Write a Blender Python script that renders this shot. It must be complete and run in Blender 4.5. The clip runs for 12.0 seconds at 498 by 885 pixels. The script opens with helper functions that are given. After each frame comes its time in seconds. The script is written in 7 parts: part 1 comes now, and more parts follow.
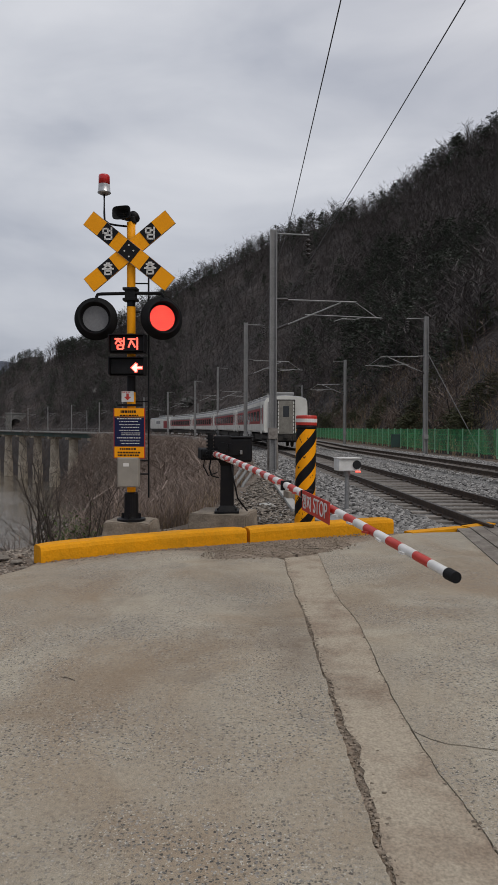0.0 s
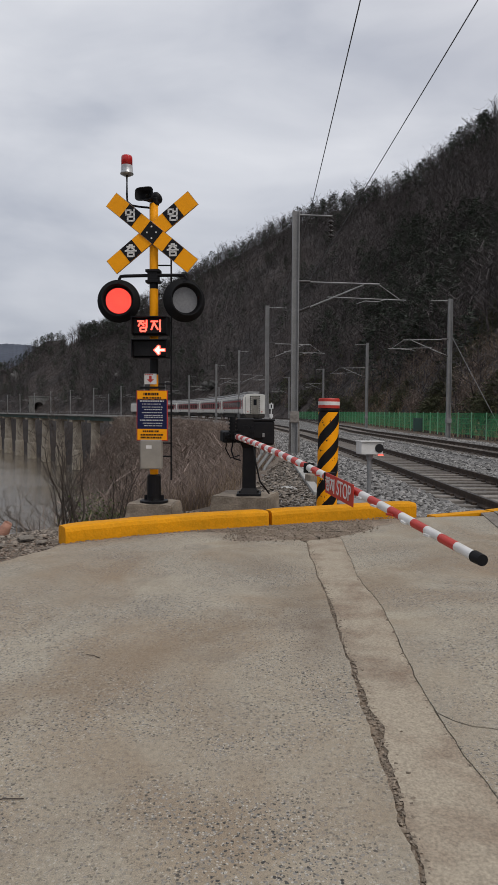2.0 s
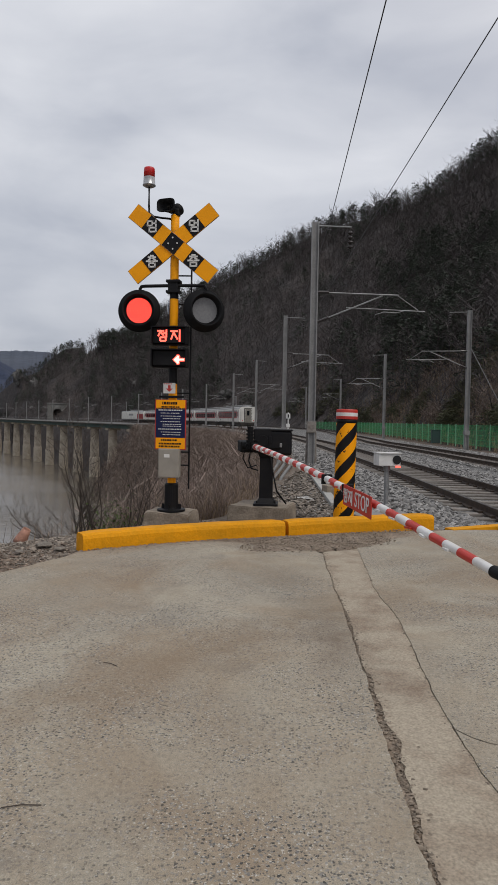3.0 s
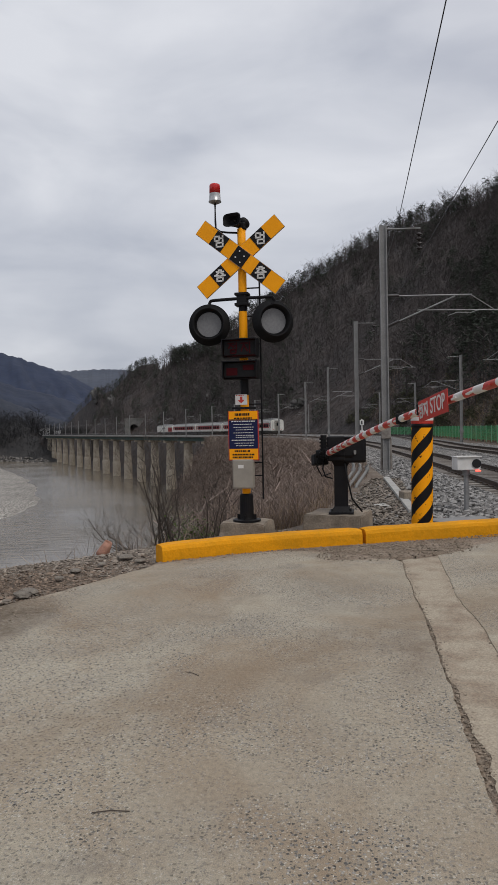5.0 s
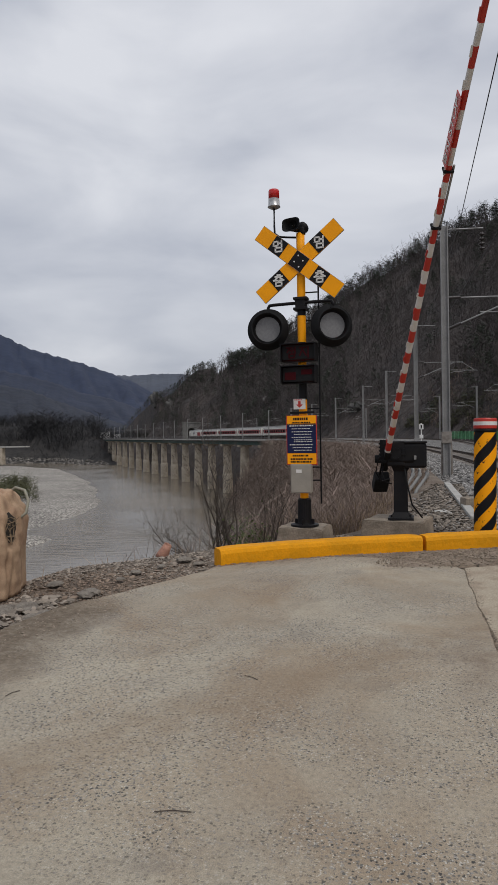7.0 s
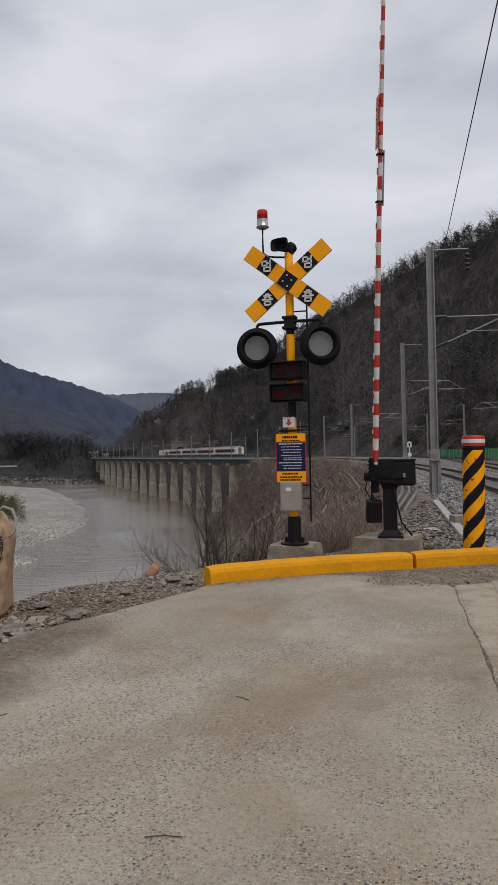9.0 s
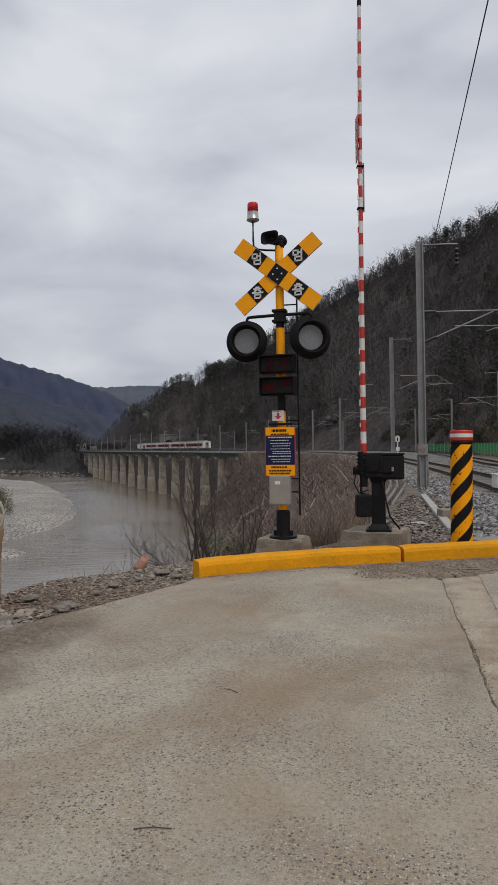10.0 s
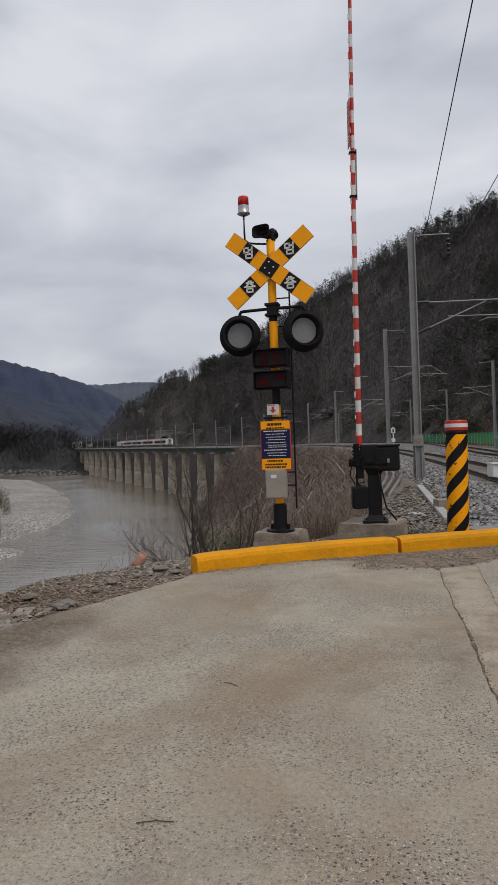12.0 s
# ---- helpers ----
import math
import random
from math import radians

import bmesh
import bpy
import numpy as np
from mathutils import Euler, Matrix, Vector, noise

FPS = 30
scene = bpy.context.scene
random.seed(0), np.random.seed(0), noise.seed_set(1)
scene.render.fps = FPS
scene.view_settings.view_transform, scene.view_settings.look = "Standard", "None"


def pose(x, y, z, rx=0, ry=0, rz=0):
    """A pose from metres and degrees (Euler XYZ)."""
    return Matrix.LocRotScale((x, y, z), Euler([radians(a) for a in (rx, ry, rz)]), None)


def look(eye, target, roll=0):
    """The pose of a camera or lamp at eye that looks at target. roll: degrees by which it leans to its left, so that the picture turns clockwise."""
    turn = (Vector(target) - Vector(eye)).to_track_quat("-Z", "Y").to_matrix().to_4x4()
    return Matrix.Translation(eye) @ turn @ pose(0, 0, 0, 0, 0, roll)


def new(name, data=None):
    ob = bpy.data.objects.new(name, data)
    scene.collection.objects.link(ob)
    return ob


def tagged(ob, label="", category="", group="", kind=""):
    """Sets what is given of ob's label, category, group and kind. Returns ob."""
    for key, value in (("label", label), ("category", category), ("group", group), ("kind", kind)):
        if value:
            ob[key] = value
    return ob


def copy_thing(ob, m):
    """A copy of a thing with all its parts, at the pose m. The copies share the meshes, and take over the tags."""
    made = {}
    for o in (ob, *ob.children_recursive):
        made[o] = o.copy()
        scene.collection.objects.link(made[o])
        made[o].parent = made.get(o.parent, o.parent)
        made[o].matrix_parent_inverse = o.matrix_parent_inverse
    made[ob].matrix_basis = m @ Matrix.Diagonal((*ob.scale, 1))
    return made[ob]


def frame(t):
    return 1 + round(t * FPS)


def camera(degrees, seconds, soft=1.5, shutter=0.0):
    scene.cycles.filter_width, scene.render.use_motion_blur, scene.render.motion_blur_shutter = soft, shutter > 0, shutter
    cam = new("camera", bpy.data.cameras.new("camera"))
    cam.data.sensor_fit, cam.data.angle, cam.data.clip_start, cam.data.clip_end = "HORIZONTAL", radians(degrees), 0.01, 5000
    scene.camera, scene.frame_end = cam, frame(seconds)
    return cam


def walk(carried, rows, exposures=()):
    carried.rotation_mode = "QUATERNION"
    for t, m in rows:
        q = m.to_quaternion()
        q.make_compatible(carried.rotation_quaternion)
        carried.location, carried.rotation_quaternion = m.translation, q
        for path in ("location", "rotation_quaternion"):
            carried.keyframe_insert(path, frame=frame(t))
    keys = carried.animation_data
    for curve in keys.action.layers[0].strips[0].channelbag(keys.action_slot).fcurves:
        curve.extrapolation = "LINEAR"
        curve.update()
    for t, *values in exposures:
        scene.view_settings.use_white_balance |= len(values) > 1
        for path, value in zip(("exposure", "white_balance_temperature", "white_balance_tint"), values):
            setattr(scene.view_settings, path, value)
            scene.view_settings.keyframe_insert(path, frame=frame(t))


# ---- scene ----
cam = camera(41.24, 12.0, soft=0.9)
PATH = [
    (0.0, pose(0.041, 0.021, 1.503, 88.70, -0.19, -0.07)),
    (0.5, pose(0.020, 0.031, 1.496, 88.57, -1.66, 1.73)),
    (1.0, pose(0.032, 0.027, 1.490, 87.21, -0.51, 2.31)),
    (1.5, pose(0.028, 0.041, 1.485, 87.15, 0.15, 2.09)),
    (2.0, pose(0.021, 0.029, 1.489, 87.28, -0.32, 1.74)),
    (2.5, pose(0.000, 0.015, 1.496, 87.70, -0.91, 2.20)),
    (4.5, pose(0.029, 0.007, 1.503, 88.74, 1.18, 7.99)),
    (5.0, pose(0.013, -0.002, 1.502, 88.88, 1.12, 9.49)),
    (5.5, pose(-0.007, -0.008, 1.501, 88.87, 0.42, 11.18)),
    (6.0, pose(-0.007, -0.009, 1.500, 89.06, 0.73, 13.16)),
    (6.5, pose(-0.006, -0.012, 1.507, 89.13, 0.98, 14.37)),
    (8.5, pose(-0.011, -0.025, 1.511, 90.56, 1.00, 14.20)),
    (9.0, pose(-0.016, -0.014, 1.504, 90.90, 1.16, 13.41)),
    (9.5, pose(-0.024, -0.014, 1.503, 90.78, 0.92, 12.90)),
    (10.0, pose(-0.026, -0.012, 1.501, 90.33, 0.88, 12.42)),
    (10.5, pose(-0.027, -0.018, 1.501, 89.90, 1.07, 12.45)),
    (11.0, pose(-0.021, -0.020, 1.504, 89.94, 1.25, 12.47)),
    (11.5, pose(-0.025, -0.013, 1.502, 89.98, 1.43, 12.36)),
    (12.0, pose(-0.017, -0.016, 1.499, 89.84, 2.08, 12.08)),
]
walk(cam, PATH, exposures=((0.0, -0.05), (1.0, 0.04), (2.5, 0.06), (4.5, 0.07), (12.0, 0.06)))

# ---- light ----
world = bpy.data.worlds.new("overcast")
scene.world = world
world.use_nodes = True
wn, wl = world.node_tree.nodes, world.node_tree.links
wn.clear()
w_out = wn.new("ShaderNodeOutputWorld")
w_bg = wn.new("ShaderNodeBackground")
w_sky = wn.new("ShaderNodeTexSky")
w_sky.sky_type = "NISHITA"
w_sky.sun_disc = False
w_sky.sun_elevation, w_sky.sun_rotation = radians(48), radians(40)
w_sky.dust_density = 4.0
w_dim = wn.new("ShaderNodeVectorMath")
w_dim.operation = "SCALE"
w_dim.inputs["Scale"].default_value = 0.08
wl.new(w_sky.outputs["Color"], w_dim.inputs[0])
w_tc = wn.new("ShaderNodeTexCoord")
w_map = wn.new("ShaderNodeMapping")
w_map.inputs["Scale"].default_value = (1.0, 1.0, 2.6)
w_map.inputs["Location"].default_value = (0.3, 0.7, 0.15)
wl.new(w_tc.outputs["Generated"], w_map.inputs["Vector"])
w_n = wn.new("ShaderNodeTexNoise")
w_n.inputs["Scale"].default_value = 3.1
w_n.inputs["Detail"].default_value = 5.0
w_n.inputs["Roughness"].default_value = 0.48
w_n.inputs["Distortion"].default_value = 0.35
wl.new(w_map.outputs["Vector"], w_n.inputs["Vector"])
w_r = wn.new("ShaderNodeValToRGB")
w_r.color_ramp.elements[0].position, w_r.color_ramp.elements[0].color = 0.28, (0.395, 0.425, 0.50, 1)
w_r.color_ramp.elements[1].position, w_r.color_ramp.elements[1].color = 0.72, (0.73, 0.745, 0.79, 1)
wl.new(w_n.outputs["Fac"], w_r.inputs["Fac"])
w_mix = wn.new("ShaderNodeMix")
w_mix.data_type = "RGBA"
w_mix.inputs["Factor"].default_value = 0.88
wl.new(w_dim.outputs["Vector"], w_mix.inputs["A"])
wl.new(w_r.outputs["Color"], w_mix.inputs["B"])
wl.new(w_mix.outputs["Result"], w_bg.inputs["Color"])
w_bg.inputs["Strength"].default_value = 1.0
wl.new(w_bg.outputs["Background"], w_out.inputs["Surface"])

sun_data = bpy.data.lights.new("sun", "SUN")
sun_data.energy, sun_data.angle, sun_data.color = 1.35, radians(25), (1.0, 0.96, 0.9)
sun = new("sun", sun_data)
sun.matrix_world = look((30, -30, 60), (0, 0, 0))


# ---- materials ----
def mat(name, base, rough=0.7, metal=0.0, second=None, scale=4.0, mixat=(0.4, 0.65), grain=0.0, grain_scale=80.0,
        bump=0.0, bump_scale=40.0, random_by="", emit=None, power=0.0, spec=0.5, detail=6.0):
    """A surface of two colours mixed by a large noise, with fine grain and relief."""
    m = bpy.data.materials.new(name)
    m.use_nodes = True
    n, l = m.node_tree.nodes, m.node_tree.links
    b = n["Principled BSDF"]
    b.inputs["Roughness"].default_value = rough
    b.inputs["Metallic"].default_value = metal
    b.inputs["Specular IOR Level"].default_value = spec
    tc = n.new("ShaderNodeTexCoord")
    color = None
    if second:
        t = n.new("ShaderNodeTexNoise")
        t.inputs["Scale"].default_value, t.inputs["Detail"].default_value = scale, detail
        t.inputs["Roughness"].default_value = 0.62
        l.new(tc.outputs["Object"], t.inputs["Vector"])
        r = n.new("ShaderNodeValToRGB")
        r.color_ramp.elements[0].position, r.color_ramp.elements[1].position = mixat
        r.color_ramp.elements[0].color, r.color_ramp.elements[1].color = (*base, 1), (*second, 1)
        l.new(t.outputs["Fac"], r.inputs["Fac"])
        color = r.outputs["Color"]
    if grain or random_by:
        hsv = n.new("ShaderNodeHueSaturation")
        hsv.inputs["Color"].default_value = (*base, 1)
        if color:
            l.new(color, hsv.inputs["Color"])
        if random_by == "object":
            src = n.new("ShaderNodeObjectInfo").outputs["Random"]
        elif random_by == "island":
            src = n.new("ShaderNodeNewGeometry").outputs["Random Per Island"]
        else:
            g = n.new("ShaderNodeTexNoise")
            g.inputs["Scale"].default_value, g.inputs["Detail"].default_value = grain_scale, 3.0
            l.new(tc.outputs["Object"], g.inputs["Vector"])
            src = g.outputs["Fac"]
        mr = n.new("ShaderNodeMapRange")
        lo, hi = (0.0, 1.0) if random_by else (0.3, 0.7)
        mr.inputs["From Min"].default_value, mr.inputs["From Max"].default_value = lo, hi
        mr.inputs["To Min"].default_value, mr.inputs["To Max"].default_value = 1 - grain, 1 + grain
        l.new(src, mr.inputs["Value"])
        l.new(mr.outputs["Result"], hsv.inputs["Value"])
        color = hsv.outputs["Color"]
    if color:
        l.new(color, b.inputs["Base Color"])
    else:
        b.inputs["Base Color"].default_value = (*base, 1)
    if bump:
        t = n.new("ShaderNodeTexNoise")
        t.inputs["Scale"].default_value, t.inputs["Detail"].default_value = bump_scale, 4.0
        l.new(tc.outputs["Object"], t.inputs["Vector"])
        bp = n.new("ShaderNodeBump")
        bp.inputs["Strength"].default_value = bump
        bp.inputs["Distance"].default_value = 0.6 / bump_scale
        l.new(t.outputs["Fac"], bp.inputs["Height"])
        l.new(bp.outputs["Normal"], b.inputs["Normal"])
    if emit:
        b.inputs["Emission Color"].default_value = (*emit, 1)
        b.inputs["Emission Strength"].default_value = power
    return m


def road_material():
    """Worn concrete with exposed aggregate: pale paste, dark and light stones, ochre dust."""
    m = bpy.data.materials.new("road_concrete")
    m.use_nodes = True
    n, l = m.node_tree.nodes, m.node_tree.links
    b = n["Principled BSDF"]
    b.inputs["Roughness"].default_value = 0.9
    tc = n.new("ShaderNodeTexCoord")

    def noise_tex(scale, detail, rough=0.6, distort=0.0):
        t = n.new("ShaderNodeTexNoise")
        t.inputs["Scale"].default_value, t.inputs["Detail"].default_value = scale, detail
        t.inputs["Roughness"].default_value, t.inputs["Distortion"].default_value = rough, distort
        l.new(tc.outputs["Object"], t.inputs["Vector"])
        return t.outputs["Fac"]

    def ranged(src, a, z, lo=0.0, hi=1.0):
        r = n.new("ShaderNodeMapRange")
        for k, v in (("From Min", a), ("From Max", z), ("To Min", lo), ("To Max", hi)):
            r.inputs[k].default_value = v
        l.new(src, r.inputs["Value"])
        return r.outputs["Result"]

    def blend(fac, a, z):
        x = n.new("ShaderNodeMix")
        x.data_type = "RGBA"
        l.new(fac, x.inputs["Factor"])
        for sock, v in (("A", a), ("B", z)):
            if isinstance(v, tuple):
                x.inputs[sock].default_value = (*v, 1)
            else:
                l.new(v, x.inputs[sock])
        return x.outputs["Result"]

    def times(a, z):
        x = n.new("ShaderNodeMath")
        x.operation = "MULTIPLY"
        l.new(a, x.inputs[0])
        l.new(z, x.inputs[1])
        return x.outputs["Value"]

    paste = blend(ranged(noise_tex(0.9, 7.0), 0.35, 0.66), (0.30, 0.262, 0.205), (0.40, 0.352, 0.27))
    paste = blend(ranged(noise_tex(0.5, 8.0, 0.65, 0.9), 0.43, 0.63, 0.0, 0.9), paste, (0.262, 0.195, 0.130))
    paste = blend(ranged(noise_tex(1.7, 6.0, 0.65), 0.56, 0.70, 0.0, 0.6), paste, (0.20, 0.175, 0.145))
    pale = ranged(noise_tex(0.33, 5.0, 0.6), 0.50, 0.66, 0.0, 0.55)
    paste = blend(pale, paste, (0.425, 0.382, 0.305))
    worn = ranged(noise_tex(0.8, 6.0), 0.36, 0.54)
    height = None
    for scale, near, far, dark, light in ((56.0, 0.43, 0.30, (0.050, 0.047, 0.045), (0.24, 0.225, 0.205)), (95.0, 0.46, 0.30, (0.09, 0.082, 0.074), (0.46, 0.43, 0.375))):
        v = n.new("ShaderNodeTexVoronoi")
        v.inputs["Scale"].default_value = scale
        v.inputs["Randomness"].default_value = 1.0
        wobbly = n.new("ShaderNodeTexNoise")
        wobbly.inputs["Scale"].default_value = scale * 0.8
        l.new(tc.outputs["Object"], wobbly.inputs["Vector"])
        add = n.new("ShaderNodeMix")
        add.data_type = "VECTOR"
        add.inputs["Factor"].default_value = 0.018
        l.new(tc.outputs["Object"], add.inputs["A"])
        l.new(wobbly.outputs["Color"], add.inputs["B"])
        l.new(add.outputs["Result"], v.inputs["Vector"])
        tone = n.new("ShaderNodeValToRGB")
        tone.color_ramp.elements[0].color, tone.color_ramp.elements[1].color = (*dark, 1), (*light, 1)
        tone.color_ramp.elements[0].position, tone.color_ramp.elements[1].position = 0.25, 0.75
        sep = n.new("ShaderNodeSeparateColor")
        l.new(v.outputs["Color"], sep.inputs["Color"])
        l.new(sep.outputs["Red"], tone.inputs["Fac"])
        some = times(times(ranged(v.outputs["Distance"], near, far), worn), ranged(sep.outputs["Green"], 0.26, 0.34))
        paste = blend(some, paste, tone.outputs["Color"])
        height = height or some
    # washed soil: along the river side, a tyre-borne band across the slab, and beside the joint
    axes = n.new("ShaderNodeSeparateXYZ")
    l.new(tc.outputs["Object"], axes.inputs["Vector"])

    def level(kx, ky, size, wander):
        """kx * x + ky * y, made to wander by a noise."""
        total = ranged(noise_tex(size, 6.0, 0.65), 0.25, 0.75, -wander, wander)
        for out, k in (("X", kx), ("Y", ky)):
            add = n.new("ShaderNodeMath")
            add.operation = "MULTIPLY_ADD"
            l.new(axes.outputs[out], add.inputs[0])
            add.inputs[1].default_value = k
            l.new(total, add.inputs[2])
            total = add.outputs["Value"]
        return total

    def band(src, centre, half):
        return times(ranged(src, centre - half, centre), ranged(src, centre + half, centre))

    shore = times(ranged(level(1.0, 0.0, 2.2, 0.25), -2.36, -2.86), ranged(level(0.0, 1.0, 3.0, 0.2), 5.9, 5.2))
    paste = blend(times(shore, ranged(noise_tex(14.0, 4.0), 0.3, 0.6, 0.55, 1.0)), paste, (0.118, 0.088, 0.060))
    tyre = times(band(level(0.75, -0.66, 1.4, 0.22), -3.14, 0.42), ranged(noise_tex(5.0, 6.0, 0.7), 0.32, 0.66, 0.1, 0.85))
    paste = blend(tyre, paste, (0.235, 0.176, 0.118))
    beside = times(band(level(1.0, 0.0, 2.0, 0.14), 0.36, 0.26), band(level(0.0, 1.0, 2.0, 0.3), 4.5, 0.8))
    paste = blend(times(beside, ranged(noise_tex(7.0, 5.0), 0.3, 0.6, 0.4, 0.9)), paste, (0.19, 0.145, 0.105))
    hs = n.new("ShaderNodeHueSaturation")
    l.new(paste, hs.inputs["Color"])
    l.new(times(ranged(noise_tex(210.0, 2.0), 0.3, 0.7, 0.72, 1.28), ranged(noise_tex(38.0, 3.0), 0.3, 0.7, 0.86, 1.14)), hs.inputs["Value"])
    l.new(hs.outputs["Color"], b.inputs["Base Color"])
    bp = n.new("ShaderNodeBump")
    bp.inputs["Strength"].default_value, bp.inputs["Distance"].default_value = 0.6, 0.004
    l.new(noise_tex(90.0, 4.0, 0.7), bp.inputs["Height"])
    l.new(bp.outputs["Normal"], b.inputs["Normal"])
    return m


def stone_field(name, scale, dark, light, gap):
    """Packed broken stones: each cell its own grey, dark gaps between, rounded relief."""
    m = bpy.data.materials.new(name)
    m.use_nodes = True
    n, l = m.node_tree.nodes, m.node_tree.links
    b = n["Principled BSDF"]
    b.inputs["Roughness"].default_value = 0.9
    tc = n.new("ShaderNodeTexCoord")
    v = n.new("ShaderNodeTexVoronoi")
    v.inputs["Scale"].default_value = scale
    l.new(tc.outputs["Object"], v.inputs["Vector"])
    sep = n.new("ShaderNodeSeparateColor")
    l.new(v.outputs["Color"], sep.inputs["Color"])
    tone = n.new("ShaderNodeValToRGB")
    tone.color_ramp.elements[0].color, tone.color_ramp.elements[1].color = (*dark, 1), (*light, 1)
    l.new(sep.outputs["Red"], tone.inputs["Fac"])
    edge = n.new("ShaderNodeMapRange")
    edge.inputs["From Min"].default_value, edge.inputs["From Max"].default_value = 0.35, 0.75
    l.new(v.outputs["Distance"], edge.inputs["Value"])
    x = n.new("ShaderNodeMix")
    x.data_type = "RGBA"
    l.new(edge.outputs["Result"], x.inputs["Factor"])
    l.new(tone.outputs["Color"], x.inputs["A"])
    x.inputs["B"].default_value = (*gap, 1)
    big = n.new("ShaderNodeTexNoise")
    big.inputs["Scale"].default_value, big.inputs["Detail"].default_value = scale * 0.04, 5.0
    l.new(tc.outputs["Object"], big.inputs["Vector"])
    r = n.new("ShaderNodeMapRange")
    r.inputs["From Min"].default_value, r.inputs["From Max"].default_value = 0.3, 0.7
    r.inputs["To Min"].default_value, r.inputs["To Max"].default_value = 0.78, 1.2
    l.new(big.outputs["Fac"], r.inputs["Value"])
    hs = n.new("ShaderNodeHueSaturation")
    l.new(x.outputs["Result"], hs.inputs["Color"])
    l.new(r.outputs["Result"], hs.inputs["Value"])
    l.new(hs.outputs["Color"], b.inputs["Base Color"])
    bp = n.new("ShaderNodeBump")
    bp.invert = True
    bp.inputs["Strength"].default_value, bp.inputs["Distance"].default_value = 1.0, 0.5 / scale
    l.new(v.outputs["Distance"], bp.inputs["Height"])
    l.new(bp.outputs["Normal"], b.inputs["Normal"])
    return m


M_ROAD = road_material()
M_PATCH = mat("patch_mortar", (0.37, 0.315, 0.24), 0.95, second=(0.225, 0.165, 0.118), scale=2.3, mixat=(0.42, 0.66), grain=0.26, grain_scale=90, bump=0.5, bump_scale=60)
M_DIRT = mat("dirt", (0.185, 0.138, 0.098), 0.95, second=(0.27, 0.215, 0.165), scale=3.2, mixat=(0.4, 0.6), grain=0.38, grain_scale=45, bump=1.0, bump_scale=30)
M_GROUND = mat("bank_soil", (0.110, 0.080, 0.060), 0.95, second=(0.19, 0.155, 0.122), scale=0.9, grain=0.3, grain_scale=12, bump=0.8, bump_scale=9)
M_HILL = mat("leaf_litter", (0.034, 0.029, 0.028), 0.95, second=(0.064, 0.050, 0.044), scale=0.03, grain=0.35, grain_scale=0.4, bump=1.0, bump_scale=0.25)
M_ROCK = mat("cliff_rock", (0.11, 0.105, 0.10), 0.9, second=(0.05, 0.047, 0.045), scale=0.15, grain=0.3, grain_scale=1.2, bump=1.0, bump_scale=0.6)
# distant forest: blue air haze is painted into the base colours
M_FAR = mat("far_forest_haze_tint", (0.008, 0.014, 0.034), 0.95, second=(0.015, 0.023, 0.048), scale=0.006, grain=0.13, grain_scale=0.05, bump=0.12, bump_scale=0.03)
M_NEARFAR = mat("foothill_forest_haze_tint", (0.009, 0.013, 0.025), 0.95, second=(0.016, 0.021, 0.036), scale=0.01, grain=0.18, grain_scale=0.08, bump=0.15, bump_scale=0.05)
# dark bark with a slight bluish distance haze mixed into its colour
M_DARKWOOD = mat("far_bank_bark_haze_tint", (0.030, 0.029, 0.031), 0.9, grain=0.45, random_by="island")
# ridges farther off: more of the painted haze, paler with distance
M_FAR2 = mat("farther_forest_haze_tint", (0.011, 0.020, 0.049), 0.95, second=(0.018, 0.029, 0.063), scale=0.005, grain=0.10, grain_scale=0.035, bump=0.1, bump_scale=0.02)
M_FAR3 = mat("farthest_forest_haze_tint", (0.050, 0.060, 0.085), 0.95, second=(0.064, 0.074, 0.098), scale=0.004, grain=0.12, grain_scale=0.03)
M_BARK = mat("grey_bark", (0.076, 0.065, 0.063), 0.9, grain=0.40, random_by="island")
M_PINE = mat("pine_needles", (0.046, 0.056, 0.040), 0.9, grain=0.28, random_by="island")
M_TWIG = mat("dry_twigs", (0.19, 0.143, 0.118), 0.9, grain=0.5, random_by="island")
M_STRAW = mat("dry_grass", (0.23, 0.165, 0.105), 0.9, grain=0.45, random_by="island")
M_GREEN = mat("fresh_leaves", (0.09, 0.12, 0.035), 0.8, grain=0.4, random_by="island")
M_OLIVE = mat("olive_leaves", (0.085, 0.086, 0.040), 0.85, grain=0.4, random_by="island")
M_STRAP = mat("faded_strap", (0.30, 0.285, 0.225), 0.85, second=(0.22, 0.205, 0.16), scale=12)
M_CHIPS = mat("splintered_rubble", (0.18, 0.152, 0.125), 0.95, grain=0.6, random_by="island")
M_SHRUB = mat("shrub_bark", (0.055, 0.042, 0.034), 0.9, second=(0.10, 0.08, 0.065), scale=8)
M_BALLAST = mat("ballast_stone", (0.235, 0.225, 0.215), 0.9, grain=0.55, random_by="island")
M_BED = stone_field("ballast_bed", 17.0, (0.10, 0.097, 0.093), (0.36, 0.35, 0.335), (0.045, 0.042, 0.040))
M_STONE = mat("grey_field_stone", (0.215, 0.19, 0.16), 0.9, second=(0.13, 0.112, 0.095), scale=9, grain=0.25, grain_scale=60, bump=0.8, bump_scale=35)
M_RUBBLE = mat("brown_rubble", (0.185, 0.138, 0.104), 0.95, grain=0.6, random_by="island")
M_SHORE = mat("shore_rock", (0.15, 0.138, 0.125), 0.95, grain=0.45, random_by="island")
M_BAR = stone_field("river_shingle", 2.0, (0.26, 0.24, 0.215), (0.56, 0.525, 0.47), (0.11, 0.10, 0.09))
M_RAIL = mat("rusty_rail", (0.055, 0.040, 0.032), 0.6, 0.6, second=(0.10, 0.07, 0.05), scale=6)
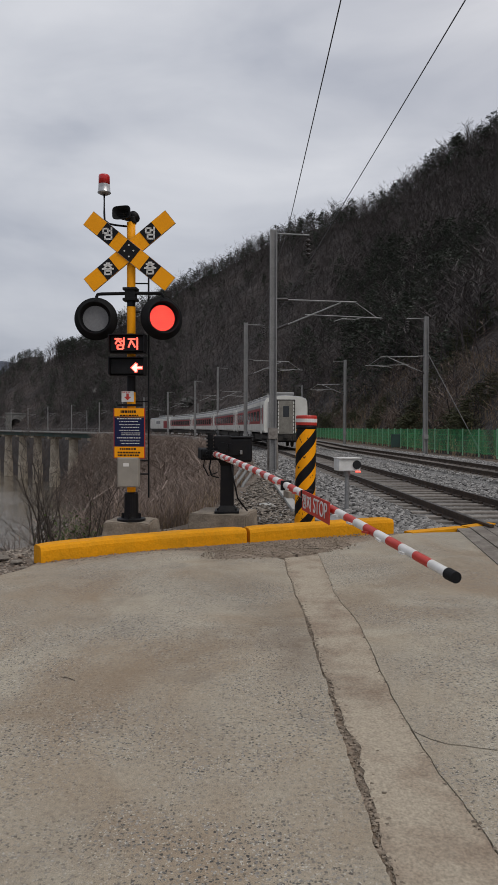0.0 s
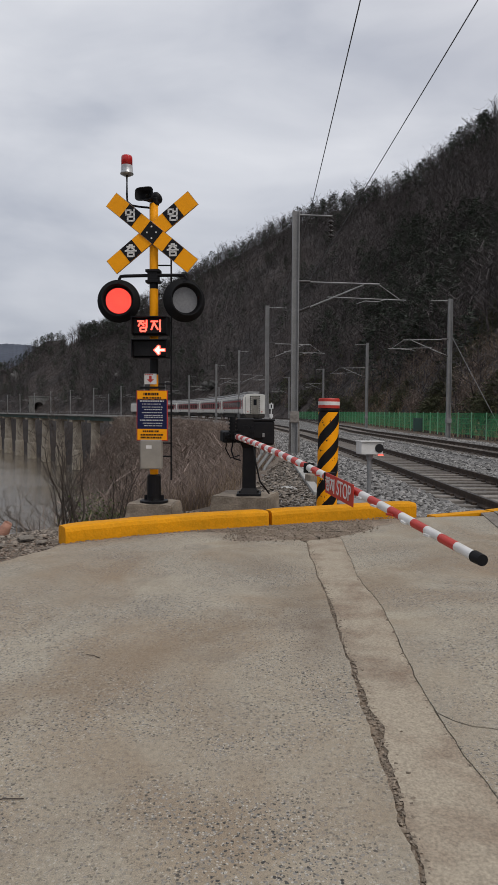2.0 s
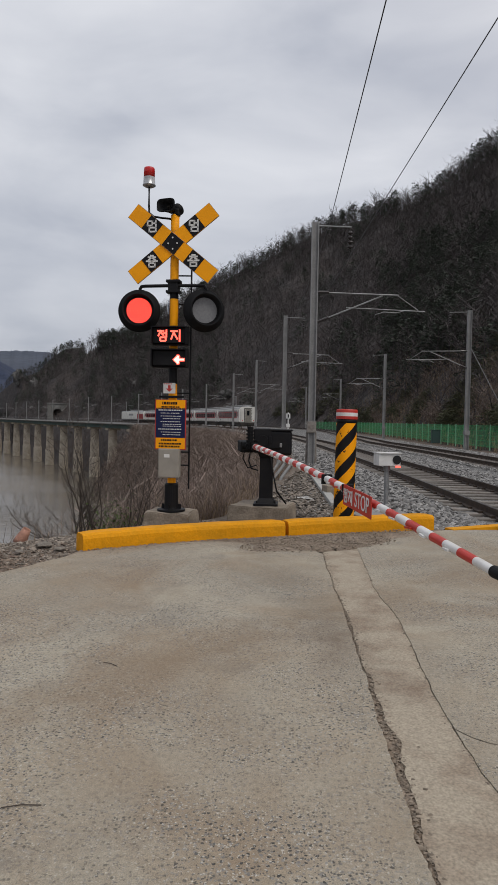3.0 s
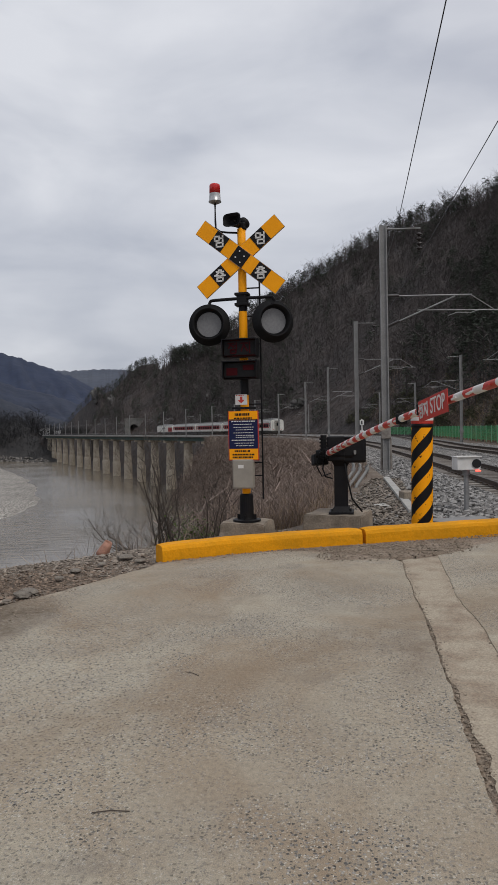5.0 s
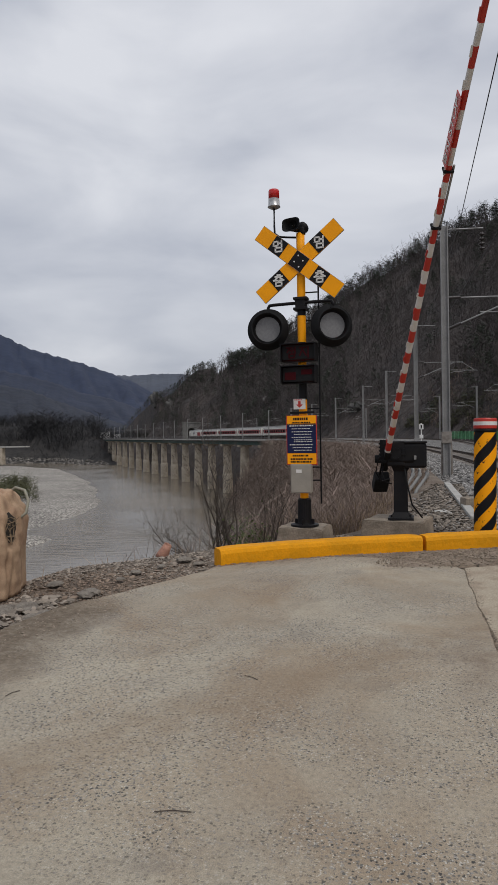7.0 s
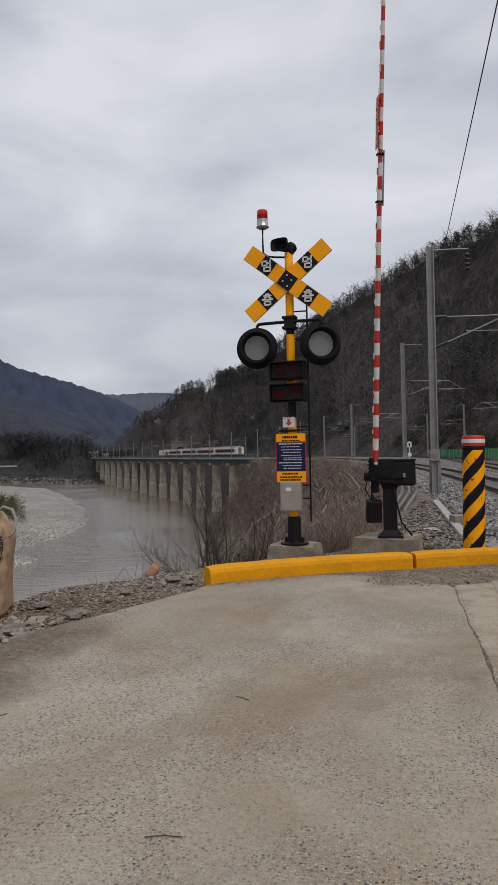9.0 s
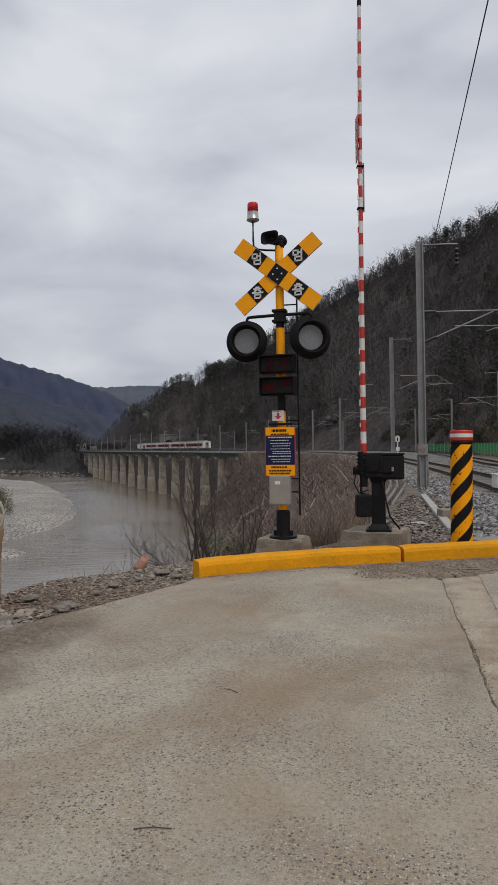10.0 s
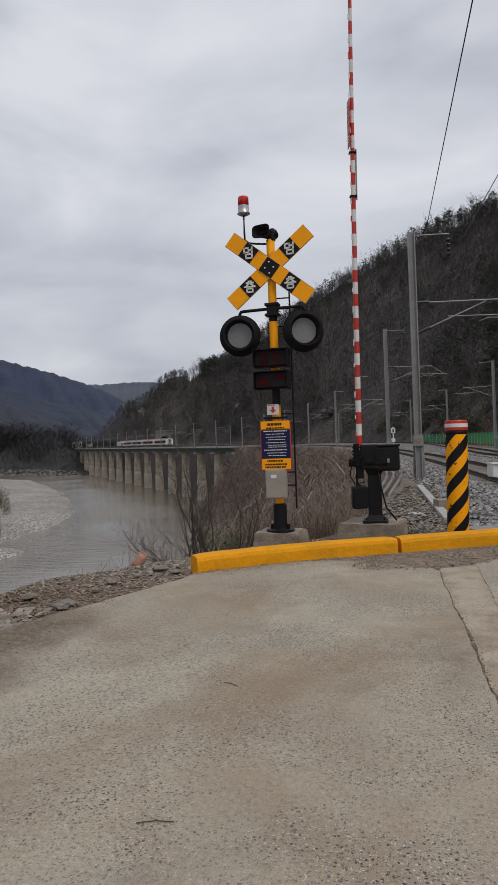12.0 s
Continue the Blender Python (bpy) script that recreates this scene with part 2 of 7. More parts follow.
M_RAILTOP = mat("polished_rail_head", (0.25, 0.24, 0.235), 0.35, 1.0)
M_SLEEPER = mat("weathered_sleeper", (0.22, 0.20, 0.18), 0.9, second=(0.13, 0.11, 0.095), scale=5, grain=0.25, random_by="object")
M_CONC = mat("old_concrete", (0.29, 0.24, 0.185), 0.9, second=(0.145, 0.118, 0.09), scale=3.5, mixat=(0.35, 0.7), grain=0.2, grain_scale=50, bump=0.5, bump_scale=30)
M_PIER = mat("pier_concrete", (0.47, 0.405, 0.32), 0.9, second=(0.27, 0.225, 0.17), scale=0.35, grain=0.2, grain_scale=3)
M_DECK = mat("deck_concrete", (0.17, 0.165, 0.155), 0.9, second=(0.10, 0.10, 0.095), scale=0.3)
M_GIRDER = mat("green_girder", (0.02, 0.06, 0.05), 0.6, second=(0.035, 0.05, 0.045), scale=0.5)
M_TROUGH = mat("trough_concrete", (0.42, 0.41, 0.385), 0.9, second=(0.30, 0.29, 0.27), scale=1.5)
M_KERB = mat("kerb_yellow", (0.76, 0.315, 0.004), 0.7, second=(0.62, 0.27, 0.006), scale=3, spec=0.2, grain=0.09, grain_scale=60, bump=0.35, bump_scale=18)
M_YELLOW = mat("signal_yellow", (0.98, 0.38, 0.002), 0.55, second=(0.90, 0.345, 0.004), scale=3, spec=0.2, grain=0.06, grain_scale=120)
M_BLACK = mat("black_paint", (0.008, 0.008, 0.010), 0.5, second=(0.013, 0.012, 0.012), scale=6, spec=0.16)
M_MATT = mat("matt_black", (0.007, 0.007, 0.008), 0.7, second=(0.012, 0.012, 0.013), scale=10, spec=0.2)
M_NAVY = mat("navy_sheet", (0.010, 0.014, 0.058), 0.5, spec=0.2)
M_WHITE = mat("white_paint", (0.72, 0.71, 0.69), 0.5, second=(0.60, 0.58, 0.55), scale=5)
M_RED = mat("red_paint", (0.52, 0.035, 0.022), 0.45, second=(0.42, 0.03, 0.02), scale=6)
M_GREYSTEEL = mat("galvanised_steel", (0.30, 0.30, 0.30), 0.55, 0.5, second=(0.22, 0.215, 0.21), scale=2.5, grain=0.1, grain_scale=30)
M_POLE = mat("pole_steel", (0.27, 0.265, 0.26), 0.65, 0.25, second=(0.20, 0.195, 0.19), scale=1.2, grain=0.12, grain_scale=20)
M_BOXGREY = mat("beige_steel_box", (0.30, 0.275, 0.235), 0.55, second=(0.25, 0.23, 0.20), scale=5)
M_LENSOFF = mat("unlit_lens", (0.185, 0.182, 0.184), 0.3, second=(0.145, 0.143, 0.147), scale=30)
M_LAMP = mat("lit_red_diodes", (0.6, 0.02, 0.02), 0.4, emit=(1.0, 0.03, 0.02), power=1.15)
M_LEDON = mat("lit_diodes_and_halo", (0.6, 0.02, 0.02), 0.4, emit=(1.0, 0.10, 0.065), power=2.6)
M_LEDWHITE = mat("lit_arrow_diodes", (0.6, 0.3, 0.3), 0.4, emit=(1.0, 0.50, 0.42), power=1.7)
M_LEDOFF = mat("unlit_diodes", (0.045, 0.004, 0.006), 0.7, spec=0.1)
M_BEACON = mat("red_beacon_glass", (0.55, 0.02, 0.02), 0.2)
M_CHROME = mat("beacon_base_metal", (0.45, 0.45, 0.45), 0.35, 0.8)
M_CERAMIC = mat("brown_insulator", (0.035, 0.028, 0.026), 0.3)
M_WIRE = mat("wire", (0.05, 0.05, 0.052), 0.5, 0.5)
M_FENCE = mat("green_mesh", (0.03, 0.27, 0.09), 0.6, second=(0.04, 0.33, 0.12), scale=1.0)
M_POST = mat("fence_post_green", (0.22, 0.42, 0.27), 0.6)
M_COACH = mat("coach_white", (0.70, 0.685, 0.64), 0.45, second=(0.58, 0.56, 0.51), scale=0.8)
M_COACHRED = mat("coach_red", (0.30, 0.028, 0.03), 0.4, second=(0.25, 0.03, 0.03), scale=1)
M_COACHGREY = mat("coach_roof_grey", (0.28, 0.28, 0.275), 0.6, second=(0.22, 0.215, 0.21), scale=1)
M_GLASS = mat("dark_window_glass", (0.012, 0.014, 0.017), 0.12)
M_UNDER = mat("underframe_dirt_tear_shade", (0.025, 0.022, 0.02), 0.85, second=(0.045, 0.038, 0.03), scale=3)
M_DOOR = mat("gangway_door_grey", (0.17, 0.155, 0.13), 0.6, second=(0.24, 0.225, 0.195), scale=2.5, grain=0.15, grain_scale=20)
M_BAG = mat("woven_bag", (0.45, 0.305, 0.195), 0.85, second=(0.32, 0.20, 0.125), scale=5, grain=0.12, grain_scale=120, bump=0.4, bump_scale=60)
M_HOUSE = mat("far_house_white", (0.6, 0.6, 0.6), 0.7)
M_TIMBER = mat("weathered_timber", (0.15, 0.128, 0.108), 0.9, second=(0.24, 0.215, 0.185), scale=3.0, grain=0.35, grain_scale=45, bump=0.7, bump_scale=30)
M_CONE = mat("faded_orange_plastic", (0.40, 0.205, 0.145), 0.75, second=(0.28, 0.14, 0.10), scale=9, grain=0.2, grain_scale=60)
M_CHIPPED = mat("chipped_yellow", (0.98, 0.38, 0.002), 0.6, second=(0.03, 0.02, 0.012), scale=13, mixat=(0.63, 0.66), spec=0.2, detail=3.0)
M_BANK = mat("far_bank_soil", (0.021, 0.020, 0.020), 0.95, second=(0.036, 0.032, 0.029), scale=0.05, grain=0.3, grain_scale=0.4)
M_GRIT = mat("dusty_grit", (0.235, 0.19, 0.145), 0.95, grain=0.4, random_by="island")
M_GRAVEL = mat("pale_gravel", (0.245, 0.208, 0.172), 0.95, grain=0.5, random_by="island")
M_PIPE = mat("grey_pipe", (0.25, 0.25, 0.245), 0.6)


def water_material():
    m = mat("muddy_water", (0.140, 0.116, 0.086), 0.16, second=(0.175, 0.145, 0.108), scale=0.04, spec=0.42)
    n, l = m.node_tree.nodes, m.node_tree.links
    tc = n.new("ShaderNodeTexCoord")
    turn = n.new("ShaderNodeMapping")
    turn.inputs["Rotation"].default_value = (0, 0, radians(-28))
    turn.inputs["Scale"].default_value = (0.35, 1.2, 1.0)
    l.new(tc.outputs["Object"], turn.inputs["Vector"])
    t = n.new("ShaderNodeTexNoise")
    t.inputs["Scale"].default_value, t.inputs["Detail"].default_value = 0.8, 5.0
    l.new(turn.outputs["Vector"], t.inputs["Vector"])
    calm = n.new("ShaderNodeTexNoise")
    calm.inputs["Scale"].default_value, calm.inputs["Detail"].default_value = 0.018, 3.0
    l.new(tc.outputs["Object"], calm.inputs["Vector"])
    r = n.new("ShaderNodeMapRange")
    for k, v in (("From Min", 0.4), ("From Max", 0.6), ("To Min", 0.15), ("To Max", 0.9)):
        r.inputs[k].default_value = v
    l.new(calm.outputs["Fac"], r.inputs["Value"])
    bp = n.new("ShaderNodeBump")
    bp.inputs["Distance"].default_value = 0.5
    l.new(r.outputs["Result"], bp.inputs["Strength"])
    l.new(t.outputs["Fac"], bp.inputs["Height"])
    l.new(bp.outputs["Normal"], n["Principled BSDF"].inputs["Normal"])
    return m


M_WATER = water_material()


# ---- building helpers ----
def part(name, bm, material, parent=None, label="", smooth=False):
    me = bpy.data.meshes.new(name)
    bm.to_mesh(me)
    bm.free()
    for m in (material if isinstance(material, (list, tuple)) else [material]):
        me.materials.append(m)
    if smooth:
        me.polygons.foreach_set("use_smooth", [True] * len(me.polygons))
    ob = new(name, me)
    if parent:
        ob.parent = parent
    if label:
        tagged(ob, label)
    return ob


def mesh_of(name, verts, faces, material, parent=None, label="", smooth=False):
    me = bpy.data.meshes.new(name)
    me.from_pydata([tuple(v) for v in verts], [], [tuple(f) for f in faces])
    for m in (material if isinstance(material, (list, tuple)) else [material]):
        me.materials.append(m)
    if smooth:
        me.polygons.foreach_set("use_smooth", [True] * len(me.polygons))
    me.update()
    ob = new(name, me)
    if parent:
        ob.parent = parent
    if label:
        tagged(ob, label)
    return ob


def fast_mesh(name, verts, tris, material, parent=None):
    """A mesh of triangles from arrays."""
    verts, tris = np.asarray(verts, np.float32), np.asarray(tris, np.int32)
    me = bpy.data.meshes.new(name)
    me.vertices.add(len(verts))
    me.vertices.foreach_set("co", verts.ravel())
    me.loops.add(tris.size)
    me.loops.foreach_set("vertex_index", tris.ravel())
    me.polygons.add(len(tris))
    me.polygons.foreach_set("loop_start", np.arange(0, tris.size, 3, dtype=np.int32))
    me.update(calc_edges=True)
    me.materials.append(material)
    ob = new(name, me)
    if parent:
        ob.parent = parent
    return ob


def thing(name, m, label, category, group="", kind=""):
    ob = new(name)
    ob.empty_display_size = 0.2
    ob.matrix_basis = m
    return tagged(ob, label, category, group, kind)


def box(size, at=(0, 0, 0), turn=None, bevel=0.0, bm=None, mi=0):
    bm = bm or bmesh.new()
    m = Matrix.Translation(at) @ (turn or Matrix()) @ Matrix.Diagonal((*size, 1))
    vs = bmesh.ops.create_cube(bm, size=1.0, matrix=m)["verts"]
    fs = {f for v in vs for f in v.link_faces}
    if bevel:
        es = list({e for v in vs for e in v.link_edges})
        made = bmesh.ops.bevel(bm, geom=es, offset=bevel, segments=2, affect="EDGES", profile=0.5)
        fs |= set(made["faces"])
    for f in fs:
        if f.is_valid:
            f.material_index = mi
    return bm


def rod(a, b, r, r2=None, n=12, bm=None, mi=0, caps=True):
    bm = bm or bmesh.new()
    a, b = Vector(a), Vector(b)
    d = b - a
    m = Matrix.Translation((a + b) / 2) @ d.to_track_quat("Z", "Y").to_matrix().to_4x4()
    vs = bmesh.ops.create_cone(bm, cap_ends=caps, segments=n, radius1=r, radius2=r if r2 is None else r2, depth=d.length, matrix=m)["verts"]
    for f in {f for v in vs for f in v.link_faces}:
        f.material_index = mi
    return bm


def pipe(points, r, n=8, bm=None):
    """A tube of one radius along a bent line."""
    bm = bm or bmesh.new()
    pts = [Vector(p) for p in points]
    rings = []
    for i, p in enumerate(pts):
        d = (pts[min(i + 1, len(pts) - 1)] - pts[max(i - 1, 0)]).normalized()
        q = d.to_track_quat("Z", "Y")
        rings.append([bm.verts.new(p + q @ Vector((r * math.cos(k * math.tau / n), r * math.sin(k * math.tau / n), 0))) for k in range(n)])
    for a, b in zip(rings, rings[1:]):
        for k in range(n):
            bm.faces.new((a[k], a[(k + 1) % n], b[(k + 1) % n], b[k]))
    bm.faces.new(rings[0][::-1])
    bm.faces.new(rings[-1])
    return bm


def lathe(profile, n=24, bm=None, m=None):
    """A body turned round z from (radius, height) pairs."""
    bm = bm or bmesh.new()
    m = m or Matrix()
    rings = []
    for r, z in profile:
        rings.append([bm.verts.new(m @ Vector((r * math.cos(k * math.tau / n), r * math.sin(k * math.tau / n), z))) for k in range(n)])
    for a, b in zip(rings, rings[1:]):
        for k in range(n):
            bm.faces.new((a[k], a[(k + 1) % n], b[(k + 1) % n], b[k]))
    bm.faces.new(rings[0][::-1])
    bm.faces.new(rings[-1])
    return bm


def prism(outline, z0, z1, bm=None):
    """A flat piece of the given outline (x, y), from z0 up to z1."""
    bm = bm or bmesh.new()
    lo = [bm.verts.new((x, y, z0)) for x, y in outline]
    hi = [bm.verts.new((x, y, z1)) for x, y in outline]
    bm.faces.new(hi)
    bm.faces.new(lo[::-1])
    k = len(outline)
    for i in range(k):
        bm.faces.new((lo[i], lo[(i + 1) % k], hi[(i + 1) % k], hi[i]))
    bmesh.ops.recalc_face_normals(bm, faces=bm.faces[:])
    return bm


# ---- the railway's line ----
def heading(s):
    return 0.03 + 0.563 * min(1.0, max(0.0, s) / 215.0) ** 1.6


LINE_STEP, LINE_START = 0.5, -120.0
LINE = []
_x, _y, _s = 4.75 - LINE_START * math.sin(0.03), LINE_START * math.cos(0.03), LINE_START
while _s < 620:
    LINE.append((_x, _y))
    _h = heading(_s)
    _x, _y, _s = _x - math.sin(_h) * LINE_STEP, _y + math.cos(_h) * LINE_STEP, _s + LINE_STEP


def on_line(s, offset=0.0, z=0.0):
    """A point of the near track's centre line, s metres on from beside the camera, offset to its right."""
    f = (s - LINE_START) / LINE_STEP
    i = max(0, min(len(LINE) - 2, int(f)))
    a, b = LINE[i], LINE[i + 1]
    f -= i
    h = heading(s)
    return Vector((a[0] + (b[0] - a[0]) * f + math.cos(h) * offset, a[1] + (b[1] - a[1]) * f + math.sin(h) * offset, z))


def far_offset(s):
    """How far the far track lies from the near one."""
    return float(np.interp(s, (-200, 50, 80, 115, 145, 260, 480), (4.9, 4.9, 8.0, 14.0, 17.0, 21.0, 22.0)))


def far_track(s, offset=0.0, z=0.0):
    return on_line(s, far_offset(s) + offset, z)


def sweep(points_fn, s0, s1, step, section, closed=True):
    """A body along the line: section is a list of (offset, z)."""
    verts, faces = [], []
    k = len(section)
    count = max(2, int(math.ceil((s1 - s0) / step)) + 1)
    for i in range(count):
        s = s0 + (s1 - s0) * i / (count - 1)
        for o, z in section:
            verts.append(points_fn(s, o, z))
        if i:
            for j in range(k if closed else k - 1):
                a, b = (i - 1) * k + j, (i - 1) * k + (j + 1) % k
                faces.append((a, b, b + k, a + k))
    if closed:
        faces.append(tuple(range(k))[::-1])
        faces.append(tuple(range((count - 1) * k, count * k)))
    return verts, faces


# ---- ground, river and hills ----
WATER_Z = -20.3
EDGE = [(-9, -200), (-6, -40), (-4.7, -8), (-4.3, 2), (-4.15, 6.2), (-4.0, 7.2), (-3.2, 8.0), (-2.5, 9.0), (-1.6, 9.9), (-0.9, 10.6), (-0.5, 12.5)]
EDGE += [tuple(on_line(s, -3.6)[:2]) for s in (22, 35, 50, 70, 90, 110, 130, 150, 170, 190, 203)]
EDGE += [tuple(on_line(s, o)[:2]) for s, o in ((206, 2), (210, 14), (225, 17), (280, 17), (340, 17), (400, 17), (450, 17), (520, 18), (575, 14), (597, 8), (606, -6))]
EDGE += [(-350, 590), (-600, 640), (-1200, 700), (-2500, 900)]
FOOT = [tuple(far_track(s, 8.5)[:2]) for s in (-115, -60, 0, 50, 80, 115, 145, 200, 260, 320, 360)]
FOOT += [tuple(far_track(s, o)[:2]) for s, o in ((380, 1), (400, -4), (450, -14), (480, -12))] + [tuple(far_track(s, 30)[:2]) for s in (520, 600)]


def signed(xs, ys, line):
    """Distance to a broken line, positive to its left."""
    best = np.full(xs.shape, 1e9)
    sign = np.ones(xs.shape)
    for (ax, ay), (bx, by) in zip(line, line[1:]):
        dx, dy = bx - ax, by - ay
        t = np.clip(((xs - ax) * dx + (ys - ay) * dy) / (dx * dx + dy * dy), 0, 1)
        px, py = ax + t * dx, ay + t * dy
        d = np.hypot(xs - px, ys - py)
        side = dx * (ys - ay) - dy * (xs - ax)
        near = d < best - 1e-9
        best = np.where(near, d, best)
        sign = np.where(near, np.where(side >= 0, 1.0, -1.0), sign)
    return best * sign


def wobble(xs, ys, size, seed=0.0):
    """Smooth uneven waves, about -1 to 1."""
    a = np.sin(xs / size * 2.1 + 1.3 + seed) * np.sin(ys / size * 1.7 + 0.4 - seed)
    b = np.sin(xs / size * 4.7 - ys / size * 3.1 + 2.2 + seed * 2) * 0.5
    c = np.sin(xs / size * 8.3 + ys / size * 7.1 + seed * 3) * 0.28
    return (a + b + c) / 1.5


def ground_height(xs, ys):
    d = signed(xs, ys, EDGE)
    out = np.maximum(d, 0)
    near = np.hypot(xs, ys)
    steep = np.interp(near, (0, 40, 90, 150), (0.72, 0.75, 1.0, 1.6))
    z = -np.minimum(steep * (np.sqrt(out ** 2 + 0.3 ** 2) - 0.3), 22.6)
    z = z - 0.38 * np.clip((-d - 0.3) / 0.6, 0, 1) * np.clip((ys - 9.7) / 0.7, 0, 1)
    rough = np.clip(out / 3.0, 0, 1) * np.clip(near / 14, 0.2, 1)
    z = z + wobble(xs, ys, 2.2) * 0.22 * rough
    return z - 0.07 - 0.12 * np.clip((near - 30) / 30, 0, 1)


def build_ground():
    azs = np.concatenate([np.linspace(-60, 40, 260), np.linspace(42, 298, 90)])
    rs = np.concatenate([[0.0], np.geomspace(0.6, 4500, 150)])
    a, r = np.meshgrid(np.radians(azs), rs, indexing="ij")
    xs, ys = r * np.sin(a), r * np.cos(a)
    zs = ground_height(xs, ys)
    n, k = xs.shape
    verts = np.stack([xs, ys, zs], -1).reshape(-1, 3)
    faces = [(i * k + j, ((i + 1) % n) * k + j, ((i + 1) % n) * k + j + 1, i * k + j + 1) for i in range(n) for j in range(k - 1)]
    ob = mesh_of("ground", verts, faces, [M_GROUND, M_HILL], smooth=True)
    ob.data.polygons.foreach_set("material_index", [1 if rs[j] > 215 else 0 for i in range(n) for j in range(k - 1)])
    tagged(ob, "brown soil falling away to the river bed", "ground", kind="structure")


build_ground()
SKY_AZ = (-26.2, -25.1, -24.0, -22.6, -20.9, -19.7, -18.7, -16.1, -13.9, -10.0, -6.8, -4.4, -2.0, 0.5, 2.9, 7.7, 10.0, 12.4, 15.1, 16.9, 20.4, 30.0, 50.0, 90.0)
SKY_EL = (-0.3, 0.4, 1.7, 3.0, 3.7, 5.0, 5.7, 6.0, 6.4, 9.2, 10.9, 12.5, 13.6, 14.9, 15.8, 17.0, 17.4, 18.2, 20.0, 21.1, 22.6, 25.0, 28.0, 28.0)


def slope_at(xs, ys):
    d = np.maximum(0, -signed(xs, ys, FOOT))
    z = 0.86 * d + 0.25 * np.minimum(d, 14)
    return np.maximum(0, z + wobble(xs, ys, 38.0) * 0.07 * d ** 0.85 + wobble(xs, ys, 13.0, 1.0) * np.minimum(d, 10) * 0.1) - 0.4


def hill_grid():
    azs = np.concatenate([np.linspace(-26.2, 24, 280), np.linspace(25, 90, 50)])
    steps = np.linspace(0, 1, 90)
    top = np.interp(azs, SKY_AZ, SKY_EL)
    rr = np.geomspace(20, 1400, 900)
    crest = []
    for az, e in zip(azs, top):
        z = slope_at(rr * math.sin(radians(az)), rr * math.cos(radians(az)))
        over = np.nonzero((z > 1.5 + rr * math.tan(radians(e))) & (z > 2.0))[0]
        crest.append(rr[over[0]] if len(over) else 900.0)
    crest = np.convolve(np.pad(crest, 4, mode="edge"), np.ones(9) / 9, mode="valid")
    return azs, top, crest, steps


HILL_AZ, HILL_TOP, HILL_CREST, HILL_STEP = hill_grid()


def hill_point(az, r):
    """Height of the hill over the direction az (degrees) at the distance r."""
    c = np.interp(az, HILL_AZ, HILL_CREST)
    e = np.interp(az, HILL_AZ, HILL_TOP)
    x, y = r * np.sin(np.radians(az)), r * np.cos(np.radians(az))
    z = slope_at(x, y)
    roof = 1.5 + c * np.tan(np.radians(e)) - 0.25 * np.maximum(0, r - c)
    z = np.minimum(z, roof)
    return x, y, np.where(z < -0.35, ground_height(x, y) - 1.5, z)


def build_hill():
    a, f = np.meshgrid(HILL_AZ, HILL_STEP, indexing="ij")
    c = np.repeat(HILL_CREST[:, None], len(HILL_STEP), 1)
    r = 18 + (c * 1.5 - 18) * f
    xs, ys, zs = hill_point(a.ravel(), r.ravel())
    n, k = a.shape
    verts = np.stack([xs, ys, zs], -1)
    faces = [(i * k + j, (i + 1) * k + j, (i + 1) * k + j + 1, i * k + j + 1) for i in range(n - 1) for j in range(k - 1)]
    keep = []
    for fc in faces:
        q = verts[list(fc)]
        if not np.all(q[:, 2] < -0.9):
            keep.append(fc)
    ob = mesh_of("wooded_hill", verts, keep, M_HILL, smooth=True)
    tagged(ob, "steep dark hillside with leaf litter and bare rock", "hill", kind="structure")


build_hill()


def build_range(name, label, azs, els, r, material, spur):
    """A far range: a long wooded ridge with spurs and gullies towards the river."""
    fine = np.linspace(azs[0], azs[-1], 520)
    top = np.interp(fine, azs, els)
    verts, faces, k = [], [], 36
    for i, (a, e) in enumerate(zip(fine, top)):
        tooth = noise.noise((a * 9.0, r, 0.0)) * 0.0010 + noise.noise((a * 2.1, r, 3.0)) * 0.0022
        hgt = r * (math.tan(radians(e)) + tooth)
        for j in range(k):
            f = j / (k - 1)
            d = r * (0.55 + 0.45 * f)
            z = -19 + (hgt + 19) * f ** 1.15
            fold = abs(noise.noise((a * 0.55 + f * 1.6, f * 1.2, r * 0.01))) + 0.5 * abs(noise.noise((a * 1.5 - f * 2.0, f * 3.0, r * 0.02)))
            z += spur * r * (fold - 0.3) * math.sin(f * math.pi) ** 0.7
            verts.append((d * math.sin(radians(a)), d * math.cos(radians(a)), z))
        verts.append((r * 1.2 * math.sin(radians(a)), r * 1.2 * math.cos(radians(a)), -20))
        if i:
            for j in range(k):
                p = (i - 1) * (k + 1) + j
                faces.append((p, p + 1, p + k + 2, p + k + 1))
    ob = mesh_of(name, verts, faces, material, smooth=True)
    tagged(ob, label, "mountain", kind="structure")


# the ranges' haze lies only in their material colours
build_range("farthest_mountain", "ridge closing the valley, pale haze painted into its colour", (-60, -34, -28, -24.1, -22.0, -20.0, -14), (5, 5.2, 5.2, 5.2, 5.35, 5.3, 4.0), 3400, M_FAR3, 0.006)
build_range("far_mountain", "far mountain covered with bare forest, blue haze painted into its colour", (-75, -50, -40, -35, -32.5, -30.6, -28.4, -26.1, -24.3, -21.6, -15), (10, 11.5, 10.2, 8.5, 7.3, 6.8, 6.2, 5.4, 4.7, 3.2, 1.5), 2500, M_FAR2, 0.012)
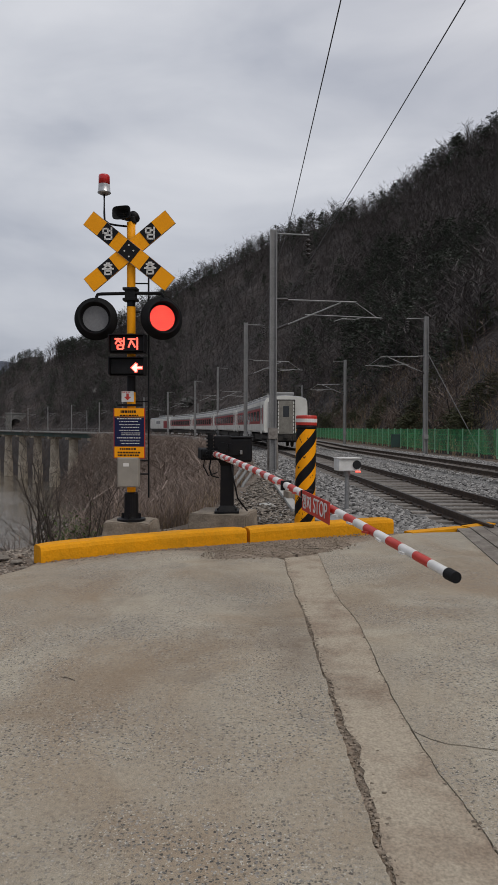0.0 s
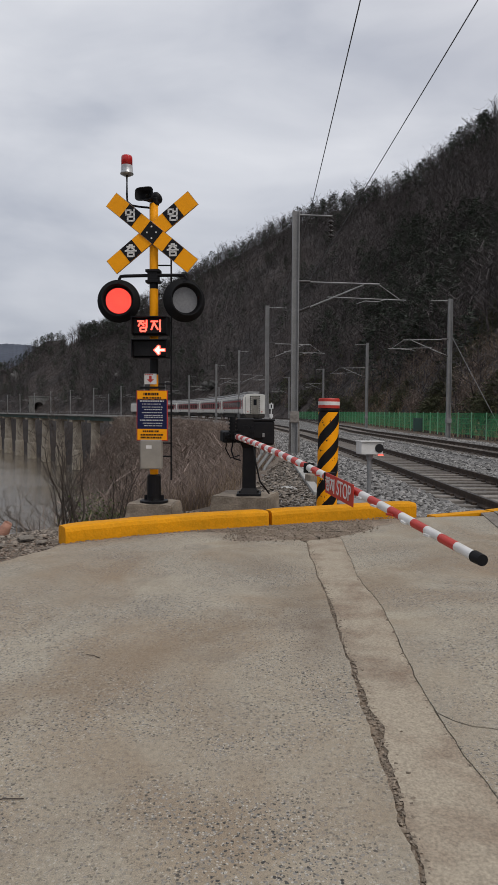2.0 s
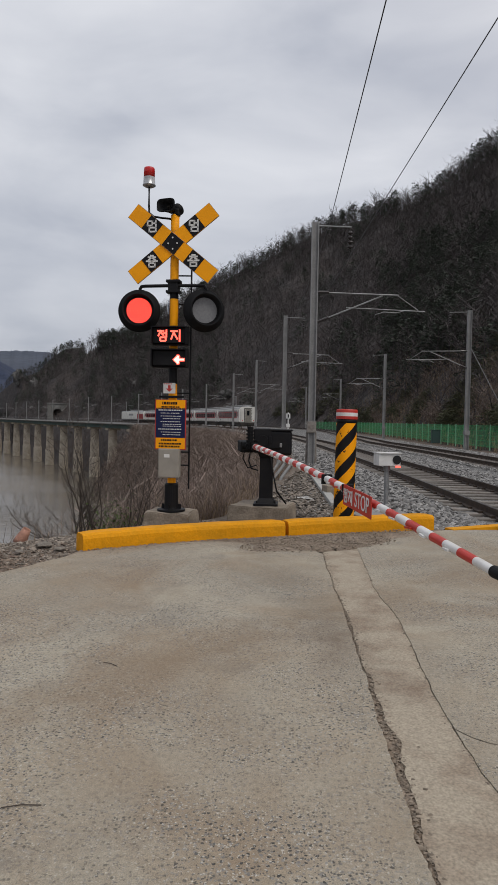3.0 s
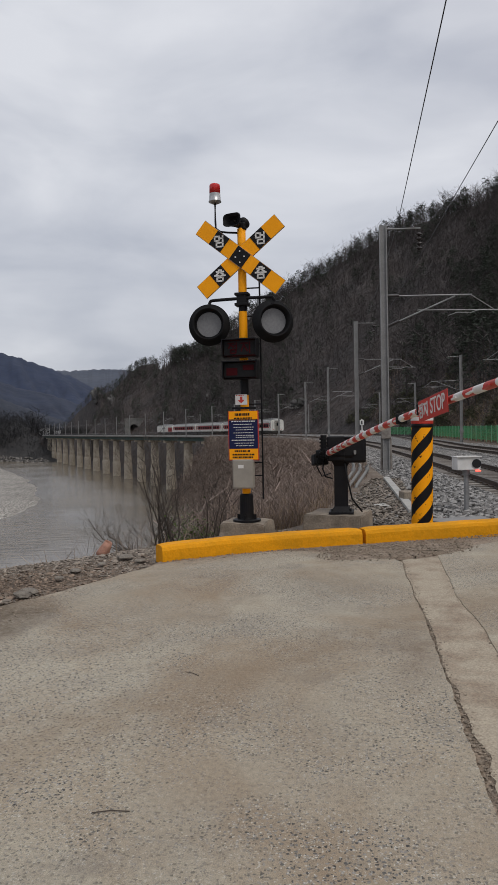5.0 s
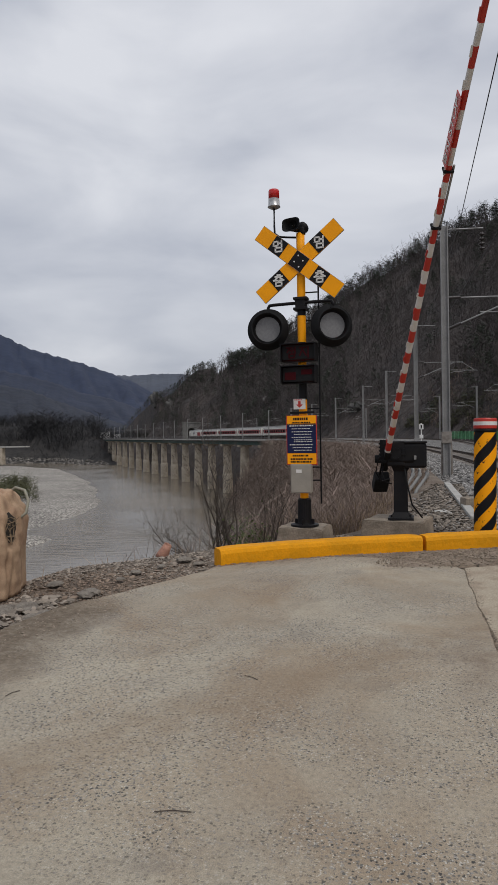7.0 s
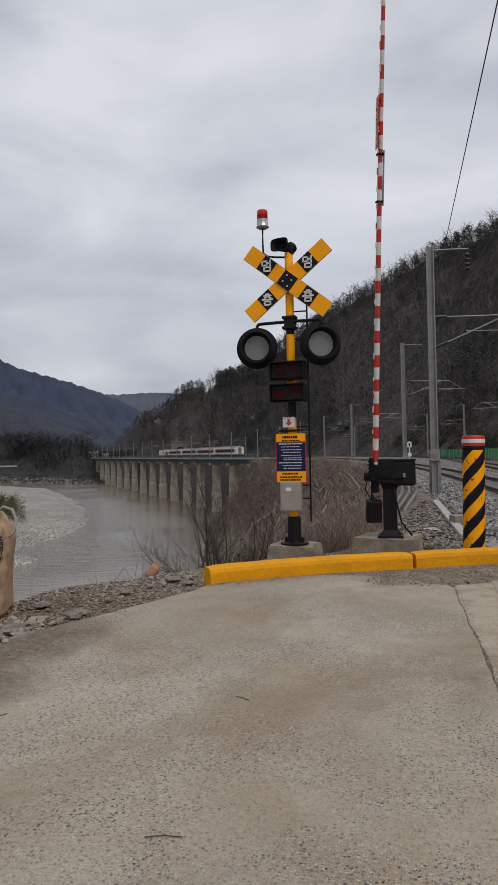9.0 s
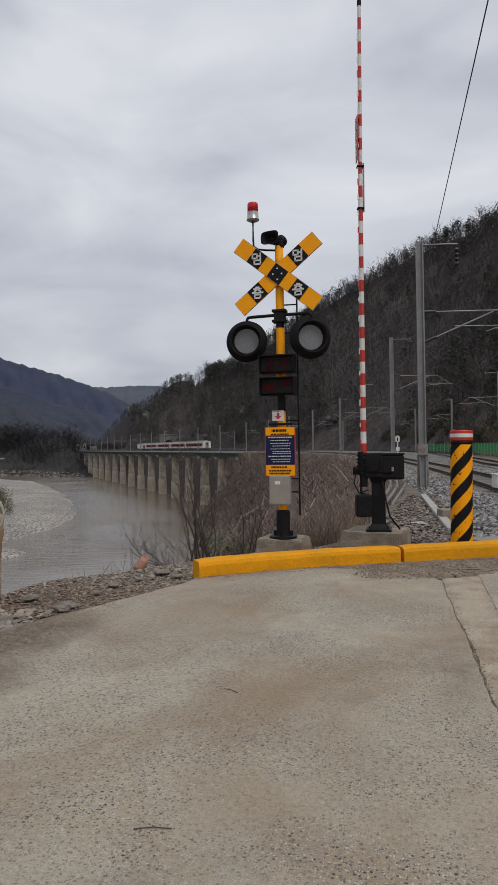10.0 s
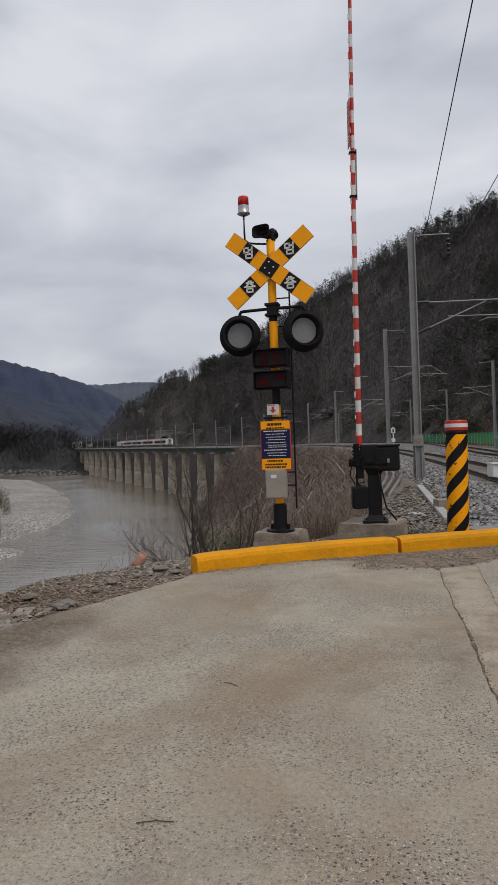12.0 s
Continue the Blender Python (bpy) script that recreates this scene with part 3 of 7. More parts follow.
build_range("mid_mountain", "dark forested mountain behind the river bend, blue haze tint painted in", (-75, -50, -40, -32.5, -30.7, -28.6, -26.2, -24.5, -22, -18), (8.5, 7.4, 6.6, 5.1, 4.6, 3.8, 3.3, 2.7, 1.6, 0.5), 1700, M_FAR, 0.012)
build_range("near_mountain", "dark wooded foothill above the far bank, blue haze tint painted in", (-75, -50, -40, -32.6, -30.7, -28.8, -27.4, -25.9, -23), (7.5, 6.4, 5.4, 4.0, 3.2, 2.5, 1.9, 1.4, 0.3), 1150, M_NEARFAR, 0.010)


def build_water():
    bm = prism([(-900, 20), (60, 20), (60, 700), (-900, 700)], WATER_Z - 0.2, WATER_Z)
    ob = part("river_water", bm, M_WATER)
    tagged(ob, "muddy brown river water with light ripples", "river", kind="structure")


build_water()


# ---- road and crossing ----
def jag(x0, y0, x1, y1, n, amount, seed):
    """A slightly wandering line."""
    rng = random.Random(seed)
    pts, drift = [], 0.0
    for i in range(n + 1):
        f = i / n
        drift = drift * 0.6 + rng.uniform(-amount, amount)
        k = 0 if i in (0, n) else drift
        dx, dy = x1 - x0, y1 - y0
        q = math.hypot(dx, dy)
        pts.append((x0 + dx * f - dy / q * k, y0 + dy * f + dx / q * k))
    return pts


def wander(plan, step, amount, seed):
    """A smooth line through a few corners, finely broken."""
    pts, drift, rng = [], 0.0, random.Random(seed)
    for i, (a, b) in enumerate(zip(plan, plan[1:])):
        p0, p3 = plan[max(i - 1, 0)], plan[min(i + 2, len(plan) - 1)]
        n = max(2, int(math.hypot(b[0] - a[0], b[1] - a[1]) / step))
        for k in range(n):
            t = k / n
            x, y = (0.5 * (2 * a[c] + (b[c] - p0[c]) * t + (2 * p0[c] - 5 * a[c] + 4 * b[c] - p3[c]) * t * t + (3 * a[c] - p0[c] - 3 * b[c] + p3[c]) * t ** 3) for c in (0, 1))
            drift = drift * 0.72 + rng.uniform(-amount, amount)
            q = max(1e-6, math.hypot(b[0] - a[0], b[1] - a[1]))
            pts.append((x - (b[1] - a[1]) / q * drift, y + (b[0] - a[0]) / q * drift))
    return pts + [plan[-1]]


CRACK_A = wander([(0.50, -6.0), (0.52, 0.5), (0.51, 2.5), (0.50, 3.6), (0.49, 4.5), (0.49, 5.4), (0.46, 6.3), (0.45, 7.5)], 0.04, 0.007, 3)
CRACK_B = wander([(0.95, -6.0), (0.96, 1.0), (0.93, 2.4), (0.88, 3.0), (0.86, 3.6), (0.87, 4.4), (0.89, 5.1), (0.84, 6.0), (0.87, 7.0), (0.88, 7.9)], 0.05, 0.006, 5)


def joint_width(y):
    """How wide the left joint has broken open."""
    open_up = math.exp(-((y - 3.1) / 0.75) ** 2) * 0.040 + math.exp(-((y - 5.0) / 0.5) ** 2) * 0.016 + 0.012
    return max(0.006, open_up * (1.0 + 0.8 * noise.noise((0.0, y * 4.0, 4.0))) + 0.012 * noise.noise((0.0, y * 15.0, 9.0)))


def build_road():
    road = thing("road", Matrix(), "worn concrete road with exposed aggregate, cracks and a mortar strip", "road", kind="structure")
    bed = prism([(-4.0, -30), (14, -30), (14, 9.6), (2.2, 9.5), (0, 8.75), (-1.6, 7.9), (-2.3, 7.4), (-2.4, 6.7), (-2.9, 5.3), (-3.2, 0)], -0.25, -0.014)
    part("sunken_bed", bed, M_DIRT, road, "dirt showing in the joints")
    rim = wander([(0.42, 7.55), (0.30, 7.78), (0.05, 7.89), (-0.40, 7.98), (-0.8, 8.08), (-1.3, 7.93), (-1.75, 7.64), (-2.16, 7.30), (-2.36, 6.92), (-2.62, 6.30), (-2.90, 5.68), (-3.12, 5.25), (-3.22, 4.5), (-3.3, 3.0), (-3.8, -6.0)], 0.06, 0.007, 8)
    part("slab", prism(CRACK_A + rim, -0.2, 0.0), M_ROAD, road)
    strip = [(x + joint_width(y), y) for x, y in CRACK_A] + [(0.47, 7.85)] + [(x - 0.0005 - 0.012 * max(0.0, noise.noise((8.0, y * 2.5, 1.0))), y) for x, y in CRACK_B][::-1]
    part("mortar_strip", prism(strip, -0.2, -0.005), M_PATCH, road, "pale brown mortar strip with dusty joints")
    cross1 = wander([(0.87, 3.27), (0.93, 3.18), (1.05, 3.12), (1.3, 3.08), (2.5, 3.0), (6.0, 2.7)], 0.04, 0.008, 21)
    cross2 = wander([(0.89, 5.11), (1.04, 4.95), (1.33, 4.93), (1.75, 5.13), (3.2, 5.5), (6.0, 5.6)], 0.05, 0.008, 22)
    b = CRACK_B
    ys1, ys2 = 3.27, 5.11
    low = [p for p in b if p[1] < ys1 - 0.05]
    mid = [p for p in b if ys1 + 0.05 < p[1] < ys2 - 0.05]
    top = [p for p in b if p[1] > ys2 + 0.05]
    part("slab", prism([(x + 0.002 + 0.006 * max(0.0, noise.noise((3.0, y * 2.0, 1.0))), y) for x, y in low] + [(x, y - 0.007 - 0.006 * noise.noise((x * 6, 0, 0))) for x, y in cross1] + [(6.0, -6.0)], -0.2, 0.0), M_ROAD, road)
    part("slab", prism([(x, y + 0.003) for x, y in cross1][::-1] + [(x + 0.0008, y) for x, y in mid] + [(x, y - 0.001) for x, y in cross2], -0.2, 0.002), M_ROAD, road)
    part("slab", prism([(x, y + 0.001) for x, y in cross2][::-1] + [(x + 0.0005, y) for x, y in top] + jag(0.95, 8.2, 2.3, 9.45, 10, 0.03, 30) + [(2.9, 9.55), (3.3, 9.6), (3.3, 5.6)], -0.2, 0.0), M_ROAD, road)
    part("slab", prism([(-3.8, -6.02), (-4.5, -30), (6.0, -30), (6.0, -6.02)], -0.2, 0.0), M_ROAD, road)
    # the crossing's deck beyond and between the rails
    for i, (x0, x1) in enumerate(((3.32, 3.90), (4.06, 5.34), (5.50, 8.8), (8.96, 10.24), (10.4, 14.0))):
        part("crossing_panel", prism([(x0, 5.62 if i else 5.62), (x1, 5.62), (x1, 9.75 + 0.1 * i), (x0, 9.65 + 0.1 * i)], -0.2, 0.006 if i else 0.0), M_ROAD, road)
    # tarred timbers along the rail
    for i in range(4):
        x = 2.86 + i * 0.235
        part("crossing_timber", prism([(x - 0.105, 7.0 - 0.1 * i), (x + 0.105, 7.0 - 0.1 * i), (x + 0.50, 9.90 + 0.13 * i), (x + 0.29, 9.82 + 0.13 * i)], -0.1, 0.012 + 0.006 * (i % 2)), M_TIMBER, road, "dark weathered timber")
    for x0, y0, x1, y1 in ((2.35, 9.50, 3.30, 10.02), (3.36, 10.05, 3.88, 10.45)):
        dx, dy = x1 - x0, y1 - y0
        q = math.hypot(dx, dy)
        nx, ny = -dy / q * 0.09, dx / q * 0.09
        part("yellow_line", prism([(x0 - nx, y0 - ny), (x1 - nx, y1 - ny), (x1 + nx, y1 + ny), (x0 + nx, y0 + ny)], -0.05, 0.012), M_KERB, road, "worn yellow painted line")


build_road()


def build_kerb(name, pts, label):
    """A cast kerb length: a rounded block along a bent line."""
    k = thing(name, Matrix(), label, "kerb", "yellow kerbs")
    pts = [Vector((x, y, 0)) for x, y in pts]
    sec = [(-0.13, -0.05), (-0.13, 0.12), (-0.115, 0.16), (-0.08, 0.18), (0.08, 0.18), (0.115, 0.16), (0.13, 0.12), (0.13, -0.05)]
    fine = []
    for a, b in zip(pts, pts[1:]):
        n = max(2, int((b - a).length / 0.12))
        fine += [a.lerp(b, i / n) for i in range(n)]
    fine.append(pts[-1])
    bm = bmesh.new()
    rings = []
    for i, p in enumerate(fine):
        d = (fine[min(i + 1, len(fine) - 1)] - fine[max(i - 1, 0)]).normalized()
        side = Vector((d.y, -d.x, 0))
        end = 0.93 if i in (0, len(fine) - 1) else 1.0
        rings.append([bm.verts.new(p + side * o * end + Vector((0, 0, z * end + 0.006 * noise.noise((p.x * 5, p.y * 5, o * 9))))) for o, z in sec])
    for a, b in zip(rings, rings[1:]):
        for j in range(len(sec) - 1):
            bm.faces.new((a[j], a[j + 1], b[j + 1], b[j]))
    bm.faces.new(rings[0])
    bm.faces.new(rings[-1][::-1])
    bmesh.ops.recalc_face_normals(bm, faces=bm.faces[:])
    part("kerb_body", bm, M_KERB, k)


build_kerb("kerb", [(-2.33, 7.45), (-1.6, 7.98), (-0.8, 8.45), (-0.02, 8.79)], "yellow painted concrete kerb, worn, with a rounded end")
build_kerb("kerb", [(0.02, 8.81), (0.8, 9.18), (1.5, 9.52), (2.13, 9.80)], "yellow painted concrete kerb beside the crossing")


# ---- tracks ----
def build_track(name, fn, s0, s1, label, first_sleeper):
    tr = thing(name, Matrix(), label, "railway track", "tracks", "structure")
    for side in (-0.75, 0.75):
        foot = [(side - 0.07, -0.10), (side - 0.07, -0.085), (side - 0.012, -0.06), (side - 0.012, 0.015), (side - 0.036, 0.025), (side - 0.036, 0.056),
                (side + 0.036, 0.056), (side + 0.036, 0.025), (side + 0.012, 0.015), (side + 0.012, -0.06), (side + 0.07, -0.085), (side + 0.07, -0.10)]
        v, f = sweep(fn, s0, s1, 3.0, foot)
        part_ob = mesh_of("rail", v, f, M_RAIL, tr)
        head = [(side - 0.024, 0.05), (side - 0.024, 0.059), (side + 0.024, 0.059), (side + 0.024, 0.05)]
        v, f = sweep(fn, s0, s1, 3.0, head)
        mesh_of("running_surface", v, f, M_RAILTOP, part_ob, "polished rail head")
    me = None
    s = first_sleeper
    count = 0
    rest = bmesh.new()
    while s < s1:
        p = fn(s)
        q = fn(s + 0.5)
        m = Matrix.Translation((p.x, p.y, -0.19)) @ Matrix.Rotation(math.atan2(q.y - p.y, q.x - p.x) - math.pi / 2, 4, "Z")
        if count < 110:
            if me is None:
                bm = box((2.4, 0.24, 0.2), bevel=0.015)
                for o in (-0.75, 0.75):
                    for d in (-0.1, 0.1):
                        box((0.07, 0.1, 0.05), (o + d, 0, 0.115), bm=bm, mi=1)
                ob = part("sleeper", bm, [M_SLEEPER, M_RAIL], tr)
                me = ob.data
            else:
                ob = new("sleeper", me)
                ob.parent = tr
            ob.matrix_basis = m
        elif count < 330:
            box((2.4, 0.24, 0.2), m.translation, m.to_3x3().to_4x4(), bm=rest)
        s += 0.62
        count += 1
    tagged(part("far_sleepers", rest, M_SLEEPER, tr), kind="stuff")


build_track("track", on_line, 9.9, 480, "ballasted railway track with rusty rails, curving away", 10.2)
build_track("track", far_track, 9.9, 392, "second ballasted railway track leading to the tunnel", 10.4)


def build_bed():
    """The ballast bed under both tracks."""
    verts, faces = [], []
    ss = np.concatenate([np.arange(9.4, 60, 0.5), np.arange(60, 206, 4)])
    k = 44
    for i, s in enumerate(ss):
        lo, hi = -3.3, far_offset(s) + 4.0
        if s < 22:
            lo = -3.3 - (22 - s) / 12.6 * 1.75
        for j in range(k):
            o = lo + (hi - lo) * j / (k - 1)
            p = on_line(s, o)
            edge = min(j, k - 1 - j) / 4
            z = -0.135 - (0.0 if edge >= 1 else (1 - edge) * 0.25)
            mid = 2.45
            if 1.6 < o < far_offset(s) - 1.6:
                z += -0.10 * min(1, (o - 1.6), (far_offset(s) - 1.6 - o))
            z += 0.03 * noise.noise((p.x * 1.3, p.y * 1.3, 0))
            verts.append((p.x, p.y, z))
        if i:
            for j in range(k - 1):
                a = (i - 1) * k + j
                faces.append((a, a + 1, a + k + 1, a + k))
    ob = mesh_of("ballast_bed", verts, faces, M_BED, smooth=True)
    tagged(ob, "bed of grey crushed ballast under both tracks", "ballast", kind="structure")


build_bed()


def scatter_stones(name, label, spots, sizes, material, category, seed, flat=0.7):
    """Many small broken stones in one mesh; spots are (x, y, z)."""
    rng = np.random.default_rng(seed)
    n = len(spots)
    base = np.array([(1, 0, 0), (-1, 0, 0), (0, 1, 0), (0, -1, 0), (0, 0, 1), (0, 0, -1), (.6, .6, .5), (-.6, -.6, .5)], float)
    tri = np.array([(0, 6, 4), (6, 2, 4), (2, 1, 4), (1, 7, 4), (7, 3, 4), (3, 0, 4), (0, 2, 6), (1, 3, 7), (2, 0, 5), (1, 2, 5), (3, 1, 5), (0, 3, 5)])
    shape = base[None] * (1 + rng.uniform(-0.35, 0.35, (n, 8, 3)))
    shape[:, :, 2] *= flat
    ang = rng.uniform(0, math.tau, n)
    til = rng.uniform(-0.6, 0.6, n)
    c, s = np.cos(ang), np.sin(ang)
    x = shape[:, :, 0] * c[:, None] - shape[:, :, 1] * s[:, None]
    y = shape[:, :, 0] * s[:, None] + shape[:, :, 1] * c[:, None]
    z = shape[:, :, 2]
    y, z = y * np.cos(til)[:, None] - z * np.sin(til)[:, None], y * np.sin(til)[:, None] + z * np.cos(til)[:, None]
    verts = np.stack([x, y, z], -1) * np.asarray(sizes)[:, None, None] + np.asarray(spots)[:, None, :]
    faces = (tri[None] + (np.arange(n) * 8)[:, None, None]).reshape(-1, 3)
    ob = mesh_of(name, verts.reshape(-1, 3), faces, material)
    tagged(ob, label, category, kind="stuff")
    return ob


def build_ballast():
    rng = np.random.default_rng(5)
    spots, sizes = [], []
    for _ in range(40000):
        s = 10 + 50 * rng.random() ** 1.8
        hi = far_offset(s) + 3.2
        lo = -3.6 - max(0, (22 - s) / 12 * 1.6)
        o = lo + (hi - lo) * rng.random()
        near_rail = min(abs(abs(o) - 0.75), abs(abs(o - far_offset(s)) - 0.75))
        if near_rail < 0.09:
            continue
        in_track = abs(o) < 1.2 or abs(o - far_offset(s)) < 1.2
        p = on_line(s, o)
        if p.y < 9.8 + (p.x - 2.2) * 0.2 and p.x > 0.5:
            continue
        if p.x < 2.2 and p.y < 9.3 + p.x * 0.4 and p.x > -0.2:
            continue
        z = -0.165 if in_track else -0.105
        if 1.6 < o < far_offset(s) - 1.6:
            z -= 0.08
        if o < -2.9 and s > 20:
            z -= (-2.9 - o) * 0.2
        spots.append((p.x, p.y, z + 0.02 * rng.random()))
        sizes.append((0.03 + 0.035 * rng.random()) * (0.7 if in_track else 1.0))
    scatter_stones("ballast_stones", "loose grey crushed ballast stones", spots, sizes, M_BALLAST, "ballast", 9)


build_ballast()


def build_trough():
    v, f = sweep(on_line, 38, 205, 4, [(-3.55, -0.35), (-3.55, 0.02), (-3.15, 0.02), (-3.15, -0.35)])
    ob = mesh_of("cable_trough", v, f, M_TROUGH)
    tagged(ob, "pale concrete cable trough along the track shoulder", "cable trough", kind="structure")


build_trough()


# ---- viaduct ----
def build_viaduct():
    via = thing("viaduct", Matrix(), "railway viaduct with round concrete piers in the river", "bridge", kind="structure")
    v, f = sweep(on_line, 204, 603, 8, [(-2.9, -0.75), (-2.9, -0.1), (2.9, -0.1), (2.9, -0.75)])
    mesh_of("deck", v, f, M_DECK, via)
    v, f = sweep(on_line, 204, 603, 8, [(-3.2, -0.5), (-3.2, 0.05), (-2.9, 0.05), (-2.9, -0.5)])
    mesh_of("walkway_edge", v, f, M_TROUGH, via, "pale concrete walkway edge")
    for o in (-1.7, 1.7):
        v, f = sweep(on_line, 206, 601, 8, [(o - 0.25, -2.0), (o - 0.25, -0.75), (o + 0.25, -0.75), (o + 0.25, -2.0)])
        mesh_of("girder", v, f, M_GIRDER, via, "dark green steel girder")
    bm = lathe([(1.95, -22.5), (1.95, -13.5), (1.7, -13.0), (1.45, -2.9), (1.45, -2.7)], 18)
    box((5.0, 2.4, 0.8), (0, 0, -2.4), bevel=0.1, bm=bm)
    first = part("pier", bm, M_PIER, via, smooth=False)
    for i, s in enumerate((216, 237, 257, 278, 299, 322, 345, 369, 394, 420, 446, 474, 502, 530, 557, 582)):
        p = on_line(s)
        ob = first if i == 0 else new("pier", first.data)
        ob.parent = via
        ob.matrix_basis = Matrix.Translation((p.x, p.y, 0)) @ Matrix.Rotation(heading(s), 4, "Z")
    # handrail
    bm = bmesh.new()
    for s in range(206, 600, 3):
        p = on_line(s, -3.05)
        rod((p.x, p.y, 0), (p.x, p.y, 1.0), 0.03, n=4, bm=bm)
    part("rail_posts", bm, M_GREYSTEEL, via)
    for z in (0.5, 1.0):
        v, f = sweep(on_line, 206, 600, 8, [(-3.08, z - 0.03), (-3.08, z + 0.03), (-3.02, z + 0.03), (-3.02, z - 0.03)])
        mesh_of("handrail", v, f, M_GREYSTEEL, via)
    v, f = sweep(on_line, 199, 206, 2, [(-4.6, -9), (-3.4, 0.02), (3.4, 0.02), (4.6, -9)])
    mesh_of("abutment", v, f, M_PIER, via, "sloping concrete abutment")


build_viaduct()


# ---- catenary masts ----
def cage(bm, w, h, z0, z1):
    """A mast of two channels joined face to face."""
    for sx in (-1, 1):
        box((w * 0.16, h, z1 - z0), (sx * w * 0.42, 0, (z0 + z1) / 2), bm=bm)
    box((w * 0.7, h * 0.35, z1 - z0), (0, 0, (z0 + z1) / 2), bm=bm)
    return bm


def build_mast(m, side, height, label, width=0.26, arms=True, big=False):
    """side: +1 when the arms reach to the mast's right."""
    mast = thing("catenary_mast", m, label, "catenary mast", "catenary masts")
    part("shaft", cage(bmesh.new(), width, width, -0.6, height), M_POLE, mast)
    part("foot_clamp", box((width * 1.3, width * 1.3, 0.42 if big else 0.3), (0, 0, 1.38 if big else 1.0), bevel=0.01), M_SLEEPER if big else M_POLE, mast, "rusty clamp box" if big else "")
    if big:
        for o in (-0.14, 0.14):
            part("splayed_leg", rod((o * 1.25, 0, -0.5), (o, 0, 1.2), 0.055, n=8), M_SLEEPER, mast, "rusty lower leg")
    if not arms:
        return mast
    part("top_arm", rod((0, 0, height - 0.12), (side * 1.35, 0, height - 0.16), 0.026, n=8), M_GREYSTEEL, mast)
    bm = bmesh.new()
    for i in range(4):
        z = height - 0.38 - i * 0.17
        lathe([(0.04, z + 0.08), (0.05, z + 0.05), (0.125, z), (0.115, z - 0.03), (0.04, z - 0.05), (0.04, z - 0.08)], 12, bm, Matrix.Translation((side * 1.3, 0, 0)))
    part("insulator", bm, M_CERAMIC, mast, "dark stacked insulator", True)
    part("upper_tube", rod((0, 0, 6.42), (side * 3.15, 0, 6.35), 0.026, n=8), M_GREYSTEEL, mast)
    part("brace_tube", rod((side * 0.1, 0, 5.3), (side * 2.55, 0, 6.32), 0.028, n=8), M_GREYSTEEL, mast)
    part("lower_tube", rod((side * 1.2, 0, 5.86), (side * 4.15, 0, 5.76), 0.019, n=8), M_GREYSTEEL, mast)
    part("drop_tube", rod((side * 3.1, 0, 6.35), (side * 3.9, 0, 5.8), 0.015, n=6), M_GREYSTEEL, mast)
    part("steady_arm", pipe([(side * 3.4, 0, 5.79), (side * 3.1, 0, 5.70), (side * 2.6, 0, 5.72), (side * 2.3, 0, 5.62)], 0.018, 6), M_GREYSTEEL, mast)
    for z in (6.42, 5.3):
        part("tube_insulator", rod((side * 0.12, 0, z), (side * 0.55, 0, z + (0.18 if z < 6 else 0)), 0.055, n=8), M_CERAMIC, mast)
    return mast


def turn_z(s):
    return Matrix.Rotation(heading(s), 4, "Z")


MASTS = []
for x, y, s, h in ((0.97, 25.0, 25, 9.0), (-0.15, 47.6, 47, 9.1), (-4.0, 88.0, 89, 9.6), (-7.85, 98.5, 99, 8.5), (-15.9, 131.5, 132, 8.6), (-24.5, 156, 159, 8.6), (-33.5, 177, 181, 8.6)):
    MASTS.append((x, y, s))
    build_mast(Matrix.Translation((x, y, -0.1)) @ turn_z(s), 1, h, "grey steel catenary mast with tube arms over the near track", big=s < 30)
for i in range(16):
    s = 204 + i * 25
    p = on_line(s, -3.35)
    build_mast(Matrix.Translation((p.x, p.y, -0.1)) @ turn_z(s), 1, 8.8, "grey steel catenary mast on the viaduct's edge")
for x, y, s, h in ((12.0, 44.7, 44, 9.1), (10.75, 73.5, 74, 9.1), (9.4, 115.6, 114, 9.0), (4.3, 143.5, 144, 9.0)):
    build_mast(Matrix.Translation((x, y, -0.1)) @ turn_z(s), -1, h, "grey steel catenary mast beside the far track")
for s in (190, 235, 290, 345):
    p = far_track(s, 3.2)
    build_mast(Matrix.Translation((p.x, p.y, -0.1)) @ turn_z(s), -1, 8.6, "grey steel catenary mast beside the far track")


def wire(name, pts, r, label):
    ob = part(name, pipe(pts, r, 5), M_WIRE)
    tagged(ob, label, "overhead wire")


def sagging(a, b, sag, n=14):
    a, b = Vector(a), Vector(b)
    return [a.lerp(b, i / n) - Vector((0, 0, 4 * sag * (i / n) * (1 - i / n))) for i in range(n + 1)]


# feeder wires carried on the masts' top arms and on over the road
wire("feeder_wire", sagging((1.52, 25.0, 9.0), (2.0, -30.0, 9.2), 0.1), 0.013, "thin dark feeder wire strung over the road")
wire("feeder_wire", sagging((0.5, 47.6, 8.9), (1.52, 25.0, 9.0), 0.2), 0.012, "thin dark feeder wire between two masts")
wire("feeder_wire", sagging((1.2, 47.6, 8.3), (3.2, 22.5, 9.0), 0.1), 0.012, "thin dark wire slanting across the near track")
wire("feeder_wire", sagging((3.2, 22.5, 9.0), (5.6, -20.0, 9.2), 0.1, 10), 0.013, "thin dark wire running on above the crossing")


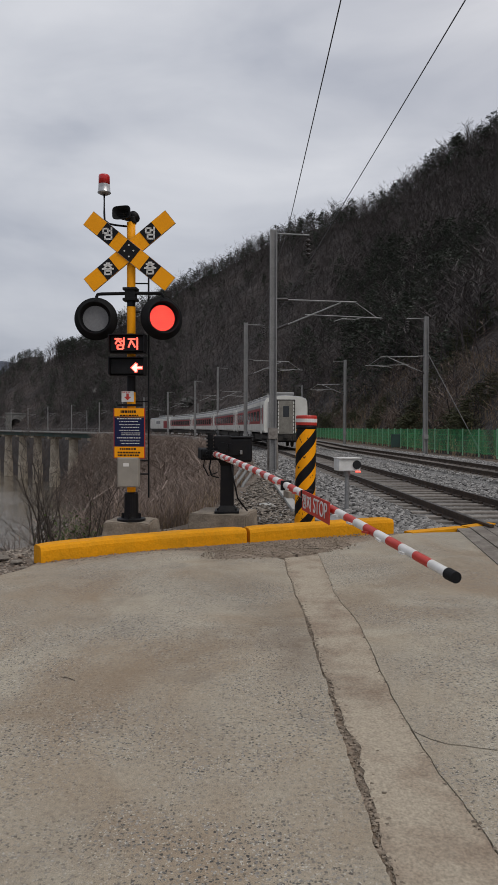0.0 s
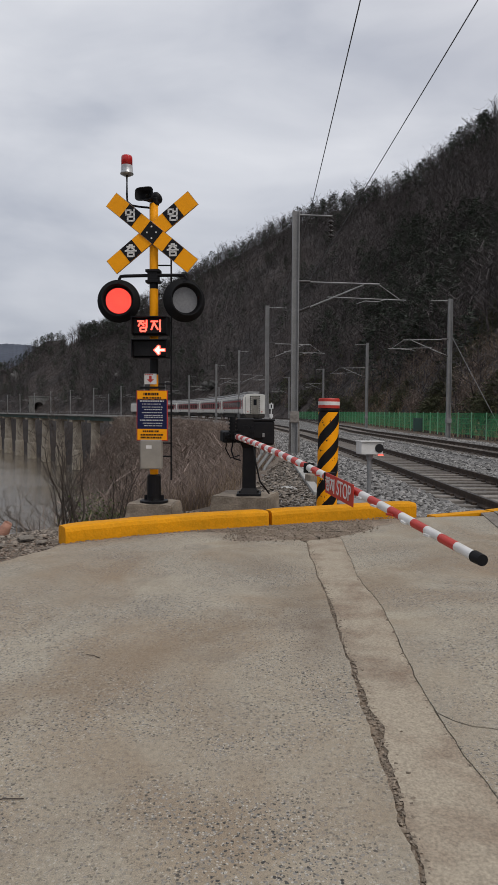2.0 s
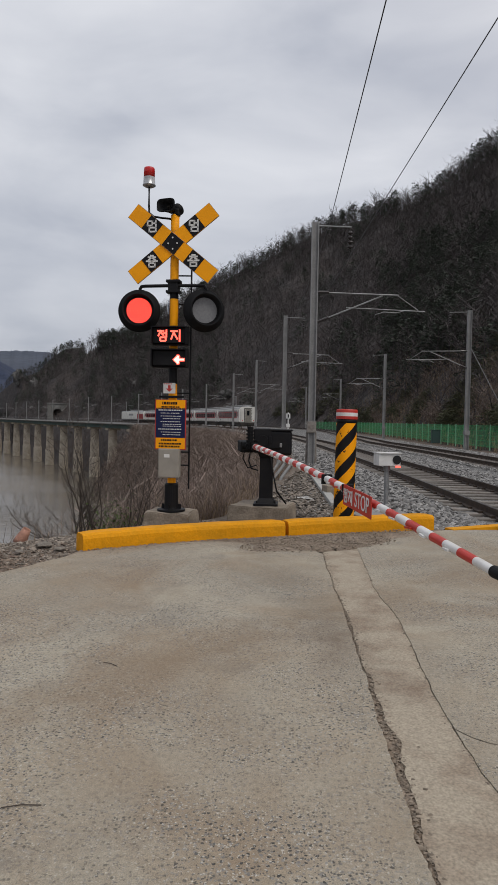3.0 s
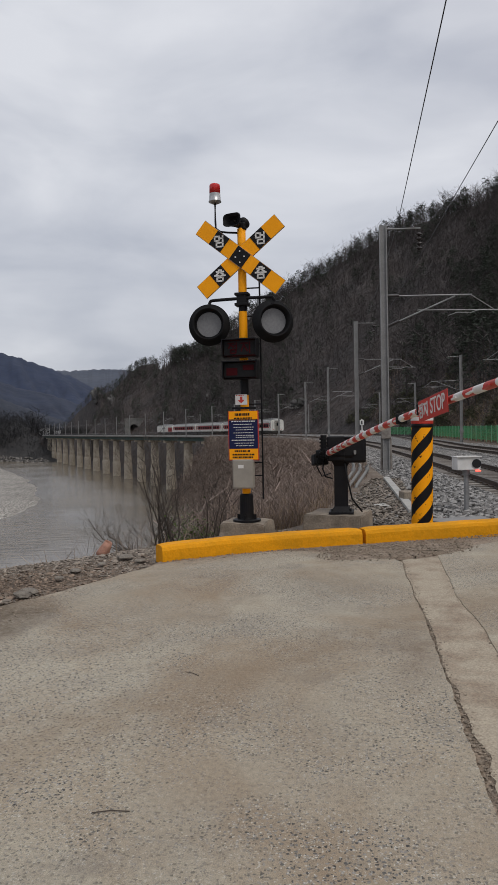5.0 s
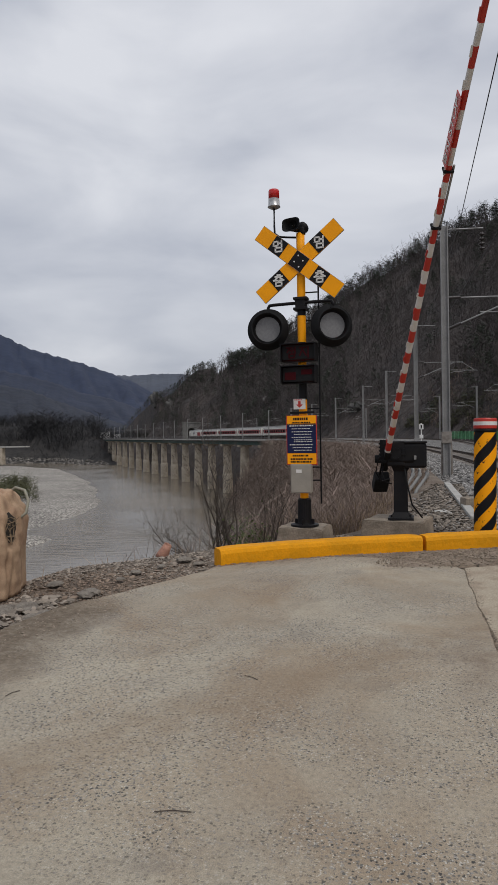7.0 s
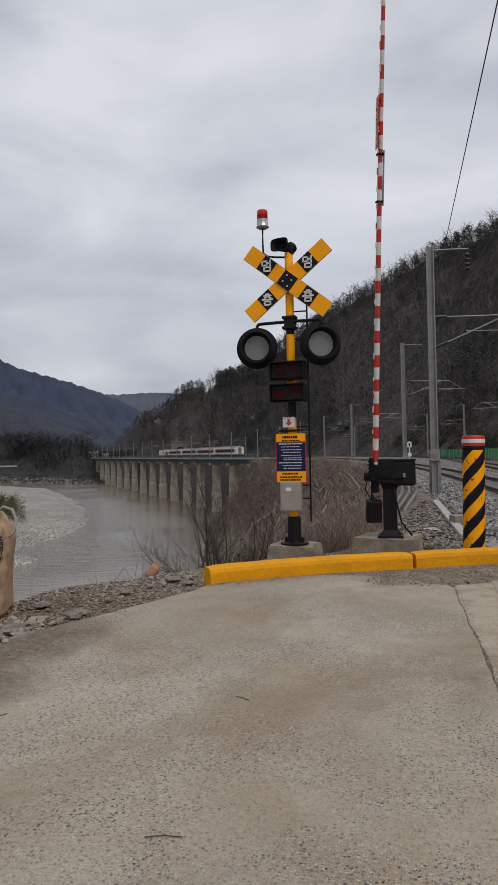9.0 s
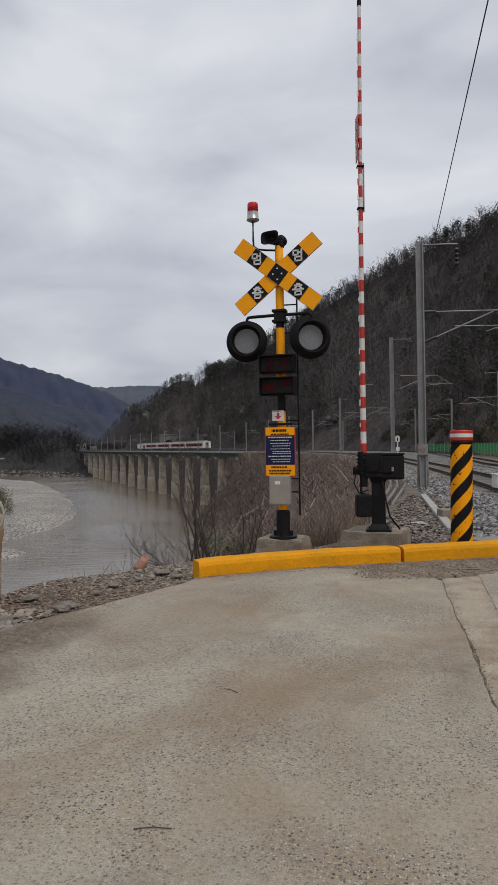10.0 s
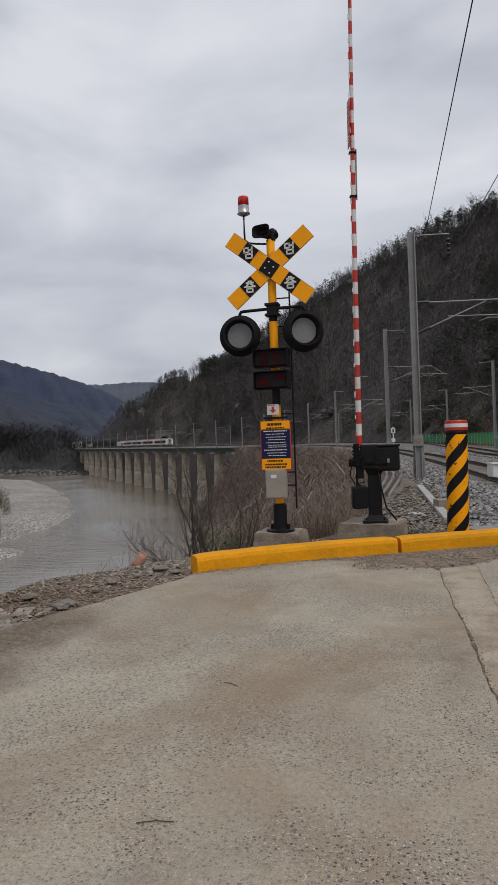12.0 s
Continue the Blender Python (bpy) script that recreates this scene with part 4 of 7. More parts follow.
# ---- vegetation ----
def strip_tris(segments):
    """Flat tapering slivers (a, b, width at a, width at b, facing angle) as vertices and triangles."""
    verts, tris = [], []
    for a, b, wa, wb, ang in segments:
        a, b = np.array(a, float), np.array(b, float)
        side = np.array((math.cos(ang), math.sin(ang), 0.0))
        d = b - a
        if abs(d[2]) < 0.4 * np.linalg.norm(d):
            side = np.array((0.0, 0.0, 1.0))
        i = len(verts)
        verts += [a - side * wa / 2, a + side * wa / 2, b + side * wb / 2, b - side * wb / 2]
        tris += [(i, i + 1, i + 2), (i, i + 2, i + 3)]
    return np.array(verts), np.array(tris)


def bare_tree(rng, twigs=5):
    """A leafless tree one unit high: trunk, limbs and twigs."""
    seg = []
    p = np.zeros(3)
    lean = rng.uniform(-0.05, 0.05, 2)
    w = 0.020
    knots = []
    for i in range(4):
        q = p + np.array((lean[0] + rng.uniform(-0.03, 0.03), lean[1] + rng.uniform(-0.03, 0.03), 0.22))
        for ang in (0.2, 1.9):
            seg.append((p, q, w, w * 0.75, ang))
        w *= 0.75
        knots += [p * 0.5 + q * 0.5, q]
        p = q
    for k in knots[2:]:
        for _ in range(2):
            a = rng.uniform(0, math.tau)
            up = rng.uniform(0.45, 1.2)
            ln = rng.uniform(0.16, 0.30) * (1.15 - k[2] * 0.5)
            q = k + np.array((math.cos(a), math.sin(a), up)) * ln * 0.75
            seg.append((k, q, 0.012, 0.007, rng.uniform(0, 3.1)))
            for _ in range(twigs):
                s0 = k + (q - k) * rng.uniform(0.3, 1.0)
                a2 = a + rng.uniform(-1.1, 1.1)
                t = s0 + np.array((math.cos(a2), math.sin(a2), rng.uniform(0.3, 1.6))) * rng.uniform(0.05, 0.13)
                seg.append((s0, t, 0.0065, 0.003, rng.uniform(0, 3.1)))
    return strip_tris(seg)


def needle_crown(rng, tiers=9, foot=0.28, width=0.24):
    """Clumps of needles round an unseen trunk, one unit high, gaps between them."""
    verts, tris = [], []
    for i in range(tiers):
        z = foot + (0.98 - foot) * i / tiers
        reach = width * (1.05 - (i / tiers) ** 1.4) + 0.03
        for _ in range(6):
            a = rng.uniform(0, math.tau)
            r = reach * rng.uniform(0.35, 1.0)
            c = np.array((math.cos(a) * r, math.sin(a) * r, z + rng.uniform(-0.03, 0.03) - r * 0.12))
            for _ in range(8):
                c = c + rng.normal(0, 0.020, 3) * np.array((1, 1, 0.6))
                d1, d2 = rng.normal(0, 0.019, 3), rng.normal(0, 0.019, 3)
                d1[2] *= 0.45
                d2[2] *= 0.45
                j = len(verts)
                verts += [c - d1, c + d1, c + d2 * 1.5]
                tris.append((j, j + 1, j + 2))
    return np.array(verts), np.array(tris)


def plant(name, templates, spots, heights, material, label, category, seed, wide=(0.9, 1.2)):
    """Many plants in one mesh."""
    rng = np.random.default_rng(seed)
    all_v, all_t, base = [], [], 0
    pick = rng.integers(0, len(templates), len(spots))
    ang = rng.uniform(0, math.tau, len(spots))
    fat = rng.uniform(wide[0], wide[1], len(spots))
    for k, (v, t) in enumerate(templates):
        idx = np.nonzero(pick == k)[0]
        if not len(idx):
            continue
        c, s = np.cos(ang[idx])[:, None], np.sin(ang[idx])[:, None]
        h, f = np.asarray(heights)[idx][:, None], fat[idx][:, None]
        x = (v[None, :, 0] * c - v[None, :, 1] * s) * h * f + np.asarray(spots)[idx, 0][:, None]
        y = (v[None, :, 0] * s + v[None, :, 1] * c) * h * f + np.asarray(spots)[idx, 1][:, None]
        z = v[None, :, 2] * h + np.asarray(spots)[idx, 2][:, None]
        all_v.append(np.stack([x, y, z], -1).reshape(-1, 3))
        all_t.append((t[None] + (np.arange(len(idx)) * len(v))[:, None, None] + base).reshape(-1, 3))
        base += len(idx) * len(v)
    ob = fast_mesh(name, np.concatenate(all_v), np.concatenate(all_t), material)
    tagged(ob, label, category, kind="stuff")
    return ob


_rng = np.random.default_rng(11)
BARE = [bare_tree(_rng, 3) for _ in range(8)]
CROWNS = [needle_crown(_rng, 6, 0.52, 0.20) for _ in range(6)]
THIN = [bare_tree(_rng, 1) for _ in range(6)]
PINES = [needle_crown(_rng) for _ in range(6)]
TRUNKS = [strip_tris([((0, 0, 0), (0.01, 0, 0.5), 0.03, 0.02, a) for a in (0.3, 1.8)] + [((0.01, 0, 0.5), (0, 0, 0.95), 0.02, 0.006, a) for a in (0.3, 1.8)])]


def build_woods():
    rng = np.random.default_rng(21)
    bare, bare_h, pine, pine_h, extra, tall, tall_h = [], [], [], [], [], [], []
    azs = rng.uniform(-26.0, 24.5, 26000)
    crest = np.interp(azs, HILL_AZ, HILL_CREST)
    rs = np.sqrt(rng.uniform(0, 1, 26000)) * (crest * 1.03)
    xs, ys, zs = hill_point(azs, rs)
    e = np.degrees(np.arctan2(zs - 1.5, rs))
    ok = zs > 1.0
    clump = wobble(xs, ys, 45.0, 2.0)
    for x, y, z, a, el, c, r in zip(xs[ok], ys[ok], zs[ok], azs[ok], e[ok], clump[ok], rs[ok]):
        dark = a > 8 and 3.5 < el < 15 and c > -0.1
        if dark and rng.random() < 0.22 or rng.random() < 0.02 + 0.05 * (c > 0.5):
            if len(pine) < 1100:
                pine.append((x, y, z))
                pine_h.append(rng.uniform(5, 9.5))
        elif len(bare) < 8600:
            bare.append((x, y, z))
            bare_h.append(rng.uniform(4.0, 9.0) * (0.55 if z < 8 else 1.0))
    for a, f in zip(rng.uniform(-26.0, -6.0, 4400), rng.uniform(0.55, 1.0, 4400)):
        r = float(np.interp(a, HILL_AZ, HILL_CREST)) * f
        extra.append((a, r))
    ea, er = np.array(extra).T
    xs, ys, zs = hill_point(ea, er)
    for x, y, z in zip(xs, ys, zs):
        if z > 1.0:
            if rng.random() < 0.10:
                pine.append((x, y, z))
                pine_h.append(rng.uniform(5, 9))
            else:
                bare.append((x, y, z))
                bare_h.append(rng.uniform(3.5, 7.5))
    # the skyline's own row
    for a in np.concatenate([np.linspace(-25.2, 24.0, 900), np.linspace(-25.0, -5.0, 420)]):
        a += rng.uniform(-0.05, 0.05)
        r = float(np.interp(a, HILL_AZ, HILL_CREST)) + rng.uniform(-22, 8)
        x, y, z = hill_point(np.array([a]), np.array([r]))
        h = rng.uniform(6.5, 12.0) * (0.75 if a < -16 else 1.0)
        group = math.sin(a * 2.3) + math.sin(a * 5.1 + 1) > 0.75 or a < -13
        if rng.random() < (0.45 if group else 0.10):
            tall.append((x[0], y[0], z[0] - 0.3))
            tall_h.append(h * 1.05)
        else:
            bare.append((x[0], y[0], z[0] - 0.3))
            bare_h.append(h)
    plant("bare_woods", BARE, bare, bare_h, M_BARK, "leafless grey-brown woods on the hillside", "woods", 31, (1.15, 1.65))
    plant("pine_woods", PINES, pine, pine_h, M_PINE, "dark pines among the bare trees", "woods", 32)
    plant("crest_pines", CROWNS, tall, tall_h, M_PINE, "high-crowned pines along the hill's skyline", "woods", 33)
    plant("crest_pine_trunks", TRUNKS, tall, tall_h, M_BARK, "bare trunks of the skyline pines", "woods", 33)
    plant("pine_trunks", TRUNKS, pine, pine_h, M_BARK, "thin trunks of the hillside pines", "woods", 32)


build_woods()


def build_outcrops():
    """Bare rock faces breaking through the wood."""
    rng = np.random.default_rng(44)
    for i, (a, f, w, h) in enumerate(((-22.4, 0.985, 9, 13), (-21.2, 0.97, 8, 16), (-20.4, 0.95, 7, 12), (-23.4, 0.99, 7, 9), (-17.6, 0.93, 9, 7), (-12.5, 0.80, 8, 5), (-4.9, 0.55, 7, 4), (-19.3, 0.93, 6, 10))):
        r = float(np.interp(a, HILL_AZ, HILL_CREST)) * f
        x, y, z = (float(q[0]) for q in hill_point(np.array([a]), np.array([r])))
        bm = bmesh.new()
        bmesh.ops.create_icosphere(bm, subdivisions=4, radius=1.0)
        for v in bm.verts:
            p = v.co.copy()
            k = 1 + 0.45 * noise.noise(p * 1.7 + Vector((i * 7, 0, 0))) + 0.25 * abs(noise.noise(Vector((p.x * 5, p.y * 5, p.z * 1.8))))
            v.co = Vector((p.x * w * 0.5 * k, p.y * w * 0.4 * k, p.z * h * 0.5 * k))
        ob = part("rock_face", bm, M_ROCK)
        ob.matrix_basis = Matrix.Translation((x, y, z)) @ Matrix.Rotation(rng.uniform(-0.4, 0.4), 4, "Z")
        tagged(ob, "weathered grey rock face among bare trees", "rock", "rock faces")


build_outcrops()


def build_undergrowth():
    """Olive scrub and reddish bushes on the hill's foot."""
    rng = np.random.default_rng(47)
    spots = {"olive": [], "red": []}
    for _ in range(2600):
        s, d = 30 + 150 * rng.random() ** 1.4, 1.0 + 16 * rng.random() ** 1.5
        p = far_track(s, 8.5 + d)
        patch = float(wobble(np.array(p.x), np.array(p.y), 9.0, 4.0))
        z = float(slope_at(np.array([p.x]), np.array([p.y]))[0])
        if patch > 0.12:
            spots["olive"].append((p.x, p.y, z - 0.1))
        elif patch < -0.25:
            spots["red"].append((p.x, p.y, z - 0.1))
    plant("olive_scrub", PINES, spots["olive"], rng.uniform(0.8, 2.2, len(spots["olive"])), M_OLIVE, "olive evergreen scrub on the hill's foot", "bushes", 48, (1.6, 2.6))
    plant("reddish_bushes", BARE, spots["red"], rng.uniform(1.2, 3.4, len(spots["red"])), M_TWIG, "leafless reddish bushes on the hill's foot", "bushes", 49, (1.5, 2.2))


build_undergrowth()


def build_pines():
    """Single pines standing out on the crest."""
    rng = np.random.default_rng(40)
    first = None
    for a in (-19.6, -19.0, -18.3, -17.2, -15.6, -14.2, 3.6, 4.4, 5.3, 12.3, 12.7, 15.4, 16.1, 17.3, 19.0):
        r = float(np.interp(a, HILL_AZ, HILL_CREST)) - 6
        x, y, z = (float(q[0]) for q in hill_point(np.array([a]), np.array([r])))
        h = rng.uniform(9.5, 12.5) * (0.8 if a < -10 else 1.0)
        m = Matrix.Translation((x, y, z - 0.4)) @ Matrix.Rotation(rng.uniform(0, 6), 4, "Z")
        if first is None:
            first = thing("pine_tree", m, "tall dark pine on the hill's crest", "tree", "pines on the crest")
            part("trunk", rod((0, 0, 0), (0.1, 0, 9.0), 0.18, 0.05, n=7), M_BARK, first)
            v, t = needle_crown(rng, 12)
            fast_mesh("crown", v * np.array((11, 11, 11)), t, M_PINE, first)
        else:
            copy_thing(first, m)


build_pines()


def stems(name, label, spots, heights, width, material, seed, bend=0.35, forks=2):
    """Thin bent stems with forks, in one mesh."""
    rng = np.random.default_rng(seed)
    n = len(spots)
    p = np.asarray(spots, float)
    h = np.asarray(heights, float)
    ang = rng.uniform(0, math.tau, n)
    tilt = rng.uniform(0.0, bend, n)
    d = np.stack([np.cos(ang) * tilt, np.sin(ang) * tilt, np.ones(n)], -1)
    pieces = []

    def sliver(a, b, wa, wb):
        f = rng.uniform(0, math.pi, len(a))
        s = np.stack([np.cos(f), np.sin(f), np.zeros(len(a))], -1)
        pieces.append(np.stack([a - s * wa / 2, a + s * wa / 2, b + s * wb / 2, b - s * wb / 2], 1))

    mid = p + d * (h * 0.5)[:, None]
    top = mid + (d * np.array((1.9, 1.9, 0.9)) + rng.normal(0, 0.1, (n, 3))) * (h * 0.5)[:, None]
    sliver(p, mid, width, width * 0.75)
    sliver(mid, top, width * 0.75, width * 0.3)
    for _ in range(forks):
        f = rng.uniform(0.1, 0.9, n)[:, None]
        a = np.where(rng.random(n)[:, None] < 0.5, p + (mid - p) * f, mid + (top - mid) * f)
        b = a + (rng.normal(0, 0.45, (n, 3)) * np.array((1, 1, 0.4)) + np.array((0, 0, 0.6))) * (h * rng.uniform(0.15, 0.4, n))[:, None]
        sliver(a, b, width * 0.55, width * 0.25)
    q = np.concatenate(pieces)
    tri = np.array([(0, 1, 2), (0, 2, 3)])
    tris = (tri[None] + (np.arange(len(q)) * 4)[:, None, None]).reshape(-1, 3)
    ob = fast_mesh(name, q.reshape(-1, 3), tris, material)
    tagged(ob, label, "brush", kind="stuff")
    return ob


def build_brush():
    rng = np.random.default_rng(61)
    pts = []
    for _ in range(26000):
        p = on_line(11 + 150 * rng.random() ** 2.4, -3.6 - 12 * rng.random() ** 1.3)
        pts.append((p.x, p.y))
    xs, ys = np.array(pts).T
    d = signed(xs, ys, EDGE)
    ok = d > 0.12
    red = np.stack([xs, ys, ground_height(xs, ys) - 0.05], -1)[ok]
    red_h = (rng.uniform(0.5, 1.5, len(xs)) * np.minimum(1.0, 0.45 + d * 0.3))[ok]
    xs, ys = rng.uniform(-9, -1.0, 3200), 9.6 + 30 * rng.random(3200) ** 1.5
    d, zs = signed(xs, ys, EDGE), ground_height(xs, ys)
    ok = (d > 0.8) & (d < 9) & (np.degrees(np.arctan2(xs, ys)) > -15.0 - rng.random(len(xs)) * 2.0)
    grey = np.stack([xs, ys, zs - 0.05], -1)[ok]
    grey_h = np.minimum(rng.uniform(0.8, 3.0, len(xs)), -0.25 + rng.uniform(-0.7, 0.5, len(xs)) - zs)[ok]
    keep = grey_h > 0.2
    grey, grey_h = grey[keep], grey_h[keep]
    xs, ys = rng.uniform(-6, 0.3, 2500), rng.uniform(7.4, 22, 2500)
    d = signed(xs, ys, EDGE)
    ok = (d > 0.1) & (d < 3.5)
    low = np.stack([xs, ys, ground_height(xs, ys) - 0.03], -1)[ok]
    low_h = rng.uniform(0.1, 0.35, len(low))
    half = len(red) * 6 // 10
    pts = np.array([tuple(on_line(14 + 190 * a ** 1.2, -3.9 - 18 * b ** 1.1)) for a, b in rng.random((5200, 2))])
    z, d = ground_height(pts[:, 0], pts[:, 1]), signed(pts[:, 0], pts[:, 1], EDGE)
    h = np.minimum(rng.uniform(0.7, 2.6, len(z)), 0.5 + rng.uniform(-0.6, 0.5, len(z)) - z)
    ok = (d > 0.2) & (h > 0.4) & (np.degrees(np.arctan2(pts[:, 0], pts[:, 1])) > -13.5 - 2.0 * rng.random(len(z)))
    plant("bank_thicket", THIN, np.stack([pts[:, 0], pts[:, 1], z - 0.1], -1)[ok], h[ok], M_TWIG, "leafless dark thicket down the embankment", "brush", 66, (1.0, 1.8))
    stems("dry_brush", "dense dry red-brown brush on the embankment", red[:half], red_h[:half], 0.014, M_TWIG, 62, 0.45, 5)
    stems("straw_brush", "dry straw-coloured stalks among the brush", red[half:], red_h[half:] * 0.8, 0.012, M_STRAW, 65, 0.6, 3)
    stems("grey_brush", "tangled leafless grey brush on the river bank", grey, grey_h, 0.013, M_TWIG, 63, 0.45, 6)
    stems("dry_grass", "withered straw-coloured grass along the bank", low, low_h, 0.010, M_STRAW, 64, 0.8, 1)


build_brush()


def tube_piece(verts, faces, a, b, ra, rb, n):
    """One tapering length of tube."""
    q = (b - a).to_track_quat("Z", "Y")
    i = len(verts)
    for p, r in ((a, ra), (b, rb)):
        for k in range(n):
            verts.append(p + q @ Vector((r * math.cos(k * math.tau / n), r * math.sin(k * math.tau / n), 0)))
    for k in range(n):
        faces.append((i + k, i + (k + 1) % n, i + n + (k + 1) % n, i + n + k))


def build_shrub(root, height, seed, label, lean=(0.0, 0.0), stems_n=5, rise=1.0, thick=0.015, bare=0.30):
    rng = random.Random(seed)
    sh = thing("bare_shrub", Matrix.Translation(root), label, "shrub", "bare shrubs")
    fine = ([], [])

    def limb(body, p, d, length, r, depth):
        pts = [p]
        q, dd = p.copy(), d.normalized()
        k = 6 if depth < 1 else 4
        for i in range(k):
            bendy = 0.24 if depth < 1 else 0.42
            dd = (dd + Vector((rng.uniform(-bendy, bendy), rng.uniform(-bendy, bendy), rng.uniform(-.16, .22)))).normalized()
            q = q + dd * length / k
            pts.append(q.copy())
        for i in range(k):
            tube_piece(body[0], body[1], pts[i], pts[i + 1], r * (1 - 0.7 * i / k), r * (1 - 0.7 * (i + 1) / k), 5 if depth == 0 else 3)
        if depth < 3:
            for i in range(1, k + 1):
                if depth and rng.random() < (bare if depth < 2 else bare + 0.25):
                    continue
                for _ in range(2 if depth < 1 else 1):
                    nd = (dd + Vector((rng.uniform(-1, 1), rng.uniform(-1, 1), rng.uniform(-0.2, 0.8))) * 0.9).normalized()
                    limb(fine, pts[i], nd, length * rng.uniform(0.28, 0.5), max(0.0028, r * 0.5 * (1 - 0.15 * i)), depth + 1)

    for i in range(stems_n):
        body = ([], [])
        a = rng.uniform(0, math.tau)
        limb(body, Vector((0.08 * math.cos(a), 0.08 * math.sin(a), -0.1)), Vector((math.cos(a) * 0.35 + lean[0], math.sin(a) * 0.35 + lean[1], rise)), height * rng.uniform(0.55, 0.85), thick, 0)
        mesh_of("stem", body[0], body[1], M_SHRUB, sh)
    mesh_of("twig_crown", fine[0], fine[1], M_SHRUB, sh)
    return sh


build_shrub((-2.86, 9.62, -0.30), 1.95, 3, "leafless dark shrub with twisted thin stems on the bank", (0.0, 0), 6, 1.7)
build_shrub((-3.10, 9.75, -0.42), 1.75, 8, "slender leafless shrub at the bank's rim", (-0.1, 0), 3, 1.9)
build_shrub((-2.35, 10.25, -0.65), 1.7, 5, "leafless grey shrub behind the signal post", (0.1, 0), 6, 1.5)
build_shrub((-3.05, 9.2, -0.20), 1.25, 6, "low leafless branches leaning out over the water", (-2.6, -0.1), 4, 0.22, 0.013, 0.42)


def build_leaves():
    """Young green leaves round the shrubs' feet."""
    rng = np.random.default_rng(71)
    v, t = [], []
    for cx, cy, cz, spread, n in ((-2.66, 9.95, -0.25, 0.24, 900), (-2.35, 10.2, -0.35, 0.2, 300)):
        for _ in range(n):
            c = np.array((cx, cy, cz)) + rng.normal(0, 1, 3) * spread * np.array((0.8, 0.8, 0.9))
            a, b = rng.normal(0, 0.012, 3), rng.normal(0, 0.012, 3)
            i = len(v)
            v += [c - a, c + b, c + a, c - b]
            t += [(i, i + 1, i + 2), (i, i + 2, i + 3)]
    tagged(fast_mesh("young_leaves", v, t, M_GREEN), "fresh green leaves low on the bank", "leaves", kind="stuff")


build_leaves()


# ---- river bar, far bank and what stands there ----
def flat_bank(name, outline, z0, z1, material, label, seed):
    bm = bmesh.new()
    n = len(outline)
    cx, cy = sum(p[0] for p in outline) / n, sum(p[1] for p in outline) / n
    rings = []
    for f, z in ((1.0, z0), (0.96, (z0 + z1) / 2), (0.88, z1), (0.6, z1 + 0.25), (0.25, z1 + 0.35)):
        ring = []
        for i in range(n * 6):
            a, b = outline[i // 6], outline[(i // 6 + 1) % n]
            g = (i % 6) / 6
            x, y = a[0] + (b[0] - a[0]) * g, a[1] + (b[1] - a[1]) * g
            x, y = cx + (x - cx) * f, cy + (y - cy) * f
            w = noise.noise((x * 0.08, y * 0.08, seed)) * 4.0
            ring.append(bm.verts.new((x + w, y + w * 0.6, z + 0.25 * noise.noise((x * 0.15, y * 0.15, seed + 3)))))
        rings.append(ring)
    k = n * 6
    for a, b in zip(rings, rings[1:]):
        for i in range(k):
            bm.faces.new((a[i], a[(i + 1) % k], b[(i + 1) % k], b[i]))
    bm.faces.new(rings[-1])
    bmesh.ops.recalc_face_normals(bm, faces=bm.faces[:])
    ob = part(name, bm, material, smooth=True)
    tagged(ob, label, "river bank", kind="structure")


flat_bank("gravel_bar", [(-87.2, 133.0), (-86.1, 146.5), (-87.2, 161.0), (-95.0, 184.5), (-111.8, 220.2), (-136.4, 263.8), (-185.6, 337.6), (-248.2, 420.4), (-324.2, 475.2), (-368.9, 380.1), (-190.1, 178.9), (-123.0, 125.2)], WATER_Z - 0.8, WATER_Z + 0.75, M_BAR, "pale grey shingle bar in the river", 2.0)
flat_bank("gravel_bar", [(-74.3, 115.2), (-74.9, 121.9), (-76.0, 127.5), (-80.5, 129.7), (-100.6, 126.3), (-98.4, 109.6), (-82.7, 109.6)], WATER_Z - 0.6, WATER_Z + 0.4, M_BAR, "small shingle spit beside the bar", 5.0)


def bank_point(a, f):
    """The far shore over the direction a (degrees), f from 0 at the water to 1 at its top."""
    r0 = float(np.interp(a, (-60, -33, -30.4, -28, -26.3, -23.5), (640, 600, 570, 525, 505, 560)))
    high = float(np.interp(a, (-60, -33, -30.6, -29.4, -28.2, -27.3, -26.3, -25), (26, 19, 14, 15, 13, 7, -5, -7)))
    r = r0 + 190 * f
    rise = float(np.interp(f, (0, 0.06, 0.14, 0.3, 0.6, 1.0), (0, 0.07, 0.2, 0.5, 0.85, 1.0)))
    z = WATER_Z - 1.6 + (high - WATER_Z + 1.6) * rise + 1.4 * noise.noise((a * 1.7, f * 6, 2.0)) * min(1.0, f * 6)
    return r * math.sin(radians(a)), r * math.cos(radians(a)), z


